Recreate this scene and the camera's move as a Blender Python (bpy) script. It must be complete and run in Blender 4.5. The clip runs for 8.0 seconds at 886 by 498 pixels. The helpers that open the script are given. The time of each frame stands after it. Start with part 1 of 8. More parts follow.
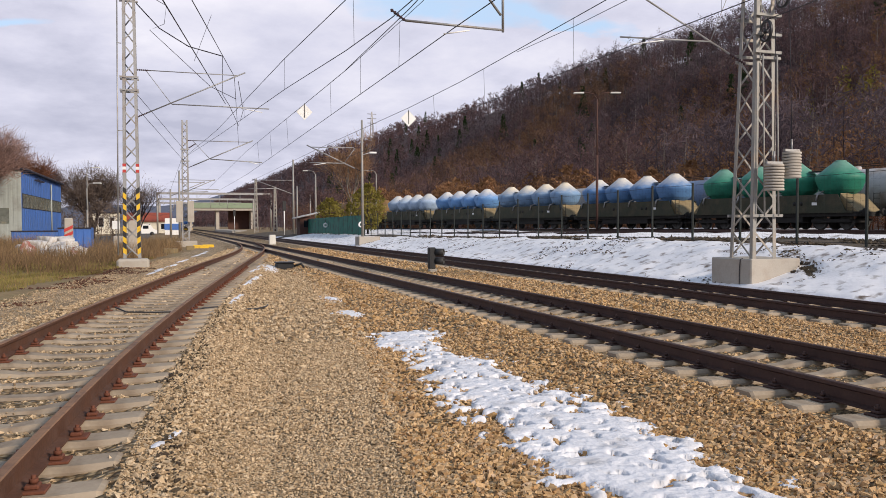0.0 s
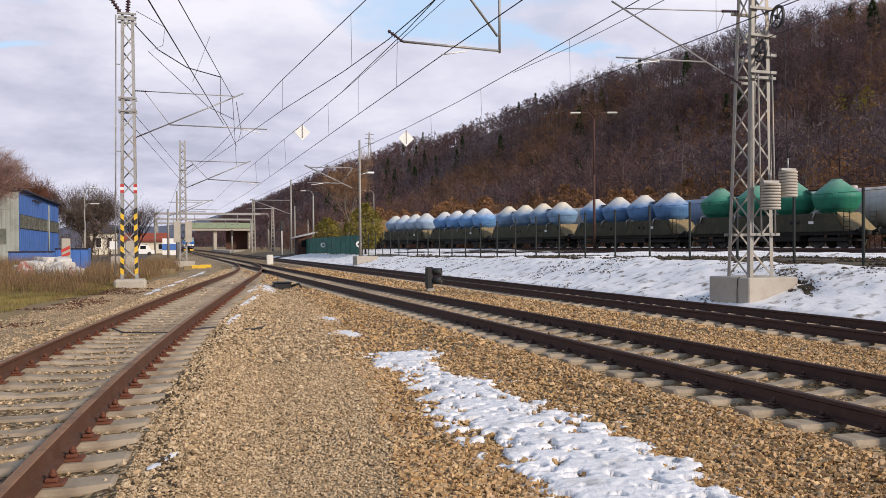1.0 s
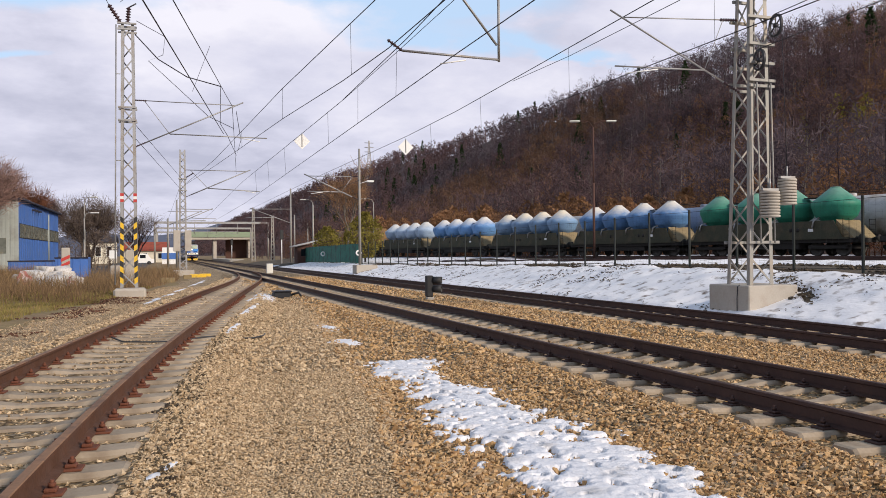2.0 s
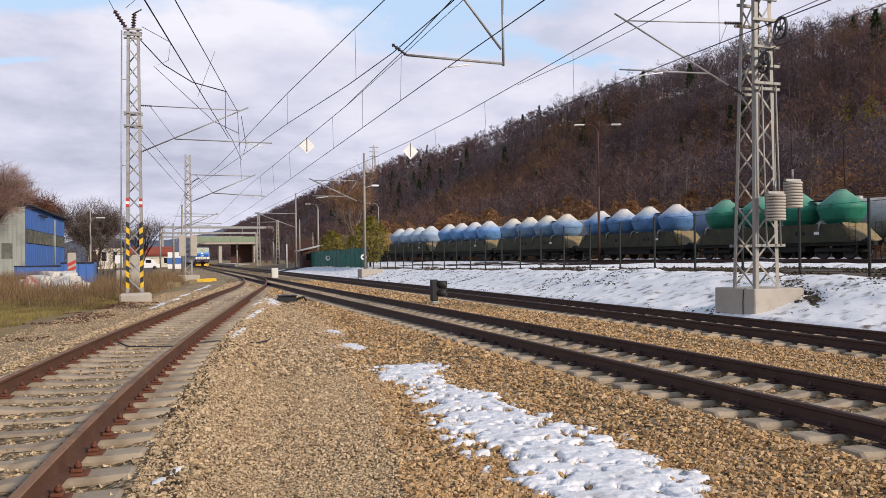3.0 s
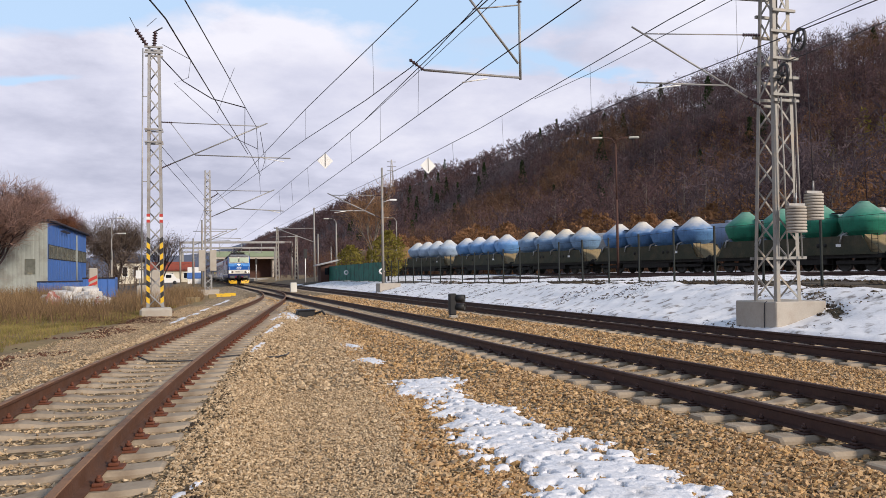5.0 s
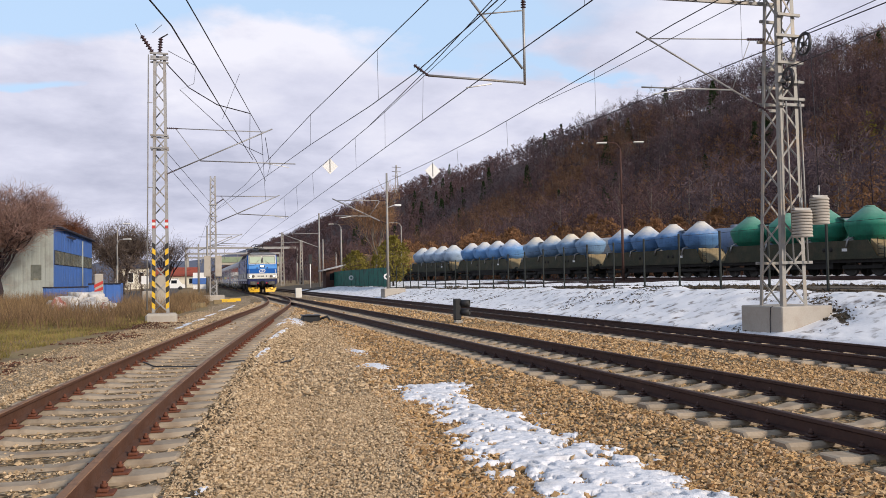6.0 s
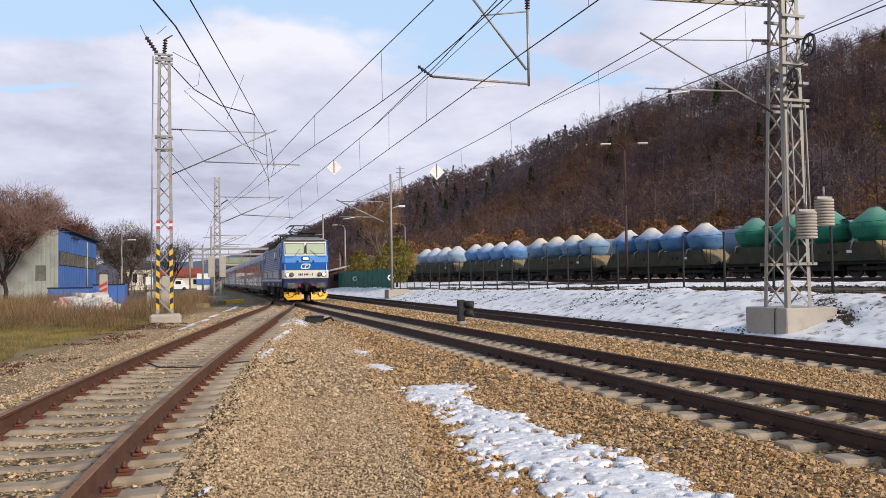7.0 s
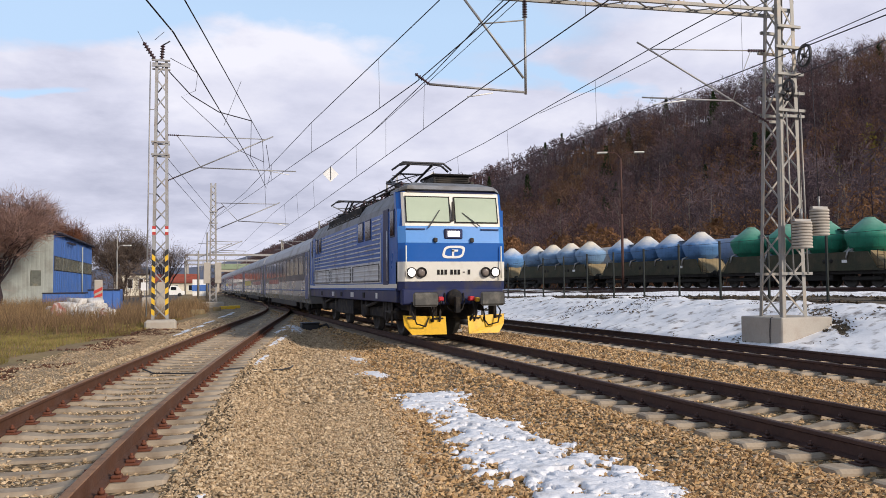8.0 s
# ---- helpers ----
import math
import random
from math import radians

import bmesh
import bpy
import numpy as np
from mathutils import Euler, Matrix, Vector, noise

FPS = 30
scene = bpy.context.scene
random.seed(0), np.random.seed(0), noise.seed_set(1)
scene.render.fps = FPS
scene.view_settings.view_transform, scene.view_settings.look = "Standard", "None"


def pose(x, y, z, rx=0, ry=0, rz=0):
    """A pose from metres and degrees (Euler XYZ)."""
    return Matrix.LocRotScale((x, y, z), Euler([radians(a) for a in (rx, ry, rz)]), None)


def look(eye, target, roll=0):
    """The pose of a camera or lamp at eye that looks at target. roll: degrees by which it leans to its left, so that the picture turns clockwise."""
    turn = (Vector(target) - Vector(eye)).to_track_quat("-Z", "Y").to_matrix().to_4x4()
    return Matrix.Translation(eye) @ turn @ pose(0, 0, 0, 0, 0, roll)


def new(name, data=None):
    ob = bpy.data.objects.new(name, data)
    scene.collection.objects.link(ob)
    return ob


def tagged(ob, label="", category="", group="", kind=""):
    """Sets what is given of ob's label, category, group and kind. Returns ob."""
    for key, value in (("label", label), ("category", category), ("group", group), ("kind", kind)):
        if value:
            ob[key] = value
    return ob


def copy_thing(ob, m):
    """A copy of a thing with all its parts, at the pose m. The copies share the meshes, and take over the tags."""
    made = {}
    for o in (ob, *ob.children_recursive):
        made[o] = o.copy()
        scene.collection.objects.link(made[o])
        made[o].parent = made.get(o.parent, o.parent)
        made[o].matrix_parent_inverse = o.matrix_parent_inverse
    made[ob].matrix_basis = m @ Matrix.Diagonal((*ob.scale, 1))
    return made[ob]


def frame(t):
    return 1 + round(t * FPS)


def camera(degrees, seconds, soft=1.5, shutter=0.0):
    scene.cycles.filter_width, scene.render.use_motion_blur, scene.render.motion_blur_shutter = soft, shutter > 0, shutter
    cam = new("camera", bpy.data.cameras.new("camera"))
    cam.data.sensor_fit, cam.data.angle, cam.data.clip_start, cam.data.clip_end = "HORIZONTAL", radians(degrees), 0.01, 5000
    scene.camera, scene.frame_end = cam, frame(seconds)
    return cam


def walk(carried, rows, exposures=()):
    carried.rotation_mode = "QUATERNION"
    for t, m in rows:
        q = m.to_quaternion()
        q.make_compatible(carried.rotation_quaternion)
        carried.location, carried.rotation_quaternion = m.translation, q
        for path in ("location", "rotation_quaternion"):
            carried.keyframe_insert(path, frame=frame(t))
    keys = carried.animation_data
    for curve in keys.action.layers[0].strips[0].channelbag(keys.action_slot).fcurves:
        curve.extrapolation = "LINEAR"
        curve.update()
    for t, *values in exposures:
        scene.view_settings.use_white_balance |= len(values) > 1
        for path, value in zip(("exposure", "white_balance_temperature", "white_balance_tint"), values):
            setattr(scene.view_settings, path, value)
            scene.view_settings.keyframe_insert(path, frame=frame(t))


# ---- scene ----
# ---------------------------------------------------------------- camera
EYE_Z = 1.43
cam = camera(58.0, 8.0, soft=0.65)
PATH = [
    (0.0, -19.04, -1.72, 0.23), (0.5, -19.14, -1.01, 0.28), (1.0, -19.21, -0.32, 0.37), (1.5, -19.26, 0.08, 0.43),
    (3.0, -18.87, 0.58, 0.64), (3.5, -18.50, 0.85, 0.68), (4.0, -18.20, 1.17, 0.74), (4.5, -17.84, 1.36, 0.78),
    (6.0, -17.23, 1.97, 0.95), (6.5, -17.03, 1.97, 0.88), (7.0, -16.96, 2.05, 0.88), (7.5, -17.03, 2.38, 0.87), (8.0, -17.25, 2.58, 0.54)]
walk(cam, [(t, pose(0, 0, EYE_Z, 90 + p, r, y)) for t, y, p, r in PATH], exposures=[(0.0, -0.10, 6560, 15), (8.0, -0.10, 6450, 14)])

# ---------------------------------------------------------------- sky and sun
SUN_AZ, SUN_EL = 146.0, 27.0      # degrees clockwise from +Y, degrees over the horizon
world = bpy.data.worlds.new("world")
scene.world = world
world.use_nodes = True
wn, wl = world.node_tree.nodes, world.node_tree.links
wn.clear()
w_out = wn.new("ShaderNodeOutputWorld")
w_bg = wn.new("ShaderNodeBackground")
w_sky = wn.new("ShaderNodeTexSky")
w_sky.sky_type = "NISHITA"
w_sky.sun_disc = False
w_sky.sun_elevation, w_sky.sun_rotation = radians(SUN_EL), radians(SUN_AZ)
w_sky.air_density, w_sky.dust_density = 1.0, 0.6
w_tc = wn.new("ShaderNodeTexCoord")
w_sep = wn.new("ShaderNodeSeparateXYZ")
wl.new(w_tc.outputs["Generated"], w_sep.inputs[0])


def wmath(op, a, b=None, clamp=False):
    n = wn.new("ShaderNodeMath")
    n.operation = op
    n.use_clamp = clamp
    for i, v in enumerate((a, b)):
        if v is None:
            continue
        if isinstance(v, (int, float)):
            n.inputs[i].default_value = v
        else:
            wl.new(v, n.inputs[i])
    return n.outputs[0]


# clouds lie in a layer: the direction is divided by its height
w_h = wmath("ADD", wmath("MAXIMUM", w_sep.outputs[2], 0.0), 0.22)
w_cx, w_cy = wmath("DIVIDE", w_sep.outputs[0], w_h), wmath("DIVIDE", w_sep.outputs[1], w_h)
w_cmb = wn.new("ShaderNodeCombineXYZ")
wl.new(w_cx, w_cmb.inputs[0])
wl.new(w_cy, w_cmb.inputs[1])


def wnoise(scale, detail, rough, off):
    m = wn.new("ShaderNodeMapping")
    m.inputs["Location"].default_value = off
    wl.new(w_cmb.outputs[0], m.inputs[0])
    n = wn.new("ShaderNodeTexNoise")
    n.inputs["Scale"].default_value, n.inputs["Detail"].default_value, n.inputs["Roughness"].default_value = scale, detail, rough
    wl.new(m.outputs[0], n.inputs["Vector"])
    return n.outputs[0]


def wramp(v, stops):
    r = wn.new("ShaderNodeValToRGB")
    el = r.color_ramp.elements
    while len(el) < len(stops):
        el.new(0.5)
    for e, (p, c) in zip(el, stops):
        e.position, e.color = p, (*c, 1)
    wl.new(v, r.inputs[0])
    return r.outputs[0]


def wblob(x, y, sx, sy, amount):
    """A soft swelling (+) or gap (-) in the cloud layer, with a ragged rim."""
    u = wmath("DIVIDE", wmath("SUBTRACT", w_wx, x), sx)
    v = wmath("DIVIDE", wmath("SUBTRACT", w_wy, y), sy)
    e = wmath("EXPONENT", wmath("MULTIPLY", wmath("ADD", wmath("MULTIPLY", u, u), wmath("MULTIPLY", v, v)), -1.0))
    return wmath("MULTIPLY", e, amount)


def wsum(values):
    out = values[0]
    for v in values[1:]:
        out = wmath("ADD", out, v)
    return out


cloud_big = wnoise(1.7, 8, 0.55, (3.1, 0.9, 0.0))
cloud_fine = wnoise(2.6, 8, 0.58, (7.3, 2.2, 4.0))
w_wx = wmath("ADD", w_cx, wmath("MULTIPLY", wmath("SUBTRACT", cloud_fine, 0.5), 0.55))
w_wy = wmath("ADD", w_cy, wmath("MULTIPLY", wmath("SUBTRACT", cloud_big, 0.5), 0.55))
w_r = wmath("SQRT", wmath("ADD", wmath("MULTIPLY", w_cx, w_cx), wmath("MULTIPLY", w_cy, w_cy)))
# the deck is closed towards the horizon and opens overhead, with gaps between the heaps
w_val = wsum([wmath("MULTIPLY", wmath("SUBTRACT", cloud_big, 0.5), 0.7), wmath("MULTIPLY", wmath("SUBTRACT", w_r, 1.95), 0.22), 0.64,
              wblob(0.50, 1.70, 0.30, 0.17, -0.40), wblob(0.72, 1.93, 0.22, 0.07, -0.24), wblob(-0.35, 1.80, 0.40, 0.12, -0.26), wblob(0.05, 1.68, 0.22, 0.10, -0.26),
              wblob(-0.40, 2.21, 0.14, 0.05, -0.34), wblob(1.00, 1.86, 0.26, 0.035, -0.30)])
cover = wramp(w_val, [(0.40, (0, 0, 0)), (0.58, (1, 1, 1))])
w_lit = wsum([wmath("MULTIPLY", wmath("SUBTRACT", cloud_fine, 0.5), 0.9), 0.50,
              wblob(0.26, 1.93, 0.24, 0.15, 0.28), wblob(-0.12, 2.02, 0.26, 0.12, 0.16), wblob(0.15, 2.35, 0.35, 0.12, 0.10),
              wblob(-0.30, 2.70, 0.55, 0.35, -0.15), wblob(0.20, 3.00, 0.55, 0.40, -0.06), wblob(1.15, 1.55, 0.30, 0.20, 0.06)])
shade = wramp(w_lit, [(0.28, (5.9, 6.25, 7.7)), (0.50, (8.15, 8.45, 9.9)), (0.75, (10.5, 10.65, 11.5))])
w_mix = wn.new("ShaderNodeMix")
w_mix.data_type = "RGBA"
wl.new(cover, w_mix.inputs["Factor"])
w_blue = wn.new("ShaderNodeMix")
w_blue.data_type = "RGBA"
w_up = wn.new("ShaderNodeMapRange")          # pale haze low down, deeper blue overhead
w_up.inputs[1].default_value, w_up.inputs[2].default_value, w_up.inputs[3].default_value, w_up.inputs[4].default_value = 0.32, 0.75, 0.75, 0.25
wl.new(w_sep.outputs[2], w_up.inputs[0])
wl.new(w_up.outputs[0], w_blue.inputs["Factor"])
wl.new(w_sky.outputs[0], w_blue.inputs["A"])
w_blue.inputs["B"].default_value = (7.4, 10.2, 13.3, 1)
wl.new(w_blue.outputs["Result"], w_mix.inputs["A"])
wl.new(shade, w_mix.inputs["B"])
wl.new(w_mix.outputs["Result"], w_bg.inputs[0])
w_bg.inputs[1].default_value = 0.092
wl.new(w_bg.outputs[0], w_out.inputs[0])

sun_data = bpy.data.lights.new("sun", "SUN")
sun_data.energy, sun_data.angle, sun_data.color = 3.9, radians(7.0), (1.0, 0.89, 0.74)
sun = new("sun", sun_data)
_a, _e = radians(SUN_AZ), radians(SUN_EL)
sun.matrix_world = look((60 * math.sin(_a), 60 * math.cos(_a), 40), (60 * math.sin(_a) - math.sin(_a) * math.cos(_e), 60 * math.cos(_a) - math.cos(_a) * math.cos(_e), 40 - math.sin(_e)))
# ---------------------------------------------------------------- materials
def material(name, color, rough=0.7, metal=0.0, var=0.18, fine=40.0, coarse=3.0, bump=0.15, second=None, second_amount=0.5,
             space="Object", per_object=0.0, islands=0.0, spec=0.4, bump_dist=0.01):
    """A Principled surface whose colour varies at two scales; second: a stain or wear colour."""
    m = bpy.data.materials.new(name)
    m.use_nodes = True
    n, l = m.node_tree.nodes, m.node_tree.links
    p = n["Principled BSDF"]
    p.inputs["Roughness"].default_value, p.inputs["Metallic"].default_value = rough, metal
    p.inputs["Specular IOR Level"].default_value = spec
    tc = n.new("ShaderNodeTexCoord")
    if space == "World":
        geo = n.new("ShaderNodeNewGeometry")
        vec = geo.outputs["Position"]
    else:
        vec = tc.outputs[space]

    def tex(scale, detail):
        t = n.new("ShaderNodeTexNoise")
        t.inputs["Scale"].default_value, t.inputs["Detail"].default_value = scale, detail
        l.new(vec, t.inputs["Vector"])
        return t.outputs[0]

    def mth(op, a, b):
        q = n.new("ShaderNodeMath")
        q.operation = op
        for i, v in enumerate((a, b)):
            if isinstance(v, (int, float)):
                q.inputs[i].default_value = v
            else:
                l.new(v, q.inputs[i])
        return q.outputs[0]

    a, b = tex(fine, 4), tex(coarse, 3)
    v = mth("ADD", mth("MULTIPLY", mth("SUBTRACT", a, 0.5), 2.2 * var), mth("MULTIPLY", mth("SUBTRACT", b, 0.5), 2.2 * var))
    v = mth("ADD", v, 1.0)
    if per_object:
        oi = n.new("ShaderNodeObjectInfo")
        v = mth("ADD", v, mth("MULTIPLY", mth("SUBTRACT", oi.outputs["Random"], 0.5), 2 * per_object))
    if islands:
        gi = n.new("ShaderNodeNewGeometry")
        v = mth("ADD", v, mth("MULTIPLY", mth("SUBTRACT", gi.outputs["Random Per Island"], 0.5), 2 * islands))
    base = n.new("ShaderNodeMix")
    base.data_type = "RGBA"
    base.inputs["A"].default_value = (*color, 1)
    base.inputs["B"].default_value = (*(second or color), 1)
    ramp = n.new("ShaderNodeMapRange")
    ramp.inputs[1].default_value, ramp.inputs[2].default_value = 0.62 - 0.35 * second_amount, 0.78 - 0.3 * second_amount
    l.new(tex(coarse * 1.7, 5), ramp.inputs[0])
    if second:
        l.new(ramp.outputs[0], base.inputs["Factor"])
    else:
        base.inputs["Factor"].default_value = 0
    mul = n.new("ShaderNodeVectorMath")
    mul.operation = "SCALE"
    l.new(base.outputs["Result"], mul.inputs[0])
    l.new(v, mul.inputs["Scale"])
    l.new(mul.outputs[0], p.inputs["Base Color"])
    rr = mth("ADD", mth("MULTIPLY", mth("SUBTRACT", b, 0.5), 0.25), rough)
    l.new(rr, p.inputs["Roughness"])
    if bump:
        bp = n.new("ShaderNodeBump")
        bp.inputs["Strength"].default_value, bp.inputs["Distance"].default_value = bump, bump_dist
        l.new(a, bp.inputs["Height"])
        l.new(bp.outputs[0], p.inputs["Normal"])
    return m


def glow(name, color, strength):
    m = bpy.data.materials.new(name)
    m.use_nodes = True
    p = m.node_tree.nodes["Principled BSDF"]
    p.inputs["Base Color"].default_value = (*color, 1)
    p.inputs["Emission Color"].default_value = (*color, 1)
    p.inputs["Emission Strength"].default_value = strength
    return m


def stones_ground(name, tones, size, bump=0.8):
    """Loose stone seen from further off: cells of stone with dark joints."""
    m = bpy.data.materials.new(name)
    m.use_nodes = True
    n, l = m.node_tree.nodes, m.node_tree.links
    p = n["Principled BSDF"]
    p.inputs["Roughness"].default_value = 0.9
    p.inputs["Specular IOR Level"].default_value = 0.2
    geo = n.new("ShaderNodeNewGeometry")
    vo = n.new("ShaderNodeTexVoronoi")
    vo.inputs["Scale"].default_value = 1.0 / size
    l.new(geo.outputs["Position"], vo.inputs["Vector"])
    sp = n.new("ShaderNodeSeparateColor")
    l.new(vo.outputs["Color"], sp.inputs[0])
    r = n.new("ShaderNodeValToRGB")
    el = r.color_ramp.elements
    while len(el) < len(tones):
        el.new(0.5)
    for i, (e, c) in enumerate(zip(el, tones)):
        e.position, e.color = i / (len(tones) - 1), (*c, 1)
    l.new(sp.outputs[0], r.inputs[0])
    no = n.new("ShaderNodeTexNoise")
    no.inputs["Scale"].default_value, no.inputs["Detail"].default_value = 0.9, 5
    l.new(geo.outputs["Position"], no.inputs["Vector"])
    mr = n.new("ShaderNodeMapRange")
    mr.inputs[1].default_value, mr.inputs[2].default_value, mr.inputs[3].default_value, mr.inputs[4].default_value = 0.3, 0.7, 0.78, 1.2
    l.new(no.outputs[0], mr.inputs[0])
    jo = n.new("ShaderNodeMapRange")
    jo.inputs[1].default_value, jo.inputs[2].default_value, jo.inputs[3].default_value, jo.inputs[4].default_value = 0.30, 0.75, 1.0, 0.25
    l.new(vo.outputs["Distance"], jo.inputs[0])
    mm = n.new("ShaderNodeMath")
    mm.operation = "MULTIPLY"
    l.new(mr.outputs[0], mm.inputs[0])
    l.new(jo.outputs[0], mm.inputs[1])
    sc = n.new("ShaderNodeVectorMath")
    sc.operation = "SCALE"
    l.new(r.outputs[0], sc.inputs[0])
    l.new(mm.outputs[0], sc.inputs["Scale"])
    l.new(sc.outputs[0], p.inputs["Base Color"])
    iv = n.new("ShaderNodeMath")
    iv.operation = "SUBTRACT"
    iv.inputs[0].default_value = 1.0
    l.new(vo.outputs["Distance"], iv.inputs[1])
    bp = n.new("ShaderNodeBump")
    bp.inputs["Strength"].default_value, bp.inputs["Distance"].default_value = bump, size * 0.6
    l.new(iv.outputs[0], bp.inputs["Height"])
    l.new(bp.outputs[0], p.inputs["Normal"])
    return m


def loose_stone(name, tones):
    """Single stones: each takes a tone of its own."""
    m = bpy.data.materials.new(name)
    m.use_nodes = True
    n, l = m.node_tree.nodes, m.node_tree.links
    p = n["Principled BSDF"]
    p.inputs["Roughness"].default_value = 0.85
    p.inputs["Specular IOR Level"].default_value = 0.25
    geo = n.new("ShaderNodeNewGeometry")
    r = n.new("ShaderNodeValToRGB")
    el = r.color_ramp.elements
    while len(el) < len(tones):
        el.new(0.5)
    for i, (e, c) in enumerate(zip(el, tones)):
        e.position, e.color = i / (len(tones) - 1), (*c, 1)
    l.new(geo.outputs["Random Per Island"], r.inputs[0])
    no = n.new("ShaderNodeTexNoise")
    no.inputs["Scale"].default_value, no.inputs["Detail"].default_value = 60, 4
    l.new(geo.outputs["Position"], no.inputs["Vector"])
    mr = n.new("ShaderNodeMapRange")
    mr.inputs[1].default_value, mr.inputs[2].default_value, mr.inputs[3].default_value, mr.inputs[4].default_value = 0.3, 0.7, 0.75, 1.2
    l.new(no.outputs[0], mr.inputs[0])
    sc = n.new("ShaderNodeVectorMath")
    sc.operation = "SCALE"
    l.new(r.outputs[0], sc.inputs[0])
    l.new(mr.outputs[0], sc.inputs["Scale"])
    l.new(sc.outputs[0], p.inputs["Base Color"])
    return m


TAN = [(0.17, 0.105, 0.05), (0.56, 0.38, 0.18), (0.48, 0.34, 0.185), (0.72, 0.55, 0.33), (0.31, 0.195, 0.10), (0.64, 0.46, 0.26), (0.50, 0.41, 0.31)]
PATHTONE = [(0.21, 0.143, 0.075), (0.60, 0.43, 0.245), (0.75, 0.58, 0.37), (0.40, 0.28, 0.158), (0.68, 0.51, 0.31)]
# tones cut to 0.72 to paint in the shade between loose stones
M_BALLAST = stones_ground("ballast_bed", [tuple(v * 0.72 for v in c) for c in TAN], 0.055)
M_PATH = stones_ground("fine_gravel", [tuple(v * 0.85 for v in c) for c in PATHTONE], 0.026, 0.7)
M_STONE = loose_stone("ballast_stone", [(r * 0.96, g * 0.87, b * 0.78) for r, g, b in [tuple(v * 0.94 for v in c) for c in TAN]])
M_GRIT = loose_stone("grit_stone", [(r * 0.84, g * 0.84, b * 0.86) for r, g, b in PATHTONE])
M_SNOWBANK = material("thawing_snow", (0.84, 0.835, 0.84), 0.65, 0, 0.05, 9, 1.6, 0.25, (0.16, 0.12, 0.09), 0.21, spec=0.2, space="World", bump_dist=0.06)
M_SNOW = material("snow", (0.76, 0.765, 0.79), 0.6, 0, 0.06, 14, 1.9, 0.5, (0.55, 0.54, 0.54), 0.25, spec=0.3, space="World", bump_dist=0.05)
M_SOIL = material("damp_soil", (0.058, 0.042, 0.029), 0.95, 0, 0.35, 9, 0.6, 0.6, (0.095, 0.072, 0.042), 0.6, space="World", bump_dist=0.05)
M_GRASS = material("winter_grass", (0.20, 0.155, 0.065), 0.95, 0, 0.4, 7, 0.35, 0.7, (0.21, 0.14, 0.07), 0.8, space="World", bump_dist=0.06)
M_HILL = material("leaf_litter", (0.095, 0.064, 0.060), 1.0, 0, 0.35, 0.8, 0.05, 0.0, (0.06, 0.035, 0.03), 0.5, space="World")
M_RAIL_RUST = material("rusty_rail", (0.092, 0.038, 0.019), 0.85, 0.0, 0.3, 30, 3, 0.2, (0.10, 0.048, 0.030), 0.5)
M_RAIL = material("brown_rail", (0.055, 0.027, 0.021), 0.7, 0.1, 0.25, 30, 3, 0.2, (0.07, 0.035, 0.025), 0.4)
# light falling on the rail head from above is put into this colour
M_RAILHEAD = material("lit_rail_head", (0.23, 0.125, 0.068), 0.8, 0.0, 0.2, 30, 3, 0.1, (0.13, 0.07, 0.045), 0.4)
M_LEAF = material("dead_leaves", (0.13, 0.055, 0.032), 0.95, 0, 0.3, 30, 1.5, 0.2, (0.07, 0.035, 0.022), 0.5, space="World", islands=0.4)
M_SLEEPER = material("concrete_sleeper", (0.34, 0.275, 0.20), 0.9, 0, 0.16, 30, 2.5, 0.3, (0.26, 0.20, 0.14), 0.5, per_object=0.15)
M_CONCRETE = material("pale_concrete", (0.43, 0.39, 0.33), 0.9, 0, 0.10, 24, 1.6, 0.25, (0.40, 0.35, 0.29), 0.4)
M_CLIP = material("rusty_clip", (0.15, 0.052, 0.028), 0.85, 0.1, 0.3, 60, 9, 0.3)
M_GALV = material("galvanised_steel", (0.35, 0.35, 0.345), 0.55, 0.55, 0.12, 20, 1.4, 0.05, (0.30, 0.27, 0.24), 0.4)
M_GALV_L = material("pale_painted_steel", (0.296, 0.288, 0.264), 0.6, 0.25, 0.12, 20, 1.4, 0.05, (0.36, 0.31, 0.25), 0.4)
M_DARKSTEEL = material("dark_steel", (0.05, 0.05, 0.055), 0.5, 0.4, 0.2, 20, 2, 0.05)
M_WIRE = material("dark_wire", (0.035, 0.033, 0.04), 0.6, 0.5, 0.1, 10, 1, 0.0)
M_INSUL = material("brown_insulator", (0.06, 0.035, 0.04), 0.25, 0, 0.1, 20, 2, 0.0)
M_YELLOW = material("yellow_paint", (0.75, 0.47, 0.03), 0.6, 0, 0.12, 18, 3, 0.05, (0.5, 0.32, 0.06), 0.25)
M_BLACKP = material("black_paint", (0.03, 0.03, 0.03), 0.6, 0, 0.2, 18, 3, 0.05)
M_WHITEP = material("white_paint", (0.78, 0.78, 0.75), 0.6, 0, 0.06, 18, 3, 0.05)
M_REDP = material("red_paint", (0.50, 0.05, 0.04), 0.6, 0, 0.1, 18, 3, 0.05)


# ---------------------------------------------------------------- mesh helpers
def empty(name, m=None):
    e = new(name)
    e.empty_display_size = 0.3
    if m is not None:
        e.matrix_basis = m
    return e


def part(name, bm, mat, parent=None, label="", smooth=False):
    me = bpy.data.meshes.new(name)
    if smooth:
        for f in bm.faces:
            f.smooth = True
    bm.to_mesh(me)
    bm.free()
    for q in (mat if isinstance(mat, (list, tuple)) else [mat]):
        me.materials.append(q)
    ob = new(name, me)
    ob.parent = parent
    if label:
        tagged(ob, label)
    return ob


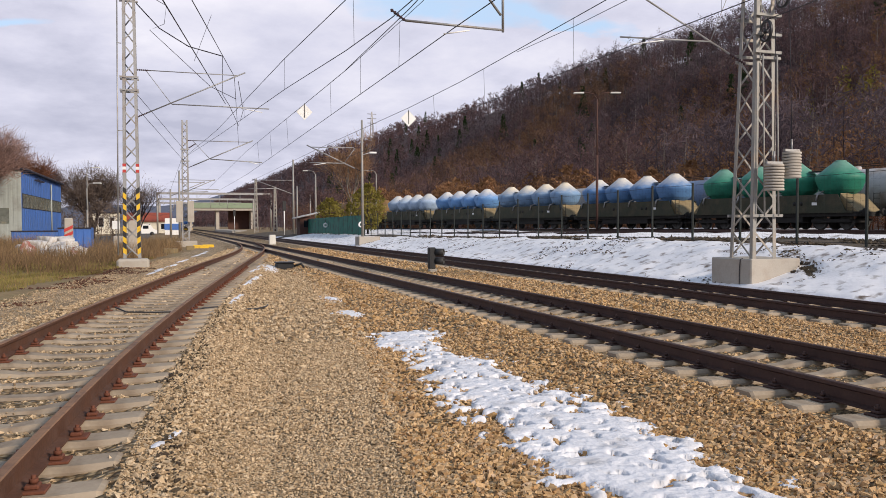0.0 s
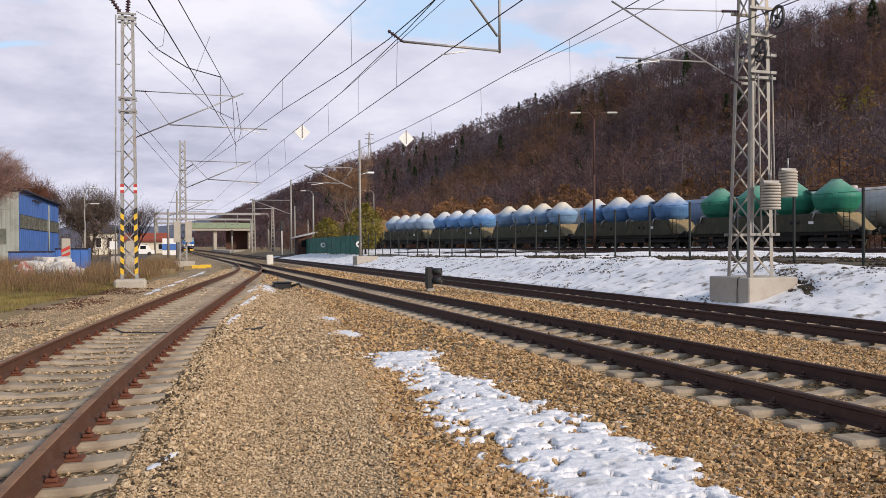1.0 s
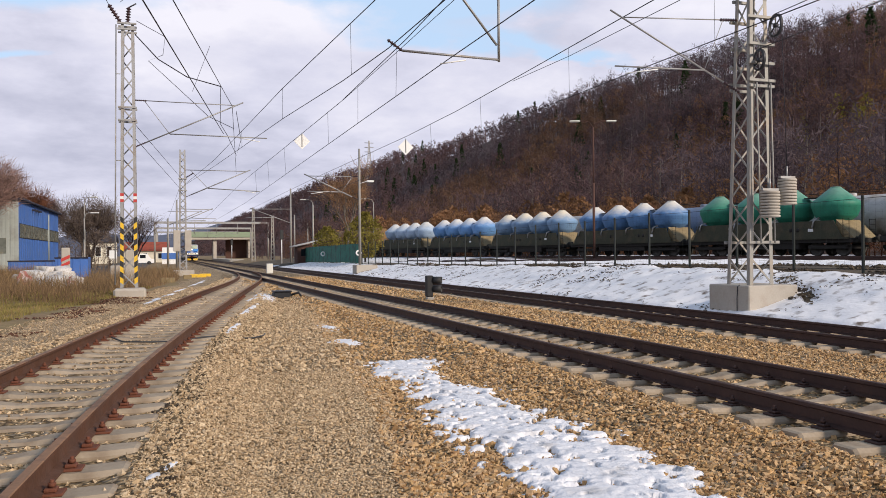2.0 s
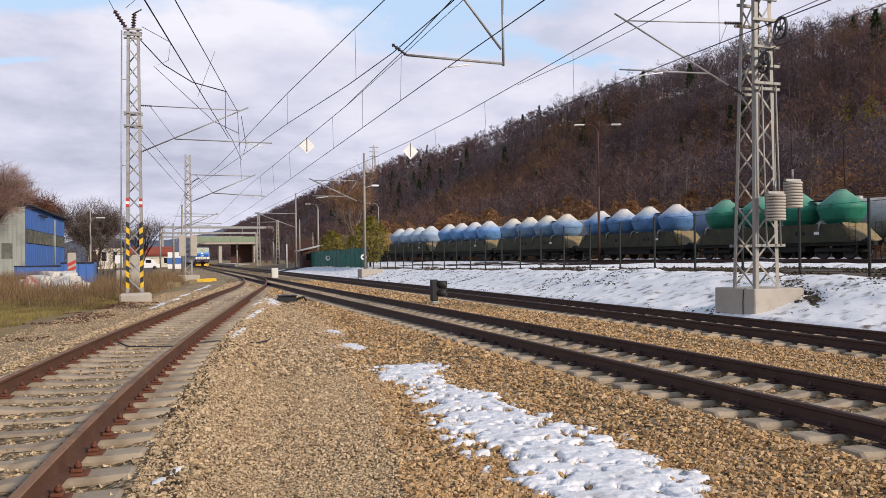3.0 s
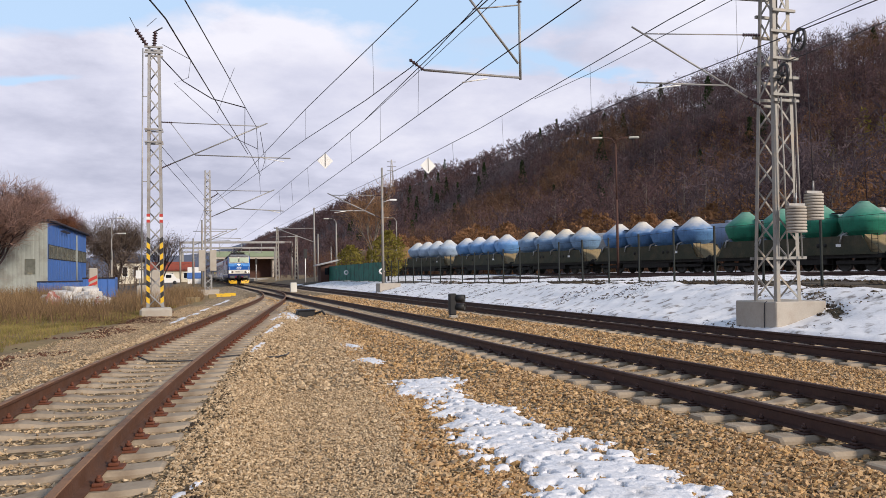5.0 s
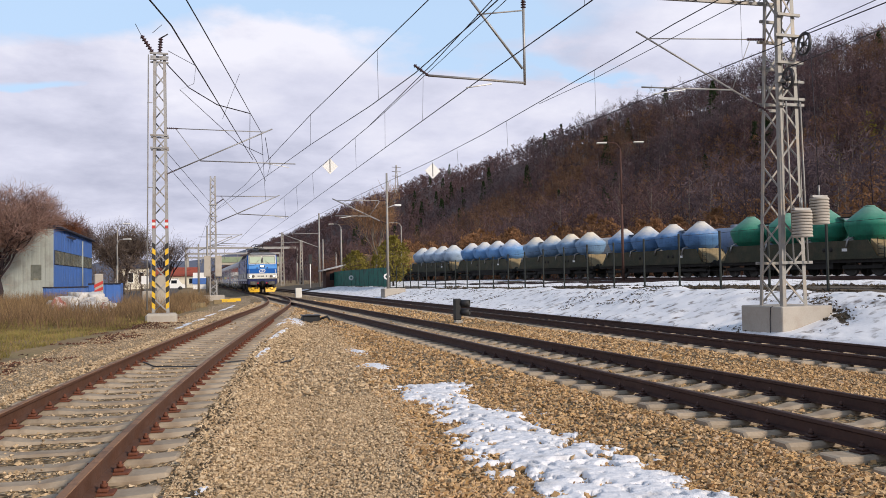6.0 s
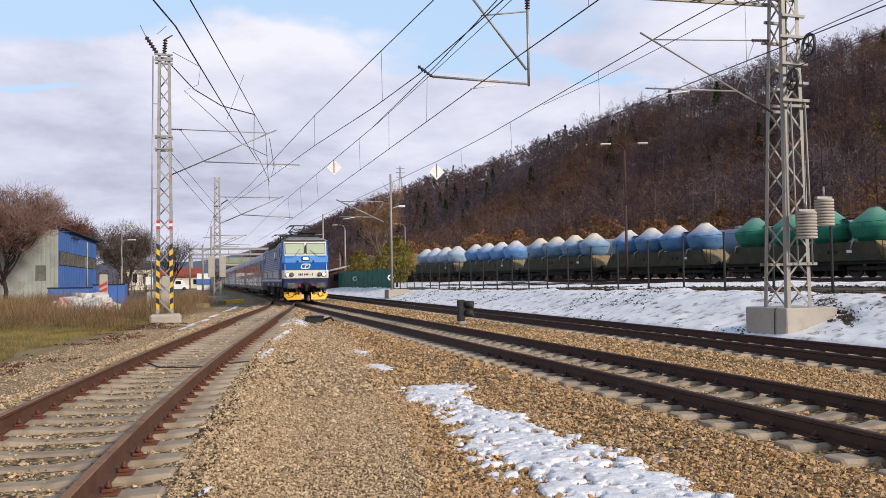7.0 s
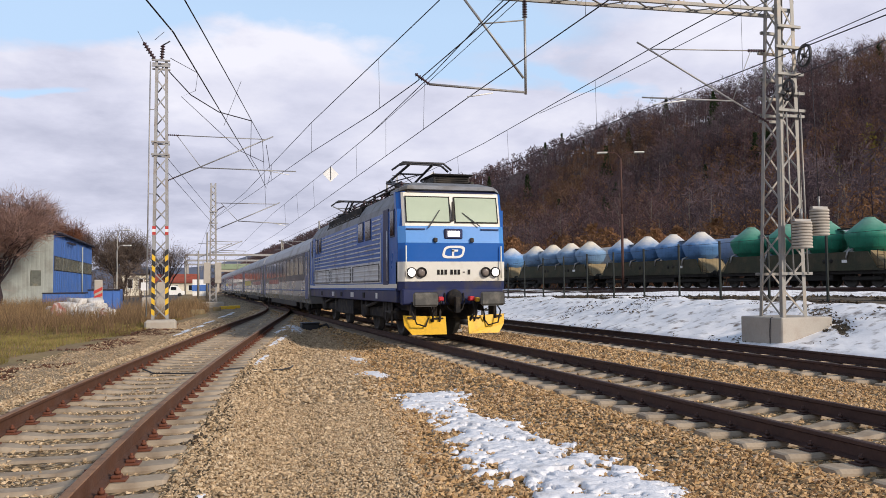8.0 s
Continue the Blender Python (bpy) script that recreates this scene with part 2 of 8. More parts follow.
def piece(name, me, parent, m):
    """An object of its own on shared mesh data."""
    ob = new(name, me)
    ob.parent = parent
    ob.matrix_basis = m
    return ob


def mesh_of(bm, name, mat):
    me = bpy.data.meshes.new(name)
    bm.to_mesh(me)
    bm.free()
    for q in (mat if isinstance(mat, (list, tuple)) else [mat]):
        me.materials.append(q)
    return me


def box(bm, x0, x1, y0, y1, z0, z1, bevel=0.0, mi=0):
    vs = [bm.verts.new((x, y, z)) for x in (x0, x1) for y in (y0, y1) for z in (z0, z1)]
    fs = []
    for q in ((0, 1, 3, 2), (4, 6, 7, 5), (0, 4, 5, 1), (2, 3, 7, 6), (0, 2, 6, 4), (1, 5, 7, 3)):
        f = bm.faces.new([vs[i] for i in q])
        f.material_index = mi
        fs.append(f)
    if bevel:
        es = list({e for f in fs for e in f.edges})
        r = bmesh.ops.bevel(bm, geom=es, offset=bevel, segments=1, affect="EDGES")
        for f in r["faces"]:
            f.material_index = mi
    return fs


def bar(bm, p, q, w, d=None, up=(0, 0, 1), mi=0):
    """A straight bar of rectangular section from p to q."""
    p, q = Vector(p), Vector(q)
    d = w if d is None else d
    a = (q - p).normalized()
    u = Vector(up)
    if abs(a.dot(u)) > 0.95:
        u = Vector((0, 1, 0))
    s = a.cross(u).normalized()
    t = s.cross(a)
    vs = [bm.verts.new(c + s * (i * w / 2) + t * (j * d / 2)) for c in (p, q) for i, j in ((-1, -1), (1, -1), (1, 1), (-1, 1))]
    for f in ((0, 1, 2, 3), (7, 6, 5, 4), (0, 4, 5, 1), (1, 5, 6, 2), (2, 6, 7, 3), (3, 7, 4, 0)):
        bm.faces.new([vs[i] for i in f]).material_index = mi


def tube(bm, pts, r, n=6, cap=True, r2=None, mi=0):
    """A round tube along points; r2: the radius at the last one."""
    pts = [Vector(p) for p in pts]
    rings = []
    for i, c in enumerate(pts):
        a = (pts[min(i + 1, len(pts) - 1)] - pts[max(i - 1, 0)]).normalized()
        u = Vector((0, 0, 1)) if abs(a.z) < 0.9 else Vector((0, 1, 0))
        s = a.cross(u).normalized()
        t = s.cross(a)
        rr = r if r2 is None else r + (r2 - r) * i / (len(pts) - 1)
        rings.append([bm.verts.new(c + (s * math.cos(2 * math.pi * k / n) + t * math.sin(2 * math.pi * k / n)) * rr) for k in range(n)])
    for a, b in zip(rings, rings[1:]):
        for k in range(n):
            f = bm.faces.new((a[k], a[(k + 1) % n], b[(k + 1) % n], b[k]))
            f.smooth = n > 5
            f.material_index = mi
    if cap:
        bm.faces.new(rings[0][::-1]).material_index = mi
        bm.faces.new(rings[-1]).material_index = mi


def lathe(bm, prof, n=24, m=None, mi=0, smooth=True):
    """Turns (radius, z) round the z axis."""
    m = m or Matrix()
    rings = []
    for r, z in prof:
        if r < 1e-4:
            rings.append([bm.verts.new(m @ Vector((0, 0, z)))])
        else:
            rings.append([bm.verts.new(m @ Vector((r * math.cos(2 * math.pi * k / n), r * math.sin(2 * math.pi * k / n), z))) for k in range(n)])
    for a, b in zip(rings, rings[1:]):
        for k in range(n):
            k2 = (k + 1) % n
            if len(a) == 1 and len(b) == 1:
                continue
            vs = (a[0], b[k2], b[k]) if len(a) == 1 else (a[k], a[k2], b[0]) if len(b) == 1 else (a[k], a[k2], b[k2], b[k])
            f = bm.faces.new(vs)
            f.smooth = smooth
            f.material_index = mi


def extrude_y(bm, outline, y0, y1, mi=0, caps=True):
    """A prism of an (x, z) outline along y."""
    a = [bm.verts.new((x, y0, z)) for x, z in outline]
    b = [bm.verts.new((x, y1, z)) for x, z in outline]
    n = len(a)
    for i in range(n):
        bm.faces.new((a[i], a[(i + 1) % n], b[(i + 1) % n], b[i])).material_index = mi
    if caps:
        bm.faces.new(a[::-1]).material_index = mi
        bm.faces.new(b).material_index = mi


def raw(name, verts, faces, mat, parent=None, smooth=False):
    """A mesh of numpy vertices and faces."""
    me = bpy.data.meshes.new(name)
    verts, faces = np.asarray(verts, dtype=np.float64), np.asarray(faces, dtype=np.int64)
    me.from_pydata(verts.tolist(), [], faces.tolist())
    if smooth:
        me.polygons.foreach_set("use_smooth", np.ones(len(faces), dtype=bool))
    me.materials.append(mat)
    ob = new(name, me)
    ob.parent = parent
    return ob


def fbm(x, y, scale, octaves=4, seed=0.0):
    """Layered value noise on arrays."""
    x, y = np.asarray(x, float) * scale + seed * 17.13, np.asarray(y, float) * scale + seed * 5.77
    total, amp, norm = np.zeros(np.broadcast(x, y).shape), 1.0, 0.0
    for _ in range(octaves):
        xi, yi = np.floor(x).astype(np.int64), np.floor(y).astype(np.int64)
        fx, fy = x - xi, y - yi
        fx, fy = fx * fx * (3 - 2 * fx), fy * fy * (3 - 2 * fy)

        def h(a, b):
            k = (a * 374761393 + b * 668265263) & 0x7fffffff
            k = ((k ^ (k >> 13)) * 1274126177) & 0x7fffffff
            return ((k ^ (k >> 16)) & 0xffff) / 65535.0
        total = total + amp * ((h(xi, yi) * (1 - fx) + h(xi + 1, yi) * fx) * (1 - fy) + (h(xi, yi + 1) * (1 - fx) + h(xi + 1, yi + 1) * fx) * fy)
        norm += amp
        amp *= 0.5
        x, y = x * 2.03 + 3.1, y * 2.03 + 1.7
    return total / norm


def smooth01(v, a, b):
    t = np.clip((np.asarray(v, float) - a) / (b - a), 0, 1)
    return t * t * (3 - 2 * t)
# ---------------------------------------------------------------- plan of the ground and tracks (rail top of the main line: z = 0)
X1, X2 = 6.47, 11.40          # centres of the two main tracks
GAUGE = 1.507
YARD = (39.2, 38.6)            # a point of the yard track, which runs along (-0.148, 0.989)
_sy = np.array([-12, 0, 5.26, 8.15, 10.5, 13, 17, 23, 32, 42, 50, 58, 66, 73, 90])
_sx = np.array([-2.5, -2.0, -1.62, -1.34, -1.06, -0.72, -0.15, 0.8, 2.2, 3.74, 4.9, 5.78, 6.28, 6.47, 6.47])
_fy = np.arange(-12, 90, 0.5)
_fx = np.interp(_fy, _sy, _sx)
for _ in range(60):
    _fx[1:-1] = 0.25 * _fx[:-2] + 0.5 * _fx[1:-1] + 0.25 * _fx[2:]


def siding(y):
    """Centre of the side track."""
    return np.interp(y, _fy, _fx)


def siding_z(y):
    return 0.10 * (1 - smooth01(y, 26, 48))


def path_l(y):
    return np.interp(y, [0, 6.4, 10.5, 25, 33], [-0.3, 0.12, 0.55, 2.33, 4.4])


def path_r(y):
    return np.interp(y, [0, 5.8, 9.9, 24.2, 33], [0.9, 1.62, 2.31, 4.1, 4.5])


def hill_x(x, y):
    """The hill comes nearer to the line as the valley runs on."""
    return x + 0.032 * np.maximum(np.asarray(y, float) - 250, 0)


def ground_z(x, y):
    x, y = np.asarray(x, float), np.asarray(y, float)
    z = -0.33 + 0.05 * (fbm(x, y, 0.35, 3, 1) - 0.5)
    left = smooth01(siding(y) - x, 4.0, 9.0)
    z = z + left * (0.12 + 0.35 * (fbm(x, y, 0.12, 3, 2) - 0.5))
    bed1 = smooth01(x, 3.7, 4.9) * (1 - smooth01(x, 12.9, 13.6))
    z = z * (1 - bed1) + bed1 * (-0.235)
    ds = np.abs(x - siding(y))
    bed2 = (1 - smooth01(ds, 1.45, 2.3)) * (1 - smooth01(y, 60, 72))
    z = np.maximum(z, z * (1 - bed2) + bed2 * (siding_z(y) - 0.235))
    for c in (X1, X2):
        z = z + 0.035 * smooth01(np.abs(x - c), 1.2, 1.45) * (1 - smooth01(np.abs(x - c), 1.6, 2.1))
    z = z + 0.05 * smooth01(ds, 1.0, 1.3) * (1 - smooth01(ds, 1.5, 2.2)) * (1 - smooth01(y, 40, 50))
    bank = smooth01(x, 12.9, 18.0) * (1.17 + 0.16 * (fbm(x, y, 0.25, 3, 3) - 0.5)) * (1 - 0.32 * smooth01(y, 22, 62)) + smooth01(x, 20, 34) * (0.15 + 0.35 * smooth01(y, 25, 62))
    bank = bank * (1 - 0.25 * smooth01(y, 70, 130))
    z = z + bank
    off = np.abs((x - YARD[0]) * 0.989 + (y - YARD[1]) * 0.148)            # level bed of the yard track
    bed3 = (1 - smooth01(off, 3.0, 7.5)) * smooth01(y, -10, 5) * (1 - smooth01(y, 135, 150))
    z = z * (1 - bed3) + bed3 * 0.86
    xe = hill_x(x, y)
    hill = smooth01(xe, 62, 215)
    ridge = 71 + 24 * (fbm(x, y, 0.006, 3, 4) - 0.5) + 2 * smooth01(y, 150, 420) - 14 * smooth01(130 - y, 0, 160) - 8 * smooth01(250 - y, 0, 95)
    z = z + hill * ridge + smooth01(xe, 215, 900) * 15
    return z


def grid_mesh(name, xs, ys, zf, mats, zone=None, keep=None, smooth=True):
    X, Y = np.meshgrid(xs, ys, indexing="ij")
    Z = zf(X, Y)
    nx, ny = X.shape
    idx = np.arange(nx * ny).reshape(nx, ny)
    F = np.stack([idx[:-1, :-1], idx[1:, :-1], idx[1:, 1:], idx[:-1, 1:]], -1).reshape(-1, 4)
    cx = ((X[:-1, :-1] + X[1:, 1:]) / 2).ravel()
    cy = ((Y[:-1, :-1] + Y[1:, 1:]) / 2).ravel()
    if keep is not None:
        k = keep(cx, cy)
        F, cx, cy = F[k], cx[k], cy[k]
        used = np.unique(F)
        back = np.full(nx * ny, -1)
        back[used] = np.arange(len(used))
        F = back[F]
        V = np.stack([X.ravel(), Y.ravel(), Z.ravel()], -1)[used]
    else:
        V = np.stack([X.ravel(), Y.ravel(), Z.ravel()], -1)
    me = bpy.data.meshes.new(name)
    me.from_pydata(V.tolist(), [], F.tolist())
    if smooth:
        me.polygons.foreach_set("use_smooth", np.ones(len(F), dtype=bool))
    for q in mats:
        me.materials.append(q)
    if zone is not None:
        me.polygons.foreach_set("material_index", zone(cx, cy).astype(np.int32))
    return new(name, me)


def steps(*runs):
    out = []
    for a, b, d in runs:
        out.append(np.arange(a, b, d))
    return np.unique(np.round(np.concatenate(out), 4))


def far_steps(start, end, d0, grow):
    out, v, d = [], start, d0
    while v < end:
        out.append(v)
        v += d
        d *= grow
    return np.array(out + [end])


gx = np.unique(np.concatenate([-far_steps(12, 3000, 2, 1.25), steps((-12, 16, 0.4), (-3.6, 5.4, 0.15), (16, 40, 1.0), (40, 230, 5.0)), far_steps(230, 3000, 20, 1.3)]))
gy = np.unique(np.concatenate([-far_steps(12, 1200, 3, 1.3), steps((-12, 40, 0.5), (2, 20, 0.2), (40, 76, 0.8), (76, 140, 2.0), (140, 900, 12.0)), far_steps(900, 4500, 60, 1.2)]))


def ground_zone(x, y):
    s = siding(y)
    wob = (fbm(x, y, 0.9, 3, 7) - 0.5) * 0.6
    zone = np.zeros(len(x))                                             # grass
    zone[(x > s - 4.2 + wob * 2) & (x < 13.4)] = 2                      # fine gravel
    zone[(np.abs(x - s) < 2.0 + wob * 0.6) & (y < 70)] = 1              # ballast
    zone[(x > path_r(y) + wob * 0.5) & (x < 13.3 + wob) & (x > s)] = 1
    zone[x >= 13.3 + wob] = 3
    zone[x > 62] = 4
    zone[(y > 150) & (x < 62)] = 0
    zone[(y > 250) & (hill_x(x, y) > 62)] = 4
    zone[(y > 140) & (x > 2) & (x < 13)] = 1
    zone[y < -12] = 0
    return zone


ground = grid_mesh("ground", gx, gy, ground_z, [M_GRASS, M_BALLAST, M_PATH, M_SOIL, M_HILL], ground_zone)
tagged(ground, "tan ballast, fine gravel path, dry grass and wooded slope", "ground", kind="structure")


# snow lies on the bank and the yard in an uneven sheet, with bare soil between
def snow_z(x, y):
    n1, n2, n3 = fbm(x, y, 0.16, 4, 11), fbm(x, y, 0.9, 3, 12), fbm(x, y, 3.2, 2, 13)
    depth = 0.12 * (n1 - 0.34) + 0.09 * (n2 - 0.44) + 0.085 * (n3 - 0.5) + 0.060
    depth = depth - 0.35 * (1 - smooth01(x, 13.1, 14.0))                         # foot of the bank
    depth = depth - 0.32 * np.exp(-((x - 15.50 - 0.6 * (y - 16.45)) / 0.26) ** 2 - ((y - 16.45) / 0.55) ** 2) * smooth01(fbm(x, y, 5.0, 3, 18) + 0.3 * n2, 0.42, 0.62)      # bare clods by the mast
    depth = depth - 0.30 * np.exp(-((x - 19.4) / 1.3) ** 2) * smooth01(fbm(x, y, 0.22, 3, 15), 0.38, 0.60)      # trodden strip behind the fence
    depth = depth - 0.42 * np.exp(-((x - 17.85 - 0.25 * (n2 - 0.5)) / 0.30) ** 2) * smooth01(n3 + 0.5 * n1, 0.35, 0.75) - 0.45 * np.exp(-((x - 20.9) / 0.55) ** 2)
    depth = depth - 0.22 * smooth01(x, 25, 32) * smooth01(fbm(x, y, 0.13, 3, 14), 0.42, 0.62)
    depth = depth - 0.30 * smooth01(y, 92, 125) * smooth01(fbm(x, y, 0.1, 3, 16), 0.35, 0.6) - 0.4 * smooth01(y, 120, 150)
    depth = depth - 0.4 * smooth01(x, 50, 60)
    return ground_z(x, y) + np.clip(depth, -0.25, 0.14)


snow_bank = grid_mesh("snow_bank", steps((13.0, 19, 0.14), (19, 24, 0.3), (24, 60, 0.8)), steps((4, 34, 0.16), (34, 60, 0.35), (60, 150, 1.0)), snow_z, [M_SNOWBANK],
                      keep=lambda x, y: snow_z(x, y) > ground_z(x, y) - 0.12)
tagged(snow_bank, "patchy thawing snow on the railway bank", "snow", kind="structure")


def snow_patch(blobs, cell, seed, thick=0.05):
    """Melting snow: overlapping ellipses (x, y, half width, half length, lean) with a ragged edge."""
    x0, x1 = min(b[0] - b[2] for b in blobs) - 0.5, max(b[0] + b[2] for b in blobs) + 0.5
    y0, y1 = min(b[1] - b[3] for b in blobs) - 0.5, max(b[1] + b[3] for b in blobs) + 0.5

    def depth(x, y):
        d = np.full(np.broadcast(x, y).shape, -9.0)
        for bx, by, a, b, lean in blobs:
            u = (x - bx - lean * (y - by)) / a
            v = (y - by) / b
            d = np.maximum(d, 1 - np.sqrt(u * u + v * v))
        rag = (fbm(x, y, 2.2, 3, seed) - 0.5) * 0.9 + (fbm(x, y, 9.0, 3, seed + 1) - 0.5) * 0.75
        return thick * np.tanh((d + rag) * 2.0) + thick * (1.0 * (fbm(x, y, 5, 3, seed + 2) - 0.52) + 0.75 * (fbm(x, y, 17, 2, seed + 3) - 0.5))

    ob = grid_mesh("snow_patch", np.arange(x0, x1, cell), np.arange(y0, y1, cell), lambda x, y: ground_z(x, y) + 0.022 + depth(x, y), [M_SNOW],
                   keep=lambda x, y: depth(x, y) > -0.45 * thick)
    return tagged(ob, "ragged thawing snow lying on the tan ballast", "snow", kind="structure")


def snow_strip(ys, left, right, cell, seed, thick):
    """A long melting strip between two ragged edges, holed where stones show through."""
    def depth(x, y):
        wob = (fbm(x, y, 3.0, 3, seed + 5) - 0.5) * 0.42
        xl, xr = np.interp(y, ys, left) + wob, np.interp(y, ys, right) + wob
        half = np.maximum((xr - xl) / 2, 0.02)
        d = np.minimum(np.minimum((x - xl), (xr - x)), np.minimum(y - ys[0], ys[-1] - y)) / np.minimum(half, 0.35)
        rag = (fbm(x, y, 7.0, 4, seed) - 0.5) * 1.3
        holes = smooth01(fbm(x, y, 9.0, 4, seed + 1) + 0.16 * (1 - np.clip(d, 0, 1)) + 0.10 * (fbm(x, y, 1.5, 2, seed + 7) - 0.5), 0.59, 0.70)
        return thick * np.tanh((d + rag) * 1.8) + 0.5 * thick * (fbm(x, y, 4, 3, seed + 2) - 0.5) + 0.35 * thick * (fbm(x, y, 15, 2, seed + 3) - 0.5) - 2.0 * thick * holes

    ob = grid_mesh("snow_patch", np.arange(min(left) - 0.5, max(right) + 0.5, cell), np.arange(ys[0] - 0.3, ys[-1] + 0.3, cell), lambda x, y: ground_z(x, y) + 0.016 + depth(x, y), [M_SNOW],
                   keep=lambda x, y: depth(x, y) > -1.6 * thick)
    return tagged(ob, "long ragged strip of thawing snow on the tan ballast", "snow", kind="structure")


snow_strip([2.6, 4.4, 5.4, 6.7, 8.1, 9.5, 10.6, 11.5, 12.6], [2.36, 2.42, 2.50, 2.54, 2.56, 2.92, 3.06, 2.78, 3.20], [3.64, 3.78, 3.92, 3.98, 3.90, 3.96, 3.56, 3.98, 4.15], 0.022, 21, 0.040)
snow_patch([(3.64, 18.6, 0.17, 0.8, 0.0)], 0.035, 31, 0.026)
snow_patch([(3.32, 15.5, 0.20, 0.5, 0.0)], 0.035, 33, 0.026)
snow_patch([(3.5, 30.0, 0.35, 1.8, 0.16), (2.75, 27.4, 0.14, 1.4, 0.3), (2.2, 22.5, 0.07, 2.2, 0.2), (1.35, 17.0, 0.06, 1.0, 0.2)], 0.04, 35, 0.024)
snow_patch([(0.03, 6.05, 0.022, 0.14, 0.3), (-0.08, 5.78, 0.035, 0.08, 0.4)], 0.010, 37, 0.004)
snow_patch([(-0.55 + 0.125 * (yy - 31.5) + 0.07 * math.sin(yy * 2.9), yy, 0.07 + 0.04 * math.sin(yy * 1.7), 0.85, 0.13) for yy in (31.5, 32.6, 33.8, 36.0, 37.5, 41.0, 42.3, 43.4, 47.0, 49.5, 51.0, 53.0, 56.0)], 0.045, 39, 0.022)


# ---------------------------------------------------------------- loose stones
def scatter(name, xs, ys, zs, sizes, variants, mat, flat=0.75):
    """Many small stones in one mesh; variants: (vertices, triangles)."""
    rng = np.random.default_rng(len(xs))
    V, F, off = [], [], 0
    which = rng.integers(0, len(variants), len(xs))
    for k, (tv, tf) in enumerate(variants):
        sel = np.where(which == k)[0]
        m = len(sel)
        if not m:
            continue
        sc = sizes[sel, None] * rng.uniform(0.55, 1.5, (m, 3)) * np.array([1.15, 0.95, flat])
        p = tv[None] * sc[:, None, :]
        a, b = rng.uniform(0, 2 * np.pi, m), rng.normal(0, 0.7, m)
        y2, z2 = p[..., 1] * np.cos(b)[:, None] - p[..., 2] * np.sin(b)[:, None], p[..., 1] * np.sin(b)[:, None] + p[..., 2] * np.cos(b)[:, None]
        x3, y3 = p[..., 0] * np.cos(a)[:, None] - y2 * np.sin(a)[:, None], p[..., 0] * np.sin(a)[:, None] + y2 * np.cos(a)[:, None]
        w = np.stack([x3 + xs[sel, None], y3 + ys[sel, None], z2 + zs[sel, None]], -1)
        V.append(w.reshape(-1, 3))
        F.append((tf[None] + (np.arange(m) * len(tv))[:, None, None] + off).reshape(-1, 3))
        off += m * len(tv)
    V, F = np.concatenate(V), np.concatenate(F)
    me = bpy.data.meshes.new(name)
    me.from_pydata(V, [], F)
    me.materials.append(mat)
    return new(name, me)


def stone_variants(count, sub, seed):
    out = []
    rng = np.random.default_rng(seed)
    for _ in range(count):
        bm = bmesh.new()
        if sub:
            bmesh.ops.create_cube(bm, size=0.72)
            bmesh.ops.triangulate(bm, faces=bm.faces)
        else:
            vs = [bm.verts.new(v) for v in ((0.5, 0, 0), (-0.5, 0, 0), (0, 0.5, 0), (0, -0.5, 0), (0, 0, 0.5), (0, 0, -0.5))]
            for a, b, c in ((0, 2, 4), (2, 1, 4), (1, 3, 4), (3, 0, 4), (2, 0, 5), (1, 2, 5), (3, 1, 5), (0, 3, 5)):
                bm.faces.new((vs[a], vs[b], vs[c]))
        bm.verts.index_update()
        v = np.array([q.co[:] for q in bm.verts]) * rng.uniform(0.62, 1.3, (len(bm.verts), 1)) + rng.normal(0, 0.10, (len(bm.verts), 3))
        f = np.array([[q.index for q in t.verts] for t in bm.faces])
        bm.free()
        out.append((v, f))
    return out


def lay_stones(name, label, n, ya, yb, size, mat, where, variants, lift=0.25):
    rng = np.random.default_rng(n)
    y = rng.uniform(ya, yb, n)
    x = rng.uniform(-4.5, 14, n)
    ok = (x < 1.22 * y + 1.5) & (x > -0.26 * y - 1.6) & where(x, y)
    x, y = x[ok], y[ok]
    # none on the sleepers or rails
    s = np.clip(rng.lognormal(0, 0.28, len(x)), 0.5, 1.9) * size
    near = np.minimum(np.minimum(np.abs(x - X1), np.abs(x - X2)), np.abs(x - siding(y)))
    z = ground_z(x, y) + s * (lift - 0.22) - 0.022 * (near < 1.3) + rng.uniform(-0.34, 0.42, len(x)) * s
    ob = scatter(name, x, y, z, s, variants, mat)
    return tagged(ob, label, "gravel", kind="stuff")


def on_ballast(x, y):
    s = siding(y)
    wob = (fbm(x, y, 0.9, 3, 7) - 0.5) * 0.6
    a = (np.abs(x - s) < 2.1 + wob) | ((x > path_r(y) + wob * 0.5) & (x < 13.3))
    b = np.abs(np.abs(x - s) - GAUGE / 2) > 0.09
    for c in (X1, X2):
        b &= np.abs(np.abs(x - c) - GAUGE / 2) > 0.09
    ph = np.abs((y / 0.6) % 1.0 - 0.5) * 0.6                  # sleepers of the main tracks lie at half steps
    on_sl = (ph < 0.135) & ((np.abs(x - X1) < 1.27) | (np.abs(x - X2) < 1.22))
    dir_s = (siding(y + 0.5) - siding(y - 0.5))
    ph_s = np.abs(((y + dir_s * (x - s)) / 0.6) % 1.0 - 0.5) * 0.6
    on_sl |= (ph_s < 0.135) & (np.abs(x - s) < 1.02 + 0.7 * (fbm(x, y, 1.9, 2, 23) - 0.5)) & (y < 60)
    return a & b & ~on_sl


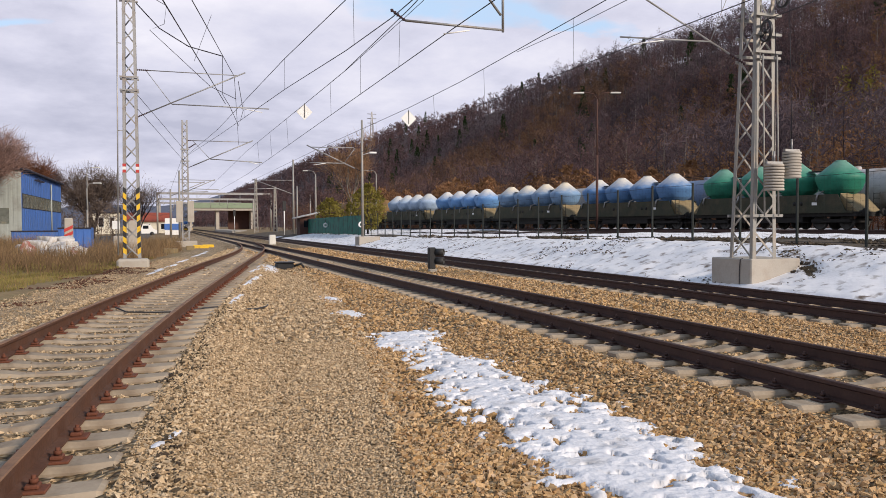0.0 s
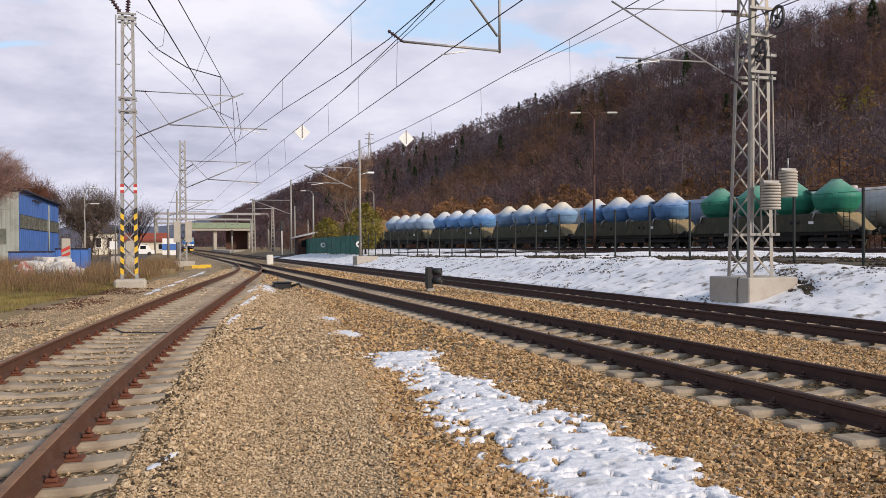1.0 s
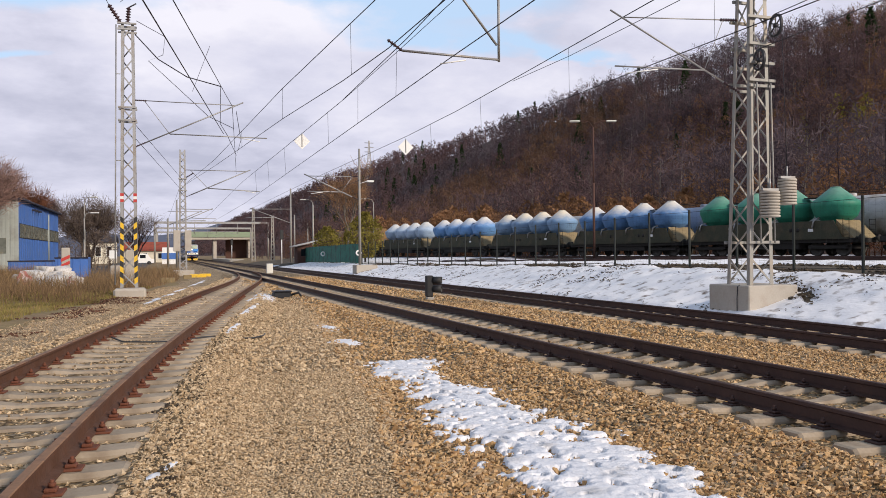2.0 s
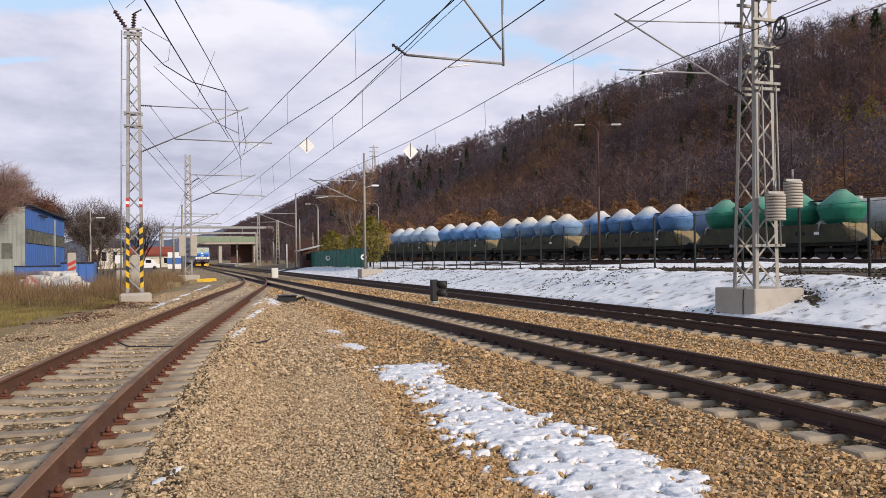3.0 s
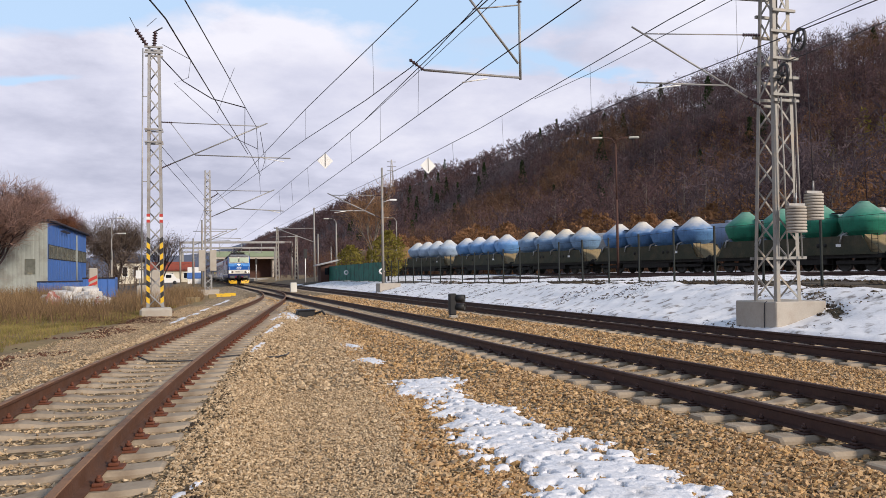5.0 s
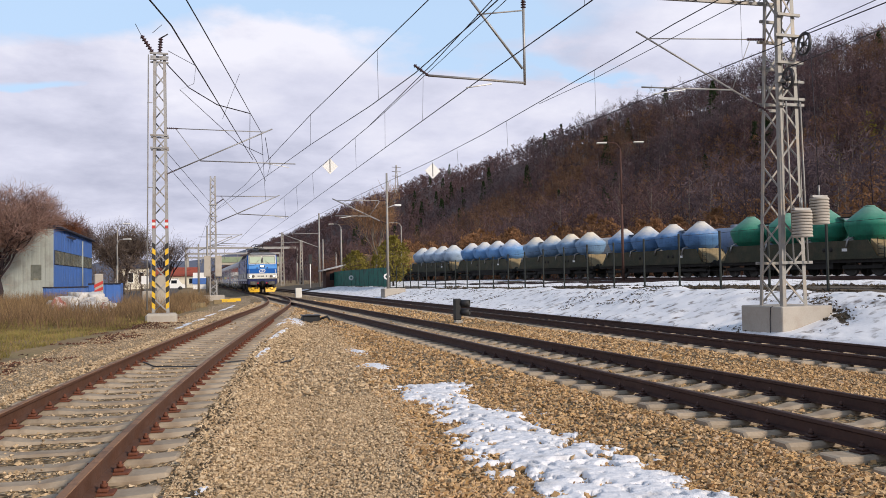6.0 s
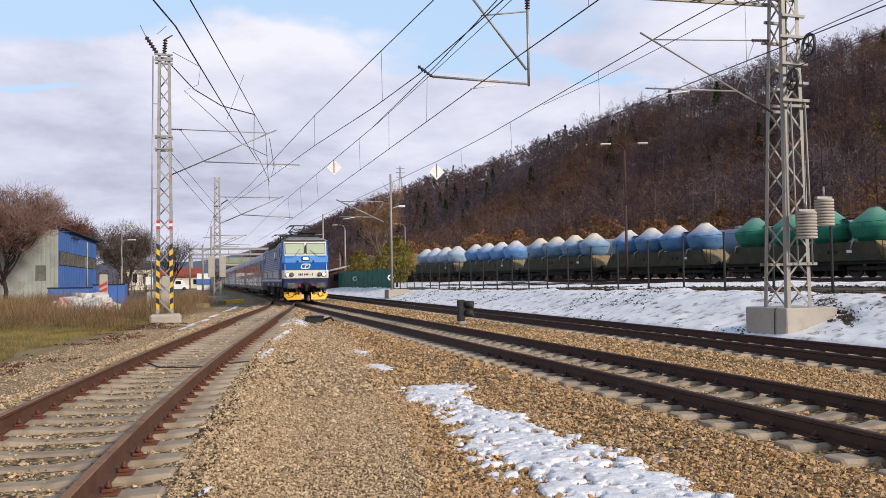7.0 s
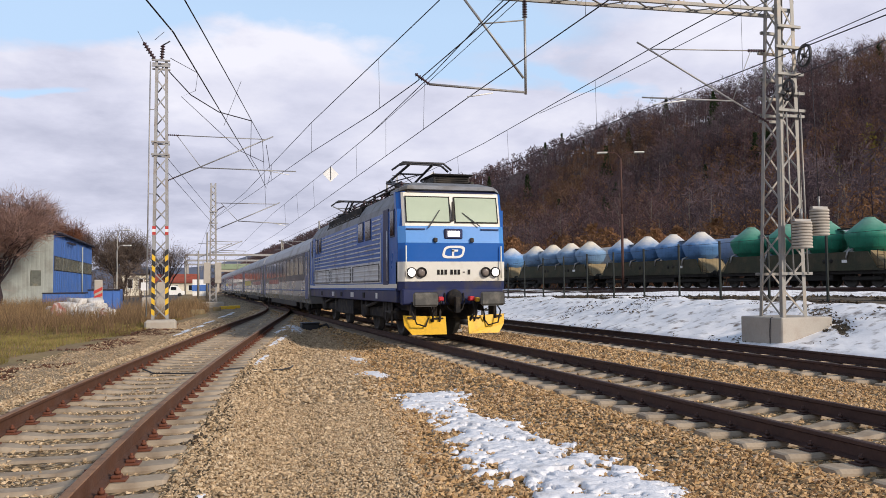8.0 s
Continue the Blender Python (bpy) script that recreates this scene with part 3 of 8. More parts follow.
ico, octa = stone_variants(10, True, 5), stone_variants(8, False, 6)
MAIN_ONLY = lambda x, y: on_ballast(x, y) & (x > path_r(y) - 0.5)
SIDE_ONLY = lambda x, y: on_ballast(x, y) & (x <= path_l(y) + 0.10 + 0.3 * (fbm(x, y, 2.0, 3, 24) - 0.5))
ON_PATH = lambda x, y: (x > path_l(y) - 0.45 + 0.5 * (fbm(x, y, 1.5, 3, 9) - 0.5)) & (x < path_r(y) + 0.3 + 0.6 * (fbm(x, y, 1.5, 3, 8) - 0.5))
lay_stones("ballast_stones", "angular tan ballast stones between the tracks", 120000, 3.2, 6.5, 0.029, M_STONE, MAIN_ONLY, ico)
lay_stones("ballast_stones", "angular tan ballast stones between the tracks", 95000, 6.5, 12.0, 0.037, M_STONE, MAIN_ONLY, octa)
lay_stones("ballast_stones", "angular tan ballast stones between the tracks", 66000, 12.0, 26.0, 0.052, M_STONE, MAIN_ONLY, octa)
lay_stones("ballast_stones", "angular tan ballast stones between the tracks", 36000, 26.0, 58.0, 0.075, M_STONE, MAIN_ONLY, octa)
lay_stones("side_track_stones", "small grey-tan ballast stones of the side track", 115000, 3.2, 14.0, 0.037, M_GRIT, SIDE_ONLY, octa)
lay_stones("side_track_stones", "small grey-tan ballast stones of the side track", 90000, 14.0, 26.0, 0.045, M_GRIT, SIDE_ONLY, octa)
lay_stones("side_track_stones", "small grey-tan ballast stones of the side track", 50000, 26.0, 58.0, 0.07, M_GRIT, SIDE_ONLY, octa)
lay_stones("path_grit", "fine pale grit of the trodden path", 230000, 3.2, 6.5, 0.018, M_GRIT, ON_PATH, octa, 0.36)
lay_stones("path_grit", "fine pale grit of the trodden path", 230000, 6.5, 12.0, 0.025, M_GRIT, ON_PATH, octa, 0.36)
lay_stones("path_grit", "fine pale grit of the trodden path", 130000, 12.0, 32.0, 0.046, M_GRIT, ON_PATH, octa, 0.36)
lay_stones("dark_litter", "dark damp litter along the edge of the path", 110000, 3.2, 24.0, 0.024, M_SOIL,
           lambda x, y: np.abs(x - path_l(y) + 0.18 + 0.35 * (fbm(x, y, 0.7, 3, 9) - 0.5)) < 0.30 * (fbm(x, y, 1.1, 2, 17) - 0.18), octa, 0.95)
lay_stones("shoulder_grit", "fine tan gravel beside the side track", 85000, 12.0, 46.0, 0.034, M_GRIT, lambda x, y: (x < siding(y) - 1.6) & (x > siding(y) - 4.4), octa, 0.3)
lay_stones("dark_litter", "dark red-brown dead leaves along the edge of the grass", 60000, 10.0, 40.0, 0.05, M_LEAF,
           lambda x, y: (x < siding(y) - 3.1) & (x > siding(y) - 6.0) & (fbm(x, y, 0.6, 3, 18) > 0.52 + 0.12 * np.abs(x - siding(y) + 4.3)), octa, 0.3)
lay_stones("bed_grit", "fine gravel between the sleepers of the side track", 110000, 3.6, 16.0, 0.026, M_GRIT,
           lambda x, y: (np.abs(x - siding(y)) < 0.95) & (np.abs(np.abs(x - siding(y)) - GAUGE / 2) > 0.10) & (fbm(x, y, 4.0, 2, 19) > 0.55), octa, 1.1)


def clods(label, n, x0, x1, y0, y1, size, seed, where):
    """Dark soil clods and dead tufts that show through the snow."""
    r = np.random.default_rng(seed)
    x, y = r.uniform(x0, x1, n), r.uniform(y0, y1, n)
    ok = where(x, y)
    x, y = x[ok], y[ok]
    sz = np.clip(r.lognormal(0, 0.4, len(x)), 0.4, 2.2) * size
    z = np.maximum(ground_z(x, y), snow_z(x, y)) + 0.12 * sz
    tagged(scatter("soil_clods", x, y, z, sz, octa, M_SOIL, 0.55), label, "soil", kind="stuff")


clods("dark damp soil clods beside the concrete block", 1500, 15.1, 16.6, 15.6, 18.2, 0.035, 301,
      lambda x, y: (np.abs(x - 15.75 - 0.55 * (y - 16.9)) < 0.32 * (0.5 + fbm(x, y, 2.5, 2, 51))) & ((x > 15.58) | (y < 16.55)))
clods("dark clods and dead tufts along the fence foot", 9000, 17.3, 18.5, 8.0, 62.0, 0.075, 302, lambda x, y: np.abs(x - 17.85) < 0.75 * (fbm(x, y, 0.8, 3, 52) - 0.22))
clods("dark tufts showing through the snow on the bank", 12000, 13.4, 17.6, 8.0, 62.0, 0.050, 303, lambda x, y: fbm(x, y, 1.1, 4, 53) + 0.02 * (x - 15.5) > 0.61 + 0.05 * smooth01(y, 22, 40))
clods("dark trodden soil behind the fence", 9000, 18.3, 21.6, 10.0, 60.0, 0.10, 304, lambda x, y: (np.abs(x - 20.9) < 0.4) | (fbm(x, y, 0.35, 3, 54) > 0.57))


# ---------------------------------------------------------------- tracks
RAIL = [(-0.075, -0.172), (0.075, -0.172), (0.075, -0.160), (0.012, -0.142), (0.010, -0.050), (0.036, -0.036), (0.036, -0.006), (0.028, 0.0),
        (-0.028, 0.0), (-0.036, -0.006), (-0.036, -0.036), (-0.010, -0.050), (-0.012, -0.142), (-0.075, -0.160)]


def rail(parent, pts, mat, label):
    """A rail swept along plan points (x, y, z)."""
    bm = bmesh.new()
    rows = []
    for i, (x, y, z) in enumerate(pts):
        a, b = pts[max(i - 1, 0)], pts[min(i + 1, len(pts) - 1)]
        d = Vector((b[0] - a[0], b[1] - a[1], 0)).normalized()
        s = Vector((d.y, -d.x, 0))
        rows.append([bm.verts.new((x + s.x * u, y + s.y * u, z + v)) for u, v in RAIL])
    n = len(RAIL)
    for p, q in zip(rows, rows[1:]):
        for k in range(n):
            bm.faces.new((p[k], q[k], q[(k + 1) % n], p[(k + 1) % n])).material_index = 1 if k in (6, 7, 8) and isinstance(mat, list) else 0
    bm.faces.new(rows[0])
    bm.faces.new(rows[-1][::-1])
    bmesh.ops.recalc_face_normals(bm, faces=bm.faces)
    return part("rail", bm, mat, parent, label)


def sleeper_mesh():
    """A concrete sleeper: waisted in the middle, with raised rail seats; its rail seats lie at z = 0."""
    bm = bmesh.new()
    secs = [(-1.25, 0.125, 0.0, 0.10), (-1.22, 0.14, 0.012, 0.115), (-0.98, 0.145, 0.0, 0.13), (-0.50, 0.14, 0.0, 0.13), (-0.28, 0.105, -0.03, 0.10),
            (0.28, 0.105, -0.03, 0.10), (0.50, 0.14, 0.0, 0.13), (0.98, 0.145, 0.0, 0.13), (1.22, 0.14, 0.012, 0.115), (1.25, 0.125, 0.0, 0.10)]
    rows = []
    for x, w, t, c in secs:
        rows.append([bm.verts.new(v) for v in ((x, -w, -0.2), (x, w, -0.2), (x, w, t - 0.035), (x, w - 0.03, t), (x, -w + 0.03, t), (x, -w, t - 0.035))])
    for p, q in zip(rows, rows[1:]):
        for k in range(6):
            bm.faces.new((p[k], p[(k + 1) % 6], q[(k + 1) % 6], q[k]))
    bm.faces.new(rows[0][::-1])
    bm.faces.new(rows[-1])
    bmesh.ops.recalc_face_normals(bm, faces=bm.faces)
    return mesh_of(bm, "sleeper", M_SLEEPER)


def clip_mesh(mat):
    """A bolted rail clip: ribbed plate, bent clip, bolt and nut."""
    bm = bmesh.new()
    box(bm, -0.05, 0.075, -0.075, 0.075, 0.0, 0.018, 0.004)
    box(bm, -0.045, 0.035, -0.045, 0.045, 0.018, 0.045, 0.008)
    tube(bm, [(0.0, 0, 0.04), (0.0, 0, 0.095)], 0.014, 6)
    tube(bm, [(0.0, 0, 0.050), (0.0, 0, 0.075)], 0.026, 6)
    return mesh_of(bm, "rail_clip", mat)


SLEEPER, CLIP_R, CLIP_D = sleeper_mesh(), clip_mesh(M_CLIP), clip_mesh(M_RAIL)


def track(label, centre, height, y0, y1, ys_end, clips_to, rail_mat, clip_me, rail_label, step=0.6):
    t = tagged(empty("railway_track"), label, "railway track")
    ys = np.concatenate([np.arange(y0, 60, 1.0), np.arange(60, y1 + 0.1, 5.0)]) if y1 > 60 else np.arange(y0, y1 + 0.1, 1.0)
    for side in (-1, 1):
        pts = []
        for y in ys:
            c, d = float(centre(y)), (float(centre(y + 0.5)) - float(centre(y - 0.5)))
            k = 1 / math.hypot(1, d)
            pts.append((c + side * GAUGE / 2 * k, y - side * GAUGE / 2 * d * k, float(height(y))))
        rail(t, pts, rail_mat, rail_label)
    y = y0 + step / 2
    while y < ys_end:
        c, d = float(centre(y)), float(centre(y + 0.5)) - float(centre(y - 0.5))
        m = pose(c, y, float(height(y)) - 0.178 + random.uniform(-0.006, 0.004), 0, 0, -math.degrees(math.atan(d)) + random.uniform(-0.6, 0.6))
        sl = piece("sleeper", SLEEPER, t, m)
        if y < clips_to:
            for sx in (-GAUGE / 2, GAUGE / 2):
                for o in (-0.115, 0.115):
                    piece("rail_clip", clip_me, sl, pose(sx + o, 0, 0.001, 0, 0, 0 if o > 0 else 180))
        y += step
    return t


track("main line track with dark brown rails on concrete sleepers", lambda y: X1, lambda y: 0.0, -9.0, 420, 110, 15.5, M_RAIL, CLIP_D, "dark brown steel rail")
track("main line track with dark brown rails beside the snowy bank", lambda y: X2, lambda y: 0.0, -9.0, 420, 90, 9, M_RAIL, CLIP_D, "dark brown steel rail")
track("rusty curved side track on pale concrete sleepers", siding, siding_z, -9.0, 72.0, 62, 30, [M_RAIL_RUST, M_RAILHEAD], CLIP_R, "rusty steel rail", 0.6)
# ---------------------------------------------------------------- overhead line: masts, portal, brackets, wires
def lattice(thing, foot, head, panels, leg_w, brace_w, mats=(None, None), lower=None):
    """Four legs between two rectangles of corners (x0, x1, y0, y1, z), laced on each face."""
    m_leg, m_brace = mats[0] or M_GALV, mats[1] or M_GALV
    c0 = [Vector((foot[i], foot[j], foot[4])) for i, j in ((0, 2), (1, 2), (1, 3), (0, 3))]
    c1 = [Vector((head[i], head[j], head[4])) for i, j in ((0, 2), (1, 2), (1, 3), (0, 3))]
    for a, b in zip(c0, c1):
        bm = bmesh.new()
        mid = sum(c0, Vector()) / 4
        for dx, dy in ((1, 0), (0, 1)):                       # an angle section
            s = Vector((leg_w * dx * (1 if mid.x > a.x else -1), leg_w * dy * (1 if mid.y > a.y else -1), 0)) * 0.5
            bar(bm, a + s, b + s, leg_w if dx else 0.012, 0.012 if dx else leg_w, up=(0, 1, 0))
        part("leg", bm, m_leg, thing)
    for k in range(4):
        for i in range(panels):
            f0, f1 = i / panels, (i + 1) / panels
            p, q = c0[k].lerp(c1[k], f0 if i % 2 else f1), c0[(k + 1) % 4].lerp(c1[(k + 1) % 4], f1 if i % 2 else f0)
            bm = bmesh.new()
            bar(bm, p, q, brace_w, 0.014, up=(p - q).cross(Vector((0, 0, 1))))
            part("brace", bm, m_brace, thing)


def footing(thing, x0, x1, y0, y1, z0, z1, bev=0.03):
    bm = bmesh.new()
    box(bm, x0, x1, y0, y1, z0, z1, bev)
    return part("footing", bm, M_CONCRETE, thing, "pale concrete footing")


def insulator(thing, p, q, r=0.045, ribs=7, name="insulator"):
    """A ribbed insulator between two points."""
    p, q = Vector(p), Vector(q)
    L = (q - p).length
    m = Matrix.Translation(p) @ (q - p).to_track_quat("Z", "Y").to_matrix().to_4x4()
    prof = [(0.0, 0.0), (r * 0.5, 0.0)]
    for i in range(ribs):
        z = L * (i + 0.25) / ribs
        prof += [(r * 0.5, z), (r, z + L * 0.15 / ribs), (r, z + L * 0.3 / ribs), (r * 0.5, z + L * 0.5 / ribs)]
    prof += [(r * 0.5, L), (0.0, L)]
    bm = bmesh.new()
    lathe(bm, prof, 8, m)
    return part(name, bm, M_INSUL, thing, "dark ribbed insulator")


def rod(thing, name, p, q, r, mat=None, n=6):
    bm = bmesh.new()
    tube(bm, [p, q], r, n)
    return part(name, bm, mat or M_GALV, thing)


def bracket(thing, root_lo, root_hi, tip, reg_a, reg_b, stay=True, r=0.03):
    """A tubular cantilever: top tie, raking strut, registration arm, steady arm and insulators."""
    lo, hi, tip, ra, rb = (Vector(v) for v in (root_lo, root_hi, tip, reg_a, reg_b))
    d1, d2 = (tip - lo).normalized(), (tip - hi).normalized()
    insulator(thing, lo, lo + d1 * 0.55)
    insulator(thing, hi, hi + d2 * 0.55)
    rod(thing, "strut", lo + d1 * 0.55, tip + d1 * 0.35, r)
    rod(thing, "top_tie", hi + d2 * 0.55, tip, r * 0.7)
    rod(thing, "registration_arm", ra, rb, r * 0.9)
    if stay:
        rod(thing, "stay", hi + d2 * 0.45, ra, r * 0.5)
    d = (rb - ra).normalized()
    rod(thing, "steady_arm", rb - d * 1.25 + Vector((0, 0, -0.03)), rb - d * 0.3 + Vector((0, 0, -0.17)), r * 0.6, M_WHITEP)


# mast beside the side track, with warning stripes
MLX, MLY, MLZ = -1.43, 37.0, -0.10
mast = tagged(empty("lattice_mast"), "grey lattice mast with yellow and black warning stripes", "catenary mast", "catenary masts")
lattice(mast, (MLX - 0.35, MLX + 0.35, MLY - 0.33, MLY + 0.33, 0.05), (MLX - 0.25, MLX + 0.25, MLY - 0.24, MLY + 0.24, 11.35), 16, 0.11, 0.055)
footing(mast, MLX - 0.62, MLX + 0.68, MLY - 0.6, MLY + 0.6, -0.6, 0.03, 0.09)
for sx in (-1, 1):
    bm = bmesh.new()
    for i in range(12):
        z = 0.25 + i * 0.235
        w = 0.35 - 0.10 * z / 11.3
        x, y = MLX + sx * (w - 0.06), MLY - 0.33 + 0.09 * z / 11.3 + 0.06
        # slanting bands
        vs = [bm.verts.new((x + a * 0.068, y + b * 0.068, z + (0.05 if a * sx > 0 else -0.05) + c)) for c in (0, 0.235) for a, b in ((-1, -1), (1, -1), (1, 1), (-1, 1))]
        for q in ((0, 1, 5, 4), (1, 2, 6, 5), (2, 3, 7, 6), (3, 0, 4, 7)):
            bm.faces.new([vs[j] for j in q]).material_index = i % 2
    part("warning_stripe", bm, [M_YELLOW, M_BLACKP], mast, "yellow and black striped sleeve")
    bm = bmesh.new()
    for i, mi in ((0, 0), (1, 1), (2, 0)):
        x, y = MLX + sx * 0.262, MLY - 0.24
        box(bm, x - 0.07, x + 0.07, y - 0.07, y + 0.07, 3.72 + i * 0.13, 3.84 + i * 0.13, 0, mi)
    part("marker_band", bm, [M_REDP, M_WHITEP], mast, "red and white band")
for z in (7.2, 7.75, 11.1, 11.35):
    bm = bmesh.new()
    box(bm, MLX - 0.40, MLX + 0.36, MLY - 0.33, MLY - 0.24, z, z + 0.07)
    part("cross_plate", bm, M_GALV, mast)
    bm = bmesh.new()
    box(bm, MLX - 0.40, MLX + 0.36, MLY + 0.24, MLY + 0.33, z, z + 0.07)
    part("cross_plate", bm, M_GALV, mast)
rod(mast, "switch_rod", (MLX - 0.55, MLY - 0.3, 0.2), (MLX - 0.45, MLY - 0.3, 11.3), 0.028)
for z in (3.0, 5.5, 9.2):
    rod(mast, "rod_guide", (MLX - 0.50, MLY - 0.3, z), (MLX - 0.3, MLY - 0.26, z), 0.02)
insulator(mast, (MLX + 0.0, MLY, 11.45), (MLX + 0.05, MLY, 12.15), 0.11, 6)
insulator(mast, (MLX - 0.3, MLY, 11.5), (MLX - 0.75, MLY, 12.2), 0.11, 6)
rod(mast, "switch_horn", (MLX - 0.75, MLY, 12.2), (MLX - 1.0, MLY, 12.7), 0.015, M_DARKSTEEL)
rod(mast, "switch_horn", (MLX + 0.05, MLY, 12.15), (MLX + 0.35, MLY, 12.35), 0.03, M_DARKSTEEL)
rod(mast, "switch_horn", (MLX - 0.3, MLY, 12.35), (MLX + 0.1, MLY, 12.75), 0.012, M_DARKSTEEL)
bracket(mast, (MLX + 0.2, MLY, 6.10), (MLX + 0.2, MLY, 8.16), (3.1, MLY, 8.15), (0.26, MLY, 6.75), (4.45, MLY, 6.72))

# second mast further along, with two cabinets
M2X, M2Y = 1.52, 72.0
mast = tagged(empty("lattice_mast"), "grey lattice mast carrying two pale cabinets", "catenary mast", "catenary masts")
lattice(mast, (M2X - 0.33, M2X + 0.33, M2Y - 0.33, M2Y + 0.33, 0.0), (M2X - 0.24, M2X + 0.24, M2Y - 0.24, M2Y + 0.24, 10.45), 18, 0.12, 0.07)
footing(mast, M2X - 0.9, M2X + 0.9, M2Y - 0.8, M2Y + 0.8, -0.6, 0.15)
for dx in (-0.52, 0.40):
    bm = bmesh.new()
    box(bm, M2X + dx - 0.27, M2X + dx + 0.27, M2Y - 0.85, M2Y - 0.40, 1.75, 3.55, 0.03)
    part("cabinet", bm, M_CONCRETE, mast, "pale grey equipment cabinet")
for z in (6.9, 7.9):
    bm = bmesh.new()
    box(bm, M2X - 0.36, M2X + 0.36, M2Y - 0.36, M2Y - 0.28, z, z + 0.12)
    part("cross_plate", bm, M_GALV, mast)
bracket(mast, (M2X + 0.2, M2Y, 6.4), (M2X + 0.2, M2Y, 8.75), (6.9, M2Y, 8.75), (3.6, M2Y, 7.2), (8.0, M2Y, 7.0), True, 0.05)
insulator(mast, (M2X + 0.3, M2Y, 8.1), (M2X + 0.9, M2Y, 8.5), 0.07, 6)

# portal over the main tracks: big tapered mast on a concrete block
portal = tagged(empty("portal_mast"), "pale lattice portal mast on a concrete block with tension weights", "catenary mast", "catenary masts")
footing(portal, 13.98, 15.55, 16.58, 18.15, -0.6, 0.53, 0.025)
lattice(portal, (14.2, 14.95, 16.8, 17.67, 0.52), (14.42, 14.88, 16.92, 17.36, 10.2), 13, 0.105, 0.048, (M_GALV_L, M_GALV_L))
for z, e in ((1.6, 0.08), (5.65, 0.05), (6.25, 0.08), (6.75, 0.08), (7.45, 0.12), (8.0, 0.05), (5.8, 0.08)):
    bm = bmesh.new()
    f = (z - 0.5) / 9.7
    x0, x1, y0, y1 = 14.2 + 0.22 * f - e, 14.95 - 0.07 * f + e + 0.08, 16.8 + 0.12 * f, 17.67 - 0.31 * f
    box(bm, x0, x1, y0 - 0.09, y0 - 0.02, z, z + 0.075, 0.006)
    part("cross_plate", bm, M_GALV_L, portal)
    bm = bmesh.new()
    box(bm, x0, x1, y1 + 0.02, y1 + 0.09, z, z + 0.075, 0.006)
    part("cross_plate", bm, M_GALV_L, portal)
bm = bmesh.new()
tube(bm, [(14.02, 16.95, 0.54), (13.97, 16.98, 0.5), (13.96, 17.0, 0.2), (13.96, 17.0, -0.3)], 0.012, 5)
part("earth_cable", bm, M_DARKSTEEL, portal)
BX0, BX1 = 14.9, -6.4
BY = lambda x: 17.30 + (14.12 - x) * 0.095


def beam_point(x, o, z):
    return Vector((x, BY(x) + o, z))


for o in (-0.24, 0.24):
    for z in (8.52, 9.12):
        bm = bmesh.new()
        bar(bm, beam_point(BX0, o, z), beam_point(BX1, o, z), 0.08, 0.08)
        part("chord", bm, M_GALV_L, portal)
nb = 34
for i in range(nb):
    xa, xb = BX0 + (BX1 - BX0) * i / nb, BX0 + (BX1 - BX0) * (i + 1) / nb
    for o in (-0.24, 0.24):
        bm = bmesh.new()
        bar(bm, beam_point(xa, o, 8.52 if i % 2 else 9.12), beam_point(xb, o, 9.12 if i % 2 else 8.52), 0.05, 0.015)
        part("beam_brace", bm, M_GALV_L, portal)
    bm = bmesh.new()
    bar(bm, beam_point(xa, -0.24 if i % 2 else 0.24, 8.52), beam_point(xb, 0.24 if i % 2 else -0.24, 8.52), 0.05, 0.015)
    part("beam_brace", bm, M_GALV_L, portal)
lattice(portal, (-7.0, -6.2, 18.8, 19.6, -0.3), (-6.8, -6.35, 19.0, 19.5, 10.0), 13, 0.125, 0.055, (M_GALV_L, M_GALV_L))
# bracket to the far track, with its insulator block on the mast
bracket(portal, (14.35, 17.3, 5.60), (14.3, 17.3, 7.50), (10.80, 17.3, 7.27), (13.25, 17.3, 6.11), (10.60, 17.3, 6.04), True, 0.022)
# drop post under the portal for the near track
insulator(portal, (7.77, 18.0, 8.0), (7.77, 18.0, 8.45), 0.07, 7)
rod(portal, "drop_post", (7.77, 18.0, 8.1), (7.77, 18.0, 6.10), 0.035, M_GALV)
rod(portal, "stay", (7.72, 18.0, 6.50), (6.05, 18.0, 8.5), 0.03, M_GALV)
rod(portal, "registration_arm", (7.77, 18.0, 6.15), (5.30, 18.0, 6.19), 0.03, M_GALV)
rod(portal, "steady_arm", (6.9, 18.0, 6.08), (6.25, 18.0, 5.95), 0.018, M_WHITEP)
rod(portal, "top_tie", (7.75, 18.0, 7.95), (6.55, 18.0, 7.75), 0.018, M_GALV)
insulator(portal, (5.30, 18.0, 6.19), (4.95, 18.0, 6.42), 0.05, 5)


def spoked_wheel(thing, c, r, yaw):
    bm = bmesh.new()
    m = pose(*c, 0, 90, yaw)
    lathe(bm, [(r - 0.05, -0.03), (r, -0.03), (r - 0.015, 0.0), (r, 0.03), (r - 0.05, 0.03), (r - 0.05, -0.03)], 20, m)
    wheel = part("tension_wheel", bm, M_DARKSTEEL, thing, "dark spoked tension wheel")
    bm = bmesh.new()
    lathe(bm, [(0.0, -0.05), (0.06, -0.05), (0.06, 0.05), (0.0, 0.05)], 10, m)
    part("hub", bm, M_DARKSTEEL, wheel)
    for k in range(6):
        a = 2 * math.pi * k / 6
        p, q = m @ Vector((0.05 * math.cos(a), 0.05 * math.sin(a), 0)), m @ Vector(((r - 0.03) * math.cos(a), (r - 0.03) * math.sin(a), 0))
        bm = bmesh.new()
        bar(bm, p, q, 0.03, 0.02)
        part("spoke", bm, M_DARKSTEEL, wheel)
    return wheel


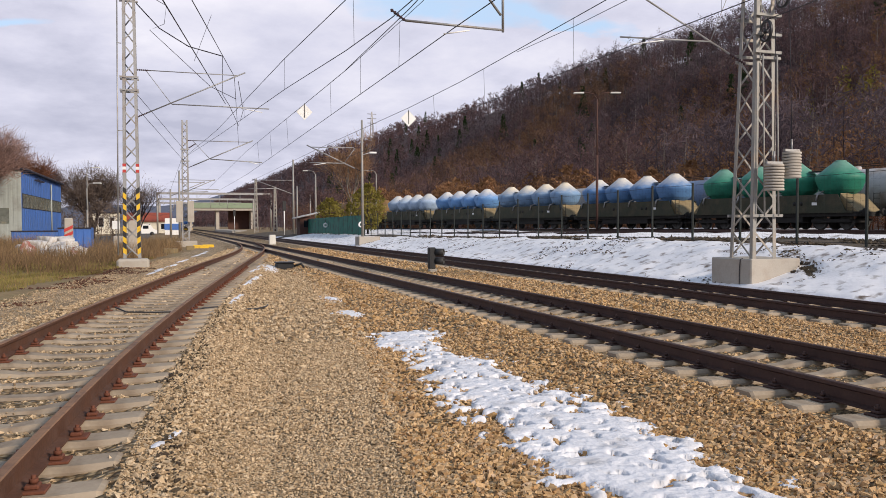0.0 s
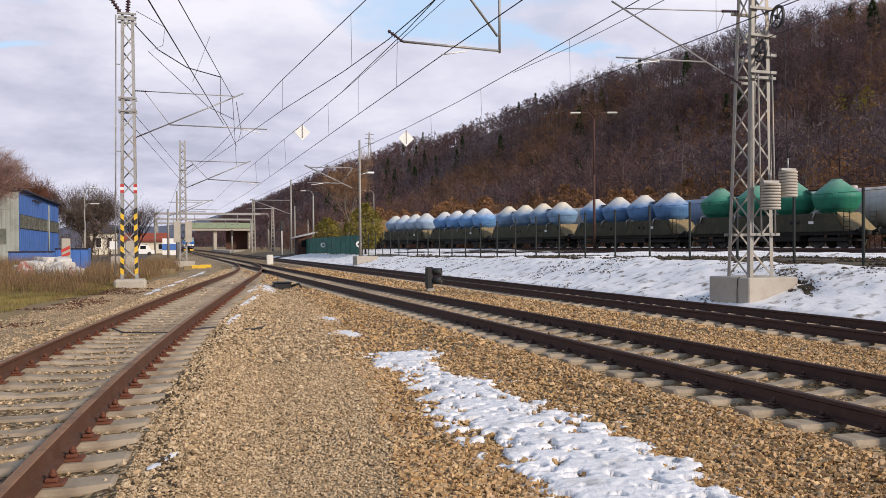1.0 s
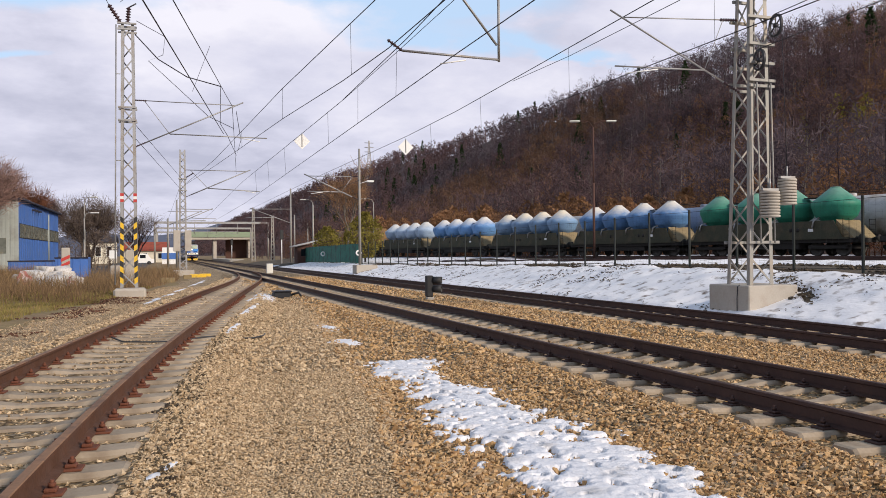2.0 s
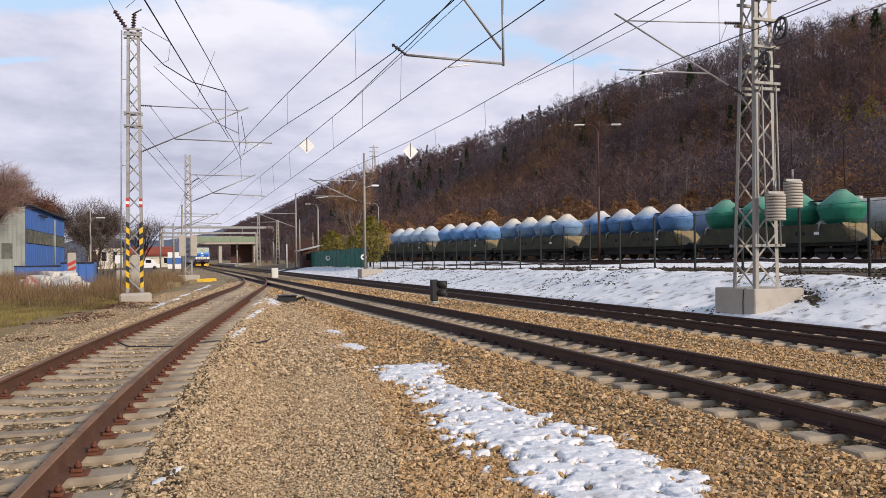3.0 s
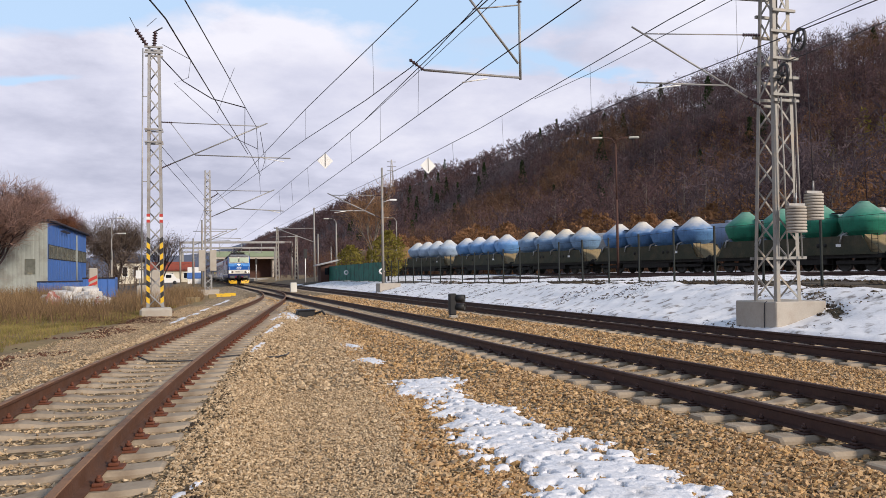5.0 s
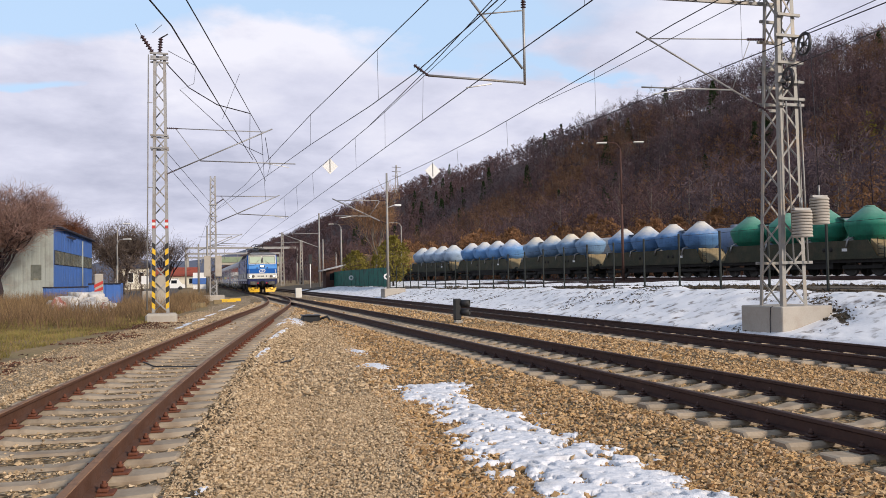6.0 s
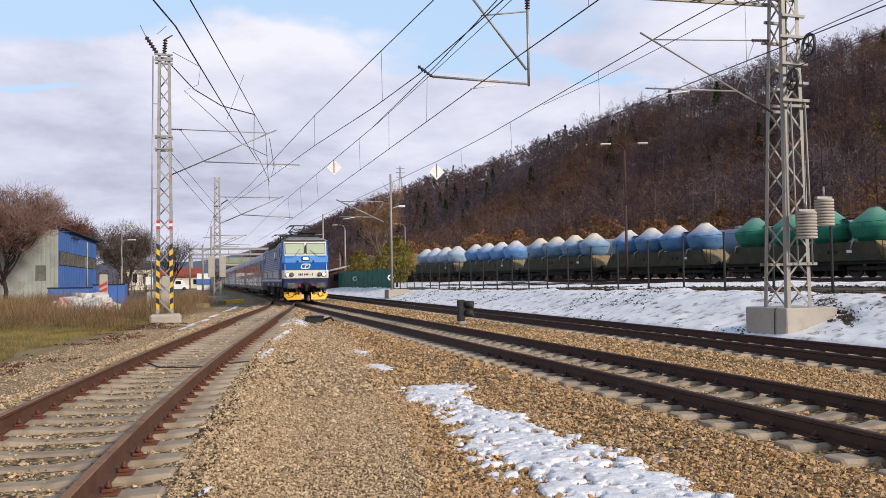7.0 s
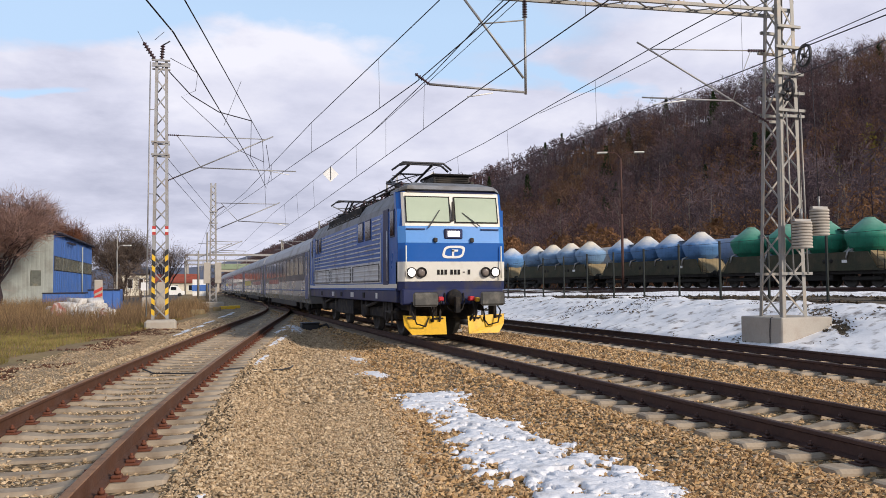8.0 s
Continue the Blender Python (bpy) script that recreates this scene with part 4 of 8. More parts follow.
def weight_stack(thing, x, y, z0, n, r, cable_to):
    """Slotted discs on a rod, hung on a cable."""
    for i in range(n):
        bm = bmesh.new()
        h = 0.68 / n
        z = z0 + i * h
        lathe(bm, [(0, z), (r - 0.012, z), (r, z + 0.012), (r, z + h - 0.026), (r - 0.012, z + h - 0.014), (0, z + h - 0.014)], 20, Matrix.Translation((x + random.uniform(-0.006, 0.006), y, 0)))
        part("weight_disc", bm, M_CONCRETE, thing, "grey cast tension weight")
    bm = bmesh.new()
    box(bm, x - r, x + r, y - 0.04, y + 0.04, z0 + 0.68, z0 + 0.74)
    tube(bm, [(x, y, z0 + 0.70), (x, y, z0 + 1.0)], 0.025, 6)
    part("hanger", bm, M_GALV, thing)
    rod(thing, "cable", (x, y, z0 + 0.95), cable_to, 0.009, M_WIRE)


weight_stack(portal, 14.62, 16.52, 2.27, 9, 0.245, (14.70, 16.60, 6.3))
weight_stack(portal, 15.20, 16.55, 2.60, 9, 0.235, (15.15, 16.62, 7.2))
spoked_wheel(portal, (14.93, 16.60, 7.23), 0.30, -11)
spoked_wheel(portal, (14.45, 16.66, 6.32), 0.28, -11)
for x in (14.42, 14.86):
    rod(portal, "weight_guide", (x, 16.62, 1.62), (x, 16.72, 5.75), 0.022, M_GALV_L)

# slim pole with a bracket to the far track, on a concrete footing
pole = tagged(empty("catenary_pole"), "slim grey pole with bracket arm on a concrete footing", "catenary mast", "catenary masts")
bm = bmesh.new()
tube(bm, [(14.65, 62, -0.1), (14.65, 62, 9.75)], 0.12, 10, True, 0.08)
part("post", bm, M_GALV_L, pole)
footing(pole, 14.2, 15.9, 61.3, 62.7, -0.5, 0.55)
bracket(pole, (14.55, 62, 5.7), (14.55, 62, 7.55), (10.6, 62, 7.5), (13.2, 62, 6.3), (10.5, 62, 6.3), True, 0.05)
bm = bmesh.new()
tube(bm, [(14.7, 62, 7.0), (15.3, 61.8, 7.2)], 0.03, 6)
box(bm, 15.2, 15.75, 61.65, 61.95, 7.1, 7.24, 0.03)
part("lamp_head", bm, M_WHITEP, pole, "white lamp head")


def far_pole(x, y, h, kind, z0=-0.2):
    p = tagged(empty("catenary_pole"), "distant grey catenary pole beside the main tracks", "catenary mast", "catenary masts")
    if kind == "lattice":
        lattice(p, (x - 0.4, x + 0.4, y - 0.4, y + 0.4, z0), (x - 0.2, x + 0.2, y - 0.2, y + 0.2, z0 + h), 12, 0.15, 0.09, (M_GALV_L, M_GALV_L))
    else:
        bm = bmesh.new()
        tube(bm, [(x, y, z0), (x, y, z0 + h)], 0.17, 8, True, 0.11)
        part("post", bm, M_GALV_L, p)
    return p


def far_arm(p, x0, x1, y, z, r=0.06):
    rod(p, "top_tie", (x0, y, z), (x1, y, z - 0.05), r * 0.8, M_GALV)
    rod(p, "strut", (x0, y, z - 2.0), (x1, y, z + 0.1), r, M_GALV)
    rod(p, "registration_arm", (x0 + (x1 - x0) * 0.35, y, z - 1.2), (x1 + (x1 - x0) * 0.1, y, z - 1.3), r * 0.8, M_GALV)


p = far_pole(17.4, 117, 11.2, "tube")
far_arm(p, 17.3, 11.6, 117, 8.0)
p = far_pole(16.4, 159, 10.8, "lattice")
p = far_pole(20.2, 160, 9.3, "lattice")
for x, y, h in ((1.6, 112, 9.0), (0.5, 118, 6.8), (21.0, 119, 9.0), (23.0, 150, 9.0), (28.0, 165, 8.0)):
    p = far_pole(x, y, h, "tube")
    if x < 3:
        far_arm(p, x, x + 4.6, y, 7.6)
for y in (190, 230, 270):
    p = tagged(empty("catenary_portal"), "distant grey portal frame across the station tracks", "catenary mast", "catenary portals")
    for x in (-2.0, 23.0):
        bm = bmesh.new()
        tube(bm, [(x, y, -0.3), (x, y, 9.0)], 0.2, 6)
        part("post", bm, M_GALV_L, p)
    bm = bmesh.new()
    bar(bm, (-2, y, 8.8), (23, y, 8.8), 0.35, 0.5)
    part("beam", bm, M_GALV, p)
    for x in (2, 6.5, 11.4, 16):
        rod(p, "drop_post", (x, y, 8.8), (x, y, 6.3), 0.06, M_GALV)
        rod(p, "registration_arm", (x, y, 6.4), (x - 1.6, y, 6.4), 0.05, M_GALV)


# ---------------------------------------------------------------- wires
def wire(name, pts, r, label, sag=0.0):
    """A wire through points; sag: how far it hangs in each span."""
    out = []
    for p, q in zip(pts, pts[1:]):
        p, q = Vector(p), Vector(q)
        n = 10 if sag else 1
        for i in range(n):
            f = i / n
            v = p.lerp(q, f)
            v.z -= sag * 4 * f * (1 - f)
            out.append(v)
    out.append(Vector(pts[-1]))
    bm = bmesh.new()
    tube(bm, out, r, 5)
    return tagged(part(name, bm, M_WIRE, None, "", True), label, "overhead wire", "overhead wires")


def droppers(top, bottom, ys):
    for y in ys:
        z0 = float(np.interp(y, [p[1] for p in bottom], [p[2] for p in bottom]))
        x0 = float(np.interp(y, [p[1] for p in bottom], [p[0] for p in bottom]))
        x1 = float(np.interp(y, [p[1] for p in top], [p[0] for p in top]))
        z1 = float(np.interp(y, [p[1] for p in top], [p[2] for p in top]))
        bm = bmesh.new()
        tube(bm, [(x0, y, z0), (x1, y, z1)], 0.004 + 0.00006 * y, 4)
        tagged(part("dropper", bm, M_WIRE), "thin dropper wire between overhead wires", "overhead wire", "dropper wires")


c1 = [(6.4, -40, 6.0), (6.4, 18, 6.03), (6.75, 72, 5.98), (6.2, 120, 5.95), (6.5, 190, 5.95), (6.5, 420, 6.0)]
m1 = [(6.47, -40, 8.0), (6.47, 16.7, 7.68), (6.47, 21.5, 7.46), (6.47, 30.2, 7.30), (6.47, 39.6, 7.40), (6.6, 72, 7.9), (6.5, 120, 7.6), (6.5, 190, 7.6), (6.5, 420, 7.6)]
c2 = [(11.5, -40, 5.95), (11.3, 17.3, 6.0), (11.5, 62, 5.98), (11.3, 117, 5.95), (11.4, 190, 5.95), (11.4, 420, 6.0)]
m2 = [(11.4, -40, 7.9), (11.3, 16.9, 7.55), (11.3, 25, 7.35), (11.3, 30.5, 7.22), (11.3, 37.6, 7.19), (11.3, 62, 7.45), (11.4, 117, 7.8), (11.4, 190, 7.6), (11.4, 420, 7.6)]
cs = [(-2.6, -30, 5.6), (-0.55, 14.0, 5.75), (2.54, 37, 6.62), (5.6, 72, 6.7)]
ms = [(-1.9, -30, 7.0), (0.02, 14.0, 5.8 + 1.2), (2.93, 37, 8.11), (6.0, 72, 8.5)]
wire("contact_wire", c1, 0.012, "dark contact wire over the main track")
wire("messenger_wire", m1, 0.013, "dark messenger wire over the main track")
feed = [(6.0, 0, 7.6), (5.0, 16.7, 7.58), (4.77, 20.7, 7.6), (4.19, 30, 7.6), (3.13, 53.5, 7.6), (1.7, 72, 7.5)]
rising = [(6.0, 0, 7.0), (5.13, 14.5, 6.30), (4.95, 17.9, 6.20), (4.72, 21.8, 6.24), (4.19, 29.8, 6.46), (3.2, 52.5, 7.17), (1.7, 72, 7.45)]
wire("contact_wire", rising, 0.012, "dark contact wire rising to its anchor on the far lattice mast")
wire("messenger_wire", [(6.47, -40, 7.6), (6.47, 16.0, 7.39), (6.47, 22, 7.33), (6.47, 30, 7.29)], 0.009, "thin auxiliary wire over the main track")
wire("contact_wire", c2, 0.012, "dark contact wire over the far main track")
wire("messenger_wire", m2, 0.013, "dark messenger wire over the far main track")
wire("messenger_wire", [(11.3, -20, 7.4), (11.3, 14.7, 7.24), (11.3, 21, 7.20), (11.3, 25, 7.29)], 0.009, "thin auxiliary wire over the far main track")
wire("contact_wire", [(-2.2, 6.0, 3.4 + 2.3), (-0.36, 14.0, 5.72), (2.54, 37, 6.86)], 0.014, "dark contact wire over the side track")
wire("messenger_wire", [(-1.2, 6.0, 5.5), (0.13, 16.5, 6.55), (1.0, 23.5, 7.25), (2.45, 34, 8.0), (2.93, 37, 8.11), (6.0, 72, 8.5)], 0.013, "dark messenger wire over the side track")
wire("feeder_wire", feed, 0.013, "dark feeder wire crossing over the side track")
wire("jumper_cable", [(MLX + 0.3, 37, 11.0), (-0.2, 37, 10.0), (1.0, 37, 9.3), (2.43, 37, 8.97)], 0.025, "hanging jumper cable from the lattice mast")
wire("jumper_cable", [(MLX + 0.35, 37, 11.6), (0.1, 37, 11.0), (0.0, 37, 10.2), (-0.6, 37, 9.9), (0.6, 37, 8.8), (1.9, 37, 7.6), (3.0, 37, 7.1)], 0.014, "hanging jumper cable from the lattice mast")
wire("jumper_cable", [(2.43, 37, 8.97), (2.40, 37, 7.3), (2.7, 37, 6.8), (3.1, 37, 5.9), (3.3, 37, 6.6), (3.1, 37, 7.9)], 0.014, "looped jumper cable at the bracket tip")
wire("feeder_wire", [(MLX + 0.2, 37, 7.2), (M2X, 72, 7.9), (0.5, 118, 6.4)], 0.013, "dark feeder wire between the lattice masts")
wire("feeder_wire", [(MLX + 0.2, 37, 6.6), (M2X, 72, 6.9), (1.6, 112, 8.6)], 0.013, "dark feeder wire between the lattice masts")
wire("tension_cable", [(14.93, 16.60, 7.53), (14.4, 6.0, 7.6), (13.0, -30, 7.9)], 0.012, "tension cable from the spoked wheel")
wire("tension_cable", [(14.45, 16.66, 6.60), (14.3, 6.0, 6.9), (13.4, -30, 7.4)], 0.012, "tension cable from the spoked wheel")
droppers(m1, c1, [12.2, 22.5, 27.5, 33, 46, 54, 62])
droppers(m2, c2, [14.4, 21.0, 28, 34, 45, 53])
droppers(ms, cs, [24.0])
droppers(feed, rising, [21.0, 30.0, 41.0])


# white diamond boards hung on the messenger wires
def diamond_board(x, y, z, s):
    t = tagged(empty("diamond_sign"), "white diamond board with a dark bar hung on a wire", "sign", "diamond signs")
    bm = bmesh.new()
    vs = [Vector((0, 0, s)), Vector((s, 0, 0)), Vector((0, 0, -s)), Vector((-s, 0, 0))]
    a = [bm.verts.new(v + Vector((x, y - 0.012, z))) for v in vs]
    b = [bm.verts.new(v + Vector((x, y + 0.012, z))) for v in vs]
    bm.faces.new(a[::-1])
    bm.faces.new(b)
    for i in range(4):
        bm.faces.new((a[i], a[(i + 1) % 4], b[(i + 1) % 4], b[i]))
    part("board", bm, M_WHITEP, t)
    bm = bmesh.new()
    box(bm, x - 0.016, x + 0.016, y - 0.030, y - 0.016, z - s * 0.7, z + s * 1.05)
    part("bar", bm, M_DARKSTEEL, t)


diamond_board(6.47, 39.6, 7.02, 0.40)
diamond_board(11.40, 38.2, 6.72, 0.40)
# ---------------------------------------------------------------- the passenger train (local: x across, y back from the front, z over the rail)
P_BLUE = material("loco_blue", (0.011, 0.105, 0.40), 0.32, 0, 0.06, 12, 1.0, 0.0, (0.02, 0.11, 0.40), 0.2, spec=0.3)
P_LIGHTBLUE = material("loco_light_blue", (0.075, 0.28, 0.68), 0.35, 0, 0.05, 12, 1.0, 0.0, spec=0.5)
P_CREAM = material("loco_cream", (0.72, 0.70, 0.62), 0.4, 0, 0.05, 12, 1.0, 0.0, (0.6, 0.56, 0.46), 0.2, spec=0.5)
P_NAVY = material("loco_navy", (0.014, 0.022, 0.085), 0.5, 0, 0.15, 12, 1.0, 0.0, (0.05, 0.045, 0.05), 0.3)
P_GREY = material("loco_silver", (0.60, 0.61, 0.61), 0.4, 0.1, 0.08, 12, 1.0, 0.0, (0.33, 0.31, 0.29), 0.3)
P_ROOF = material("loco_roof", (0.20, 0.21, 0.23), 0.6, 0.1, 0.12, 10, 1.0, 0.0, (0.11, 0.10, 0.09), 0.4)
P_BLACK = material("bogie_black", (0.012, 0.011, 0.011), 0.9, 0.0, 0.3, 14, 2.0, 0.1, (0.05, 0.04, 0.03), 0.4)
P_DIRTY = material("worn_dark_grey", (0.050, 0.047, 0.042), 0.75, 0.1, 0.2, 14, 2.0, 0.05, (0.09, 0.08, 0.065), 0.3)
P_BUFFER = material("buffer_grey", (0.085, 0.083, 0.075), 0.75, 0.1, 0.25, 14, 2.0, 0.05, (0.16, 0.15, 0.13), 0.35)
P_PLOW = material("plough_yellow", (0.80, 0.46, 0.015), 0.5, 0, 0.08, 14, 2.0, 0.0, (0.5, 0.30, 0.03), 0.25)
P_RED = material("hose_red", (0.55, 0.03, 0.04), 0.5, 0, 0.1)
# pale base colour carries the sky reflected in the windscreen
P_GLASS = material("cab_glass_sky", (0.45, 0.53, 0.40), 0.12, 0, 0.06, 3, 0.6, 0.0, spec=0.45)
P_DARKGLASS = material("side_glass", (0.010, 0.012, 0.016), 0.10, 0, 0.2, 3, 0.8, 0.0, spec=0.3)
P_LAMP = glow("headlamp_lit", (1.0, 0.97, 0.90), 3.0)
P_LENS = material("dead_lamp", (0.20, 0.17, 0.15), 0.15, 0, 0.1)
P_COACH = material("coach_silver", (0.40, 0.40, 0.39), 0.26, 0.55, 0.08, 6, 0.5, 0.0, (0.40, 0.39, 0.38), 0.3)
P_COACHROOF = material("coach_roof", (0.40, 0.41, 0.43), 0.5, 0.1, 0.1, 6, 0.4, 0.0, (0.28, 0.27, 0.26), 0.3)
P_COACHBLUE = material("coach_blue", (0.025, 0.06, 0.20), 0.35, 0, 0.08, 6, 0.5, 0.0)
P_BAND = material("coach_window_band", (0.030, 0.032, 0.042), 0.30, 0, 0.15, 6, 0.5, 0.0, spec=0.25)
# red and yellow reflections on the coach sides, painted as colour
P_REFLECT_R = material("coach_red_reflection", (0.36, 0.09, 0.07), 0.4, 0, 0.35, 5, 0.7, 0.0, (0.75, 0.45, 0.35), 0.4)
P_REFLECT_Y = material("coach_yellow_reflection", (0.72, 0.55, 0.05), 0.4, 0, 0.25, 5, 0.7, 0.0, (0.75, 0.62, 0.35), 0.4)


def band(name, parent, mat, x, z0, z1, y0, y1, thick=0.03, cut=0.16, label=""):
    """A front panel between two heights, standing at y0 below and y1 above, with cut-back corners."""
    bm = bmesh.new()
    rows = []
    for z, y in ((z0, y0), (z1, y1)):
        rows.append([bm.verts.new(v) for v in ((-x, y + cut, z), (-x + cut * 1.1, y, z), (x - cut * 1.1, y, z), (x, y + cut, z),
                                               (x, y + cut + thick, z), (-x, y + cut + thick, z))])
    for k in range(6):
        bm.faces.new((rows[0][k], rows[0][(k + 1) % 6], rows[1][(k + 1) % 6], rows[1][k]))
    bm.faces.new(rows[0][::-1])
    bm.faces.new(rows[1])
    bmesh.ops.recalc_face_normals(bm, faces=bm.faces)
    return part(name, bm, mat, parent, label)


def plain_box(name, parent, mat, x0, x1, y0, y1, z0, z1, bev=0.0, label=""):
    bm = bmesh.new()
    box(bm, x0, x1, y0, y1, z0, z1, bev)
    return part(name, bm, mat, parent, label)


def wheelset(parent, y, r):
    for sx in (-1, 1):
        bm = bmesh.new()
        m = pose(sx * 0.75, y, r, 0, 90 * sx, 0)
        lathe(bm, [(0, -0.06), (r * 0.3, -0.06), (r * 0.35, 0.0), (r * 0.82, -0.01), (r * 0.85, 0.05), (r, 0.05), (r, -0.075), (r + 0.028, -0.08), (r + 0.028, -0.11), (r * 0.8, -0.11), (0, -0.11)], 24, m)
        part("wheel", bm, P_DIRTY, parent, "worn steel wheel")


def bogie(parent, y, base, r):
    b = plain_box("bogie_frame", parent, P_BLACK, -1.12, 1.12, y - base / 2 - 0.8, y + base / 2 + 0.8, r * 0.75, r * 0.75 + 0.34, 0.05)
    for d in (-base / 2, base / 2):
        wheelset(parent, y + d, r)
        for sx in (-1, 1):
            plain_box("axle_box", b, P_BLACK, sx * 1.1 - 0.14, sx * 1.1 + 0.14, y + d - 0.22, y + d + 0.22, r - 0.2, r + 0.22, 0.03)
            bm = bmesh.new()
            for k in (-0.36, 0.36):
                tube(bm, [(sx * 1.16, y + d + k, r - 0.12), (sx * 1.16, y + d + k, r + 0.36)], 0.09, 8)
            part("spring", bm, P_DIRTY, b)
    for sx in (-1, 1):
        bm = bmesh.new()
        tube(bm, [(sx * 1.22, y - base / 2 + 0.5, r + 0.4), (sx * 1.22, y + base / 2 - 0.5, r + 0.15)], 0.05, 6)
        part("damper", bm, P_DIRTY, b)


def pantograph(parent, y, flip):
    """A folded pantograph on insulators."""
    base = plain_box("pantograph_base", parent, M_DARKSTEEL, -0.75, 0.75, y - 0.9, y + 0.9, 4.32, 4.37)
    for sx in (-0.62, 0.62):
        for d in (-0.75, 0.75):
            insulator(base, (sx, y + d, 4.02), (sx, y + d, 4.33), 0.09, 4)
    k = 1 if flip else -1
    for nm, p, q, r in (("lower_arm", (-0.3, y + 0.75 * k, 4.42), (-0.45, y - 1.3 * k, 4.78), 0.05), ("lower_arm", (0.3, y + 0.75 * k, 4.42), (0.45, y - 1.3 * k, 4.78), 0.05),
                        ("upper_arm", (-0.45, y - 1.3 * k, 4.78), (-0.35, y + 1.3 * k, 5.05), 0.04),
                        ("upper_arm", (0.45, y - 1.3 * k, 4.78), (0.35, y + 1.3 * k, 5.05), 0.04), ("upper_arm", (-0.45, y - 1.3 * k, 4.78), (0.45, y - 1.3 * k, 4.78), 0.04),
                        ("upper_arm", (-0.40, y, 4.92), (0.40, y, 4.92), 0.03), ("cross_stay", (-0.45, y - 1.3 * k, 4.78), (0.38, y + 0.2 * k, 4.93), 0.018), ("cross_stay", (0.45, y - 1.3 * k, 4.78), (-0.38, y + 0.2 * k, 4.93), 0.018),
                        ("spring", (-0.15, y + 0.6 * k, 4.46), (-0.15, y - 0.7 * k, 4.52), 0.05), ("spring", (0.15, y + 0.6 * k, 4.46), (0.15, y - 0.7 * k, 4.52), 0.05),
                        ("drive_rod", (0.0, y + 0.8 * k, 4.44), (0.0, y - 1.0 * k, 4.70), 0.03), ("shaft", (-0.7, y + 0.75 * k, 4.42), (0.7, y + 0.75 * k, 4.42), 0.045),
                        ("horn_stay", (-0.35, y + 1.3 * k, 5.05), (-0.70, y + 1.3 * k, 4.98), 0.02), ("horn_stay", (0.35, y + 1.3 * k, 5.05), (0.70, y + 1.3 * k, 4.98), 0.02),
                        ("link", (-0.5, y + 0.7 * k, 4.40), (-0.5, y - 0.6 * k, 4.80), 0.03), ("link", (0.5, y + 0.7 * k, 4.40), (0.5, y - 0.6 * k, 4.80), 0.03)):
        rod(base, nm, p, q, r, M_DARKSTEEL)
    for d in (-0.16, 0.16):
        bm = bmesh.new()
        tube(bm, [(-0.88, y + 1.3 * k + d, 4.86), (-0.62, y + 1.3 * k + d, 5.06), (0.62, y + 1.3 * k + d, 5.06), (0.88, y + 1.3 * k + d, 4.86)], 0.032, 6)
        part("contact_strip", bm, M_DARKSTEEL, base)


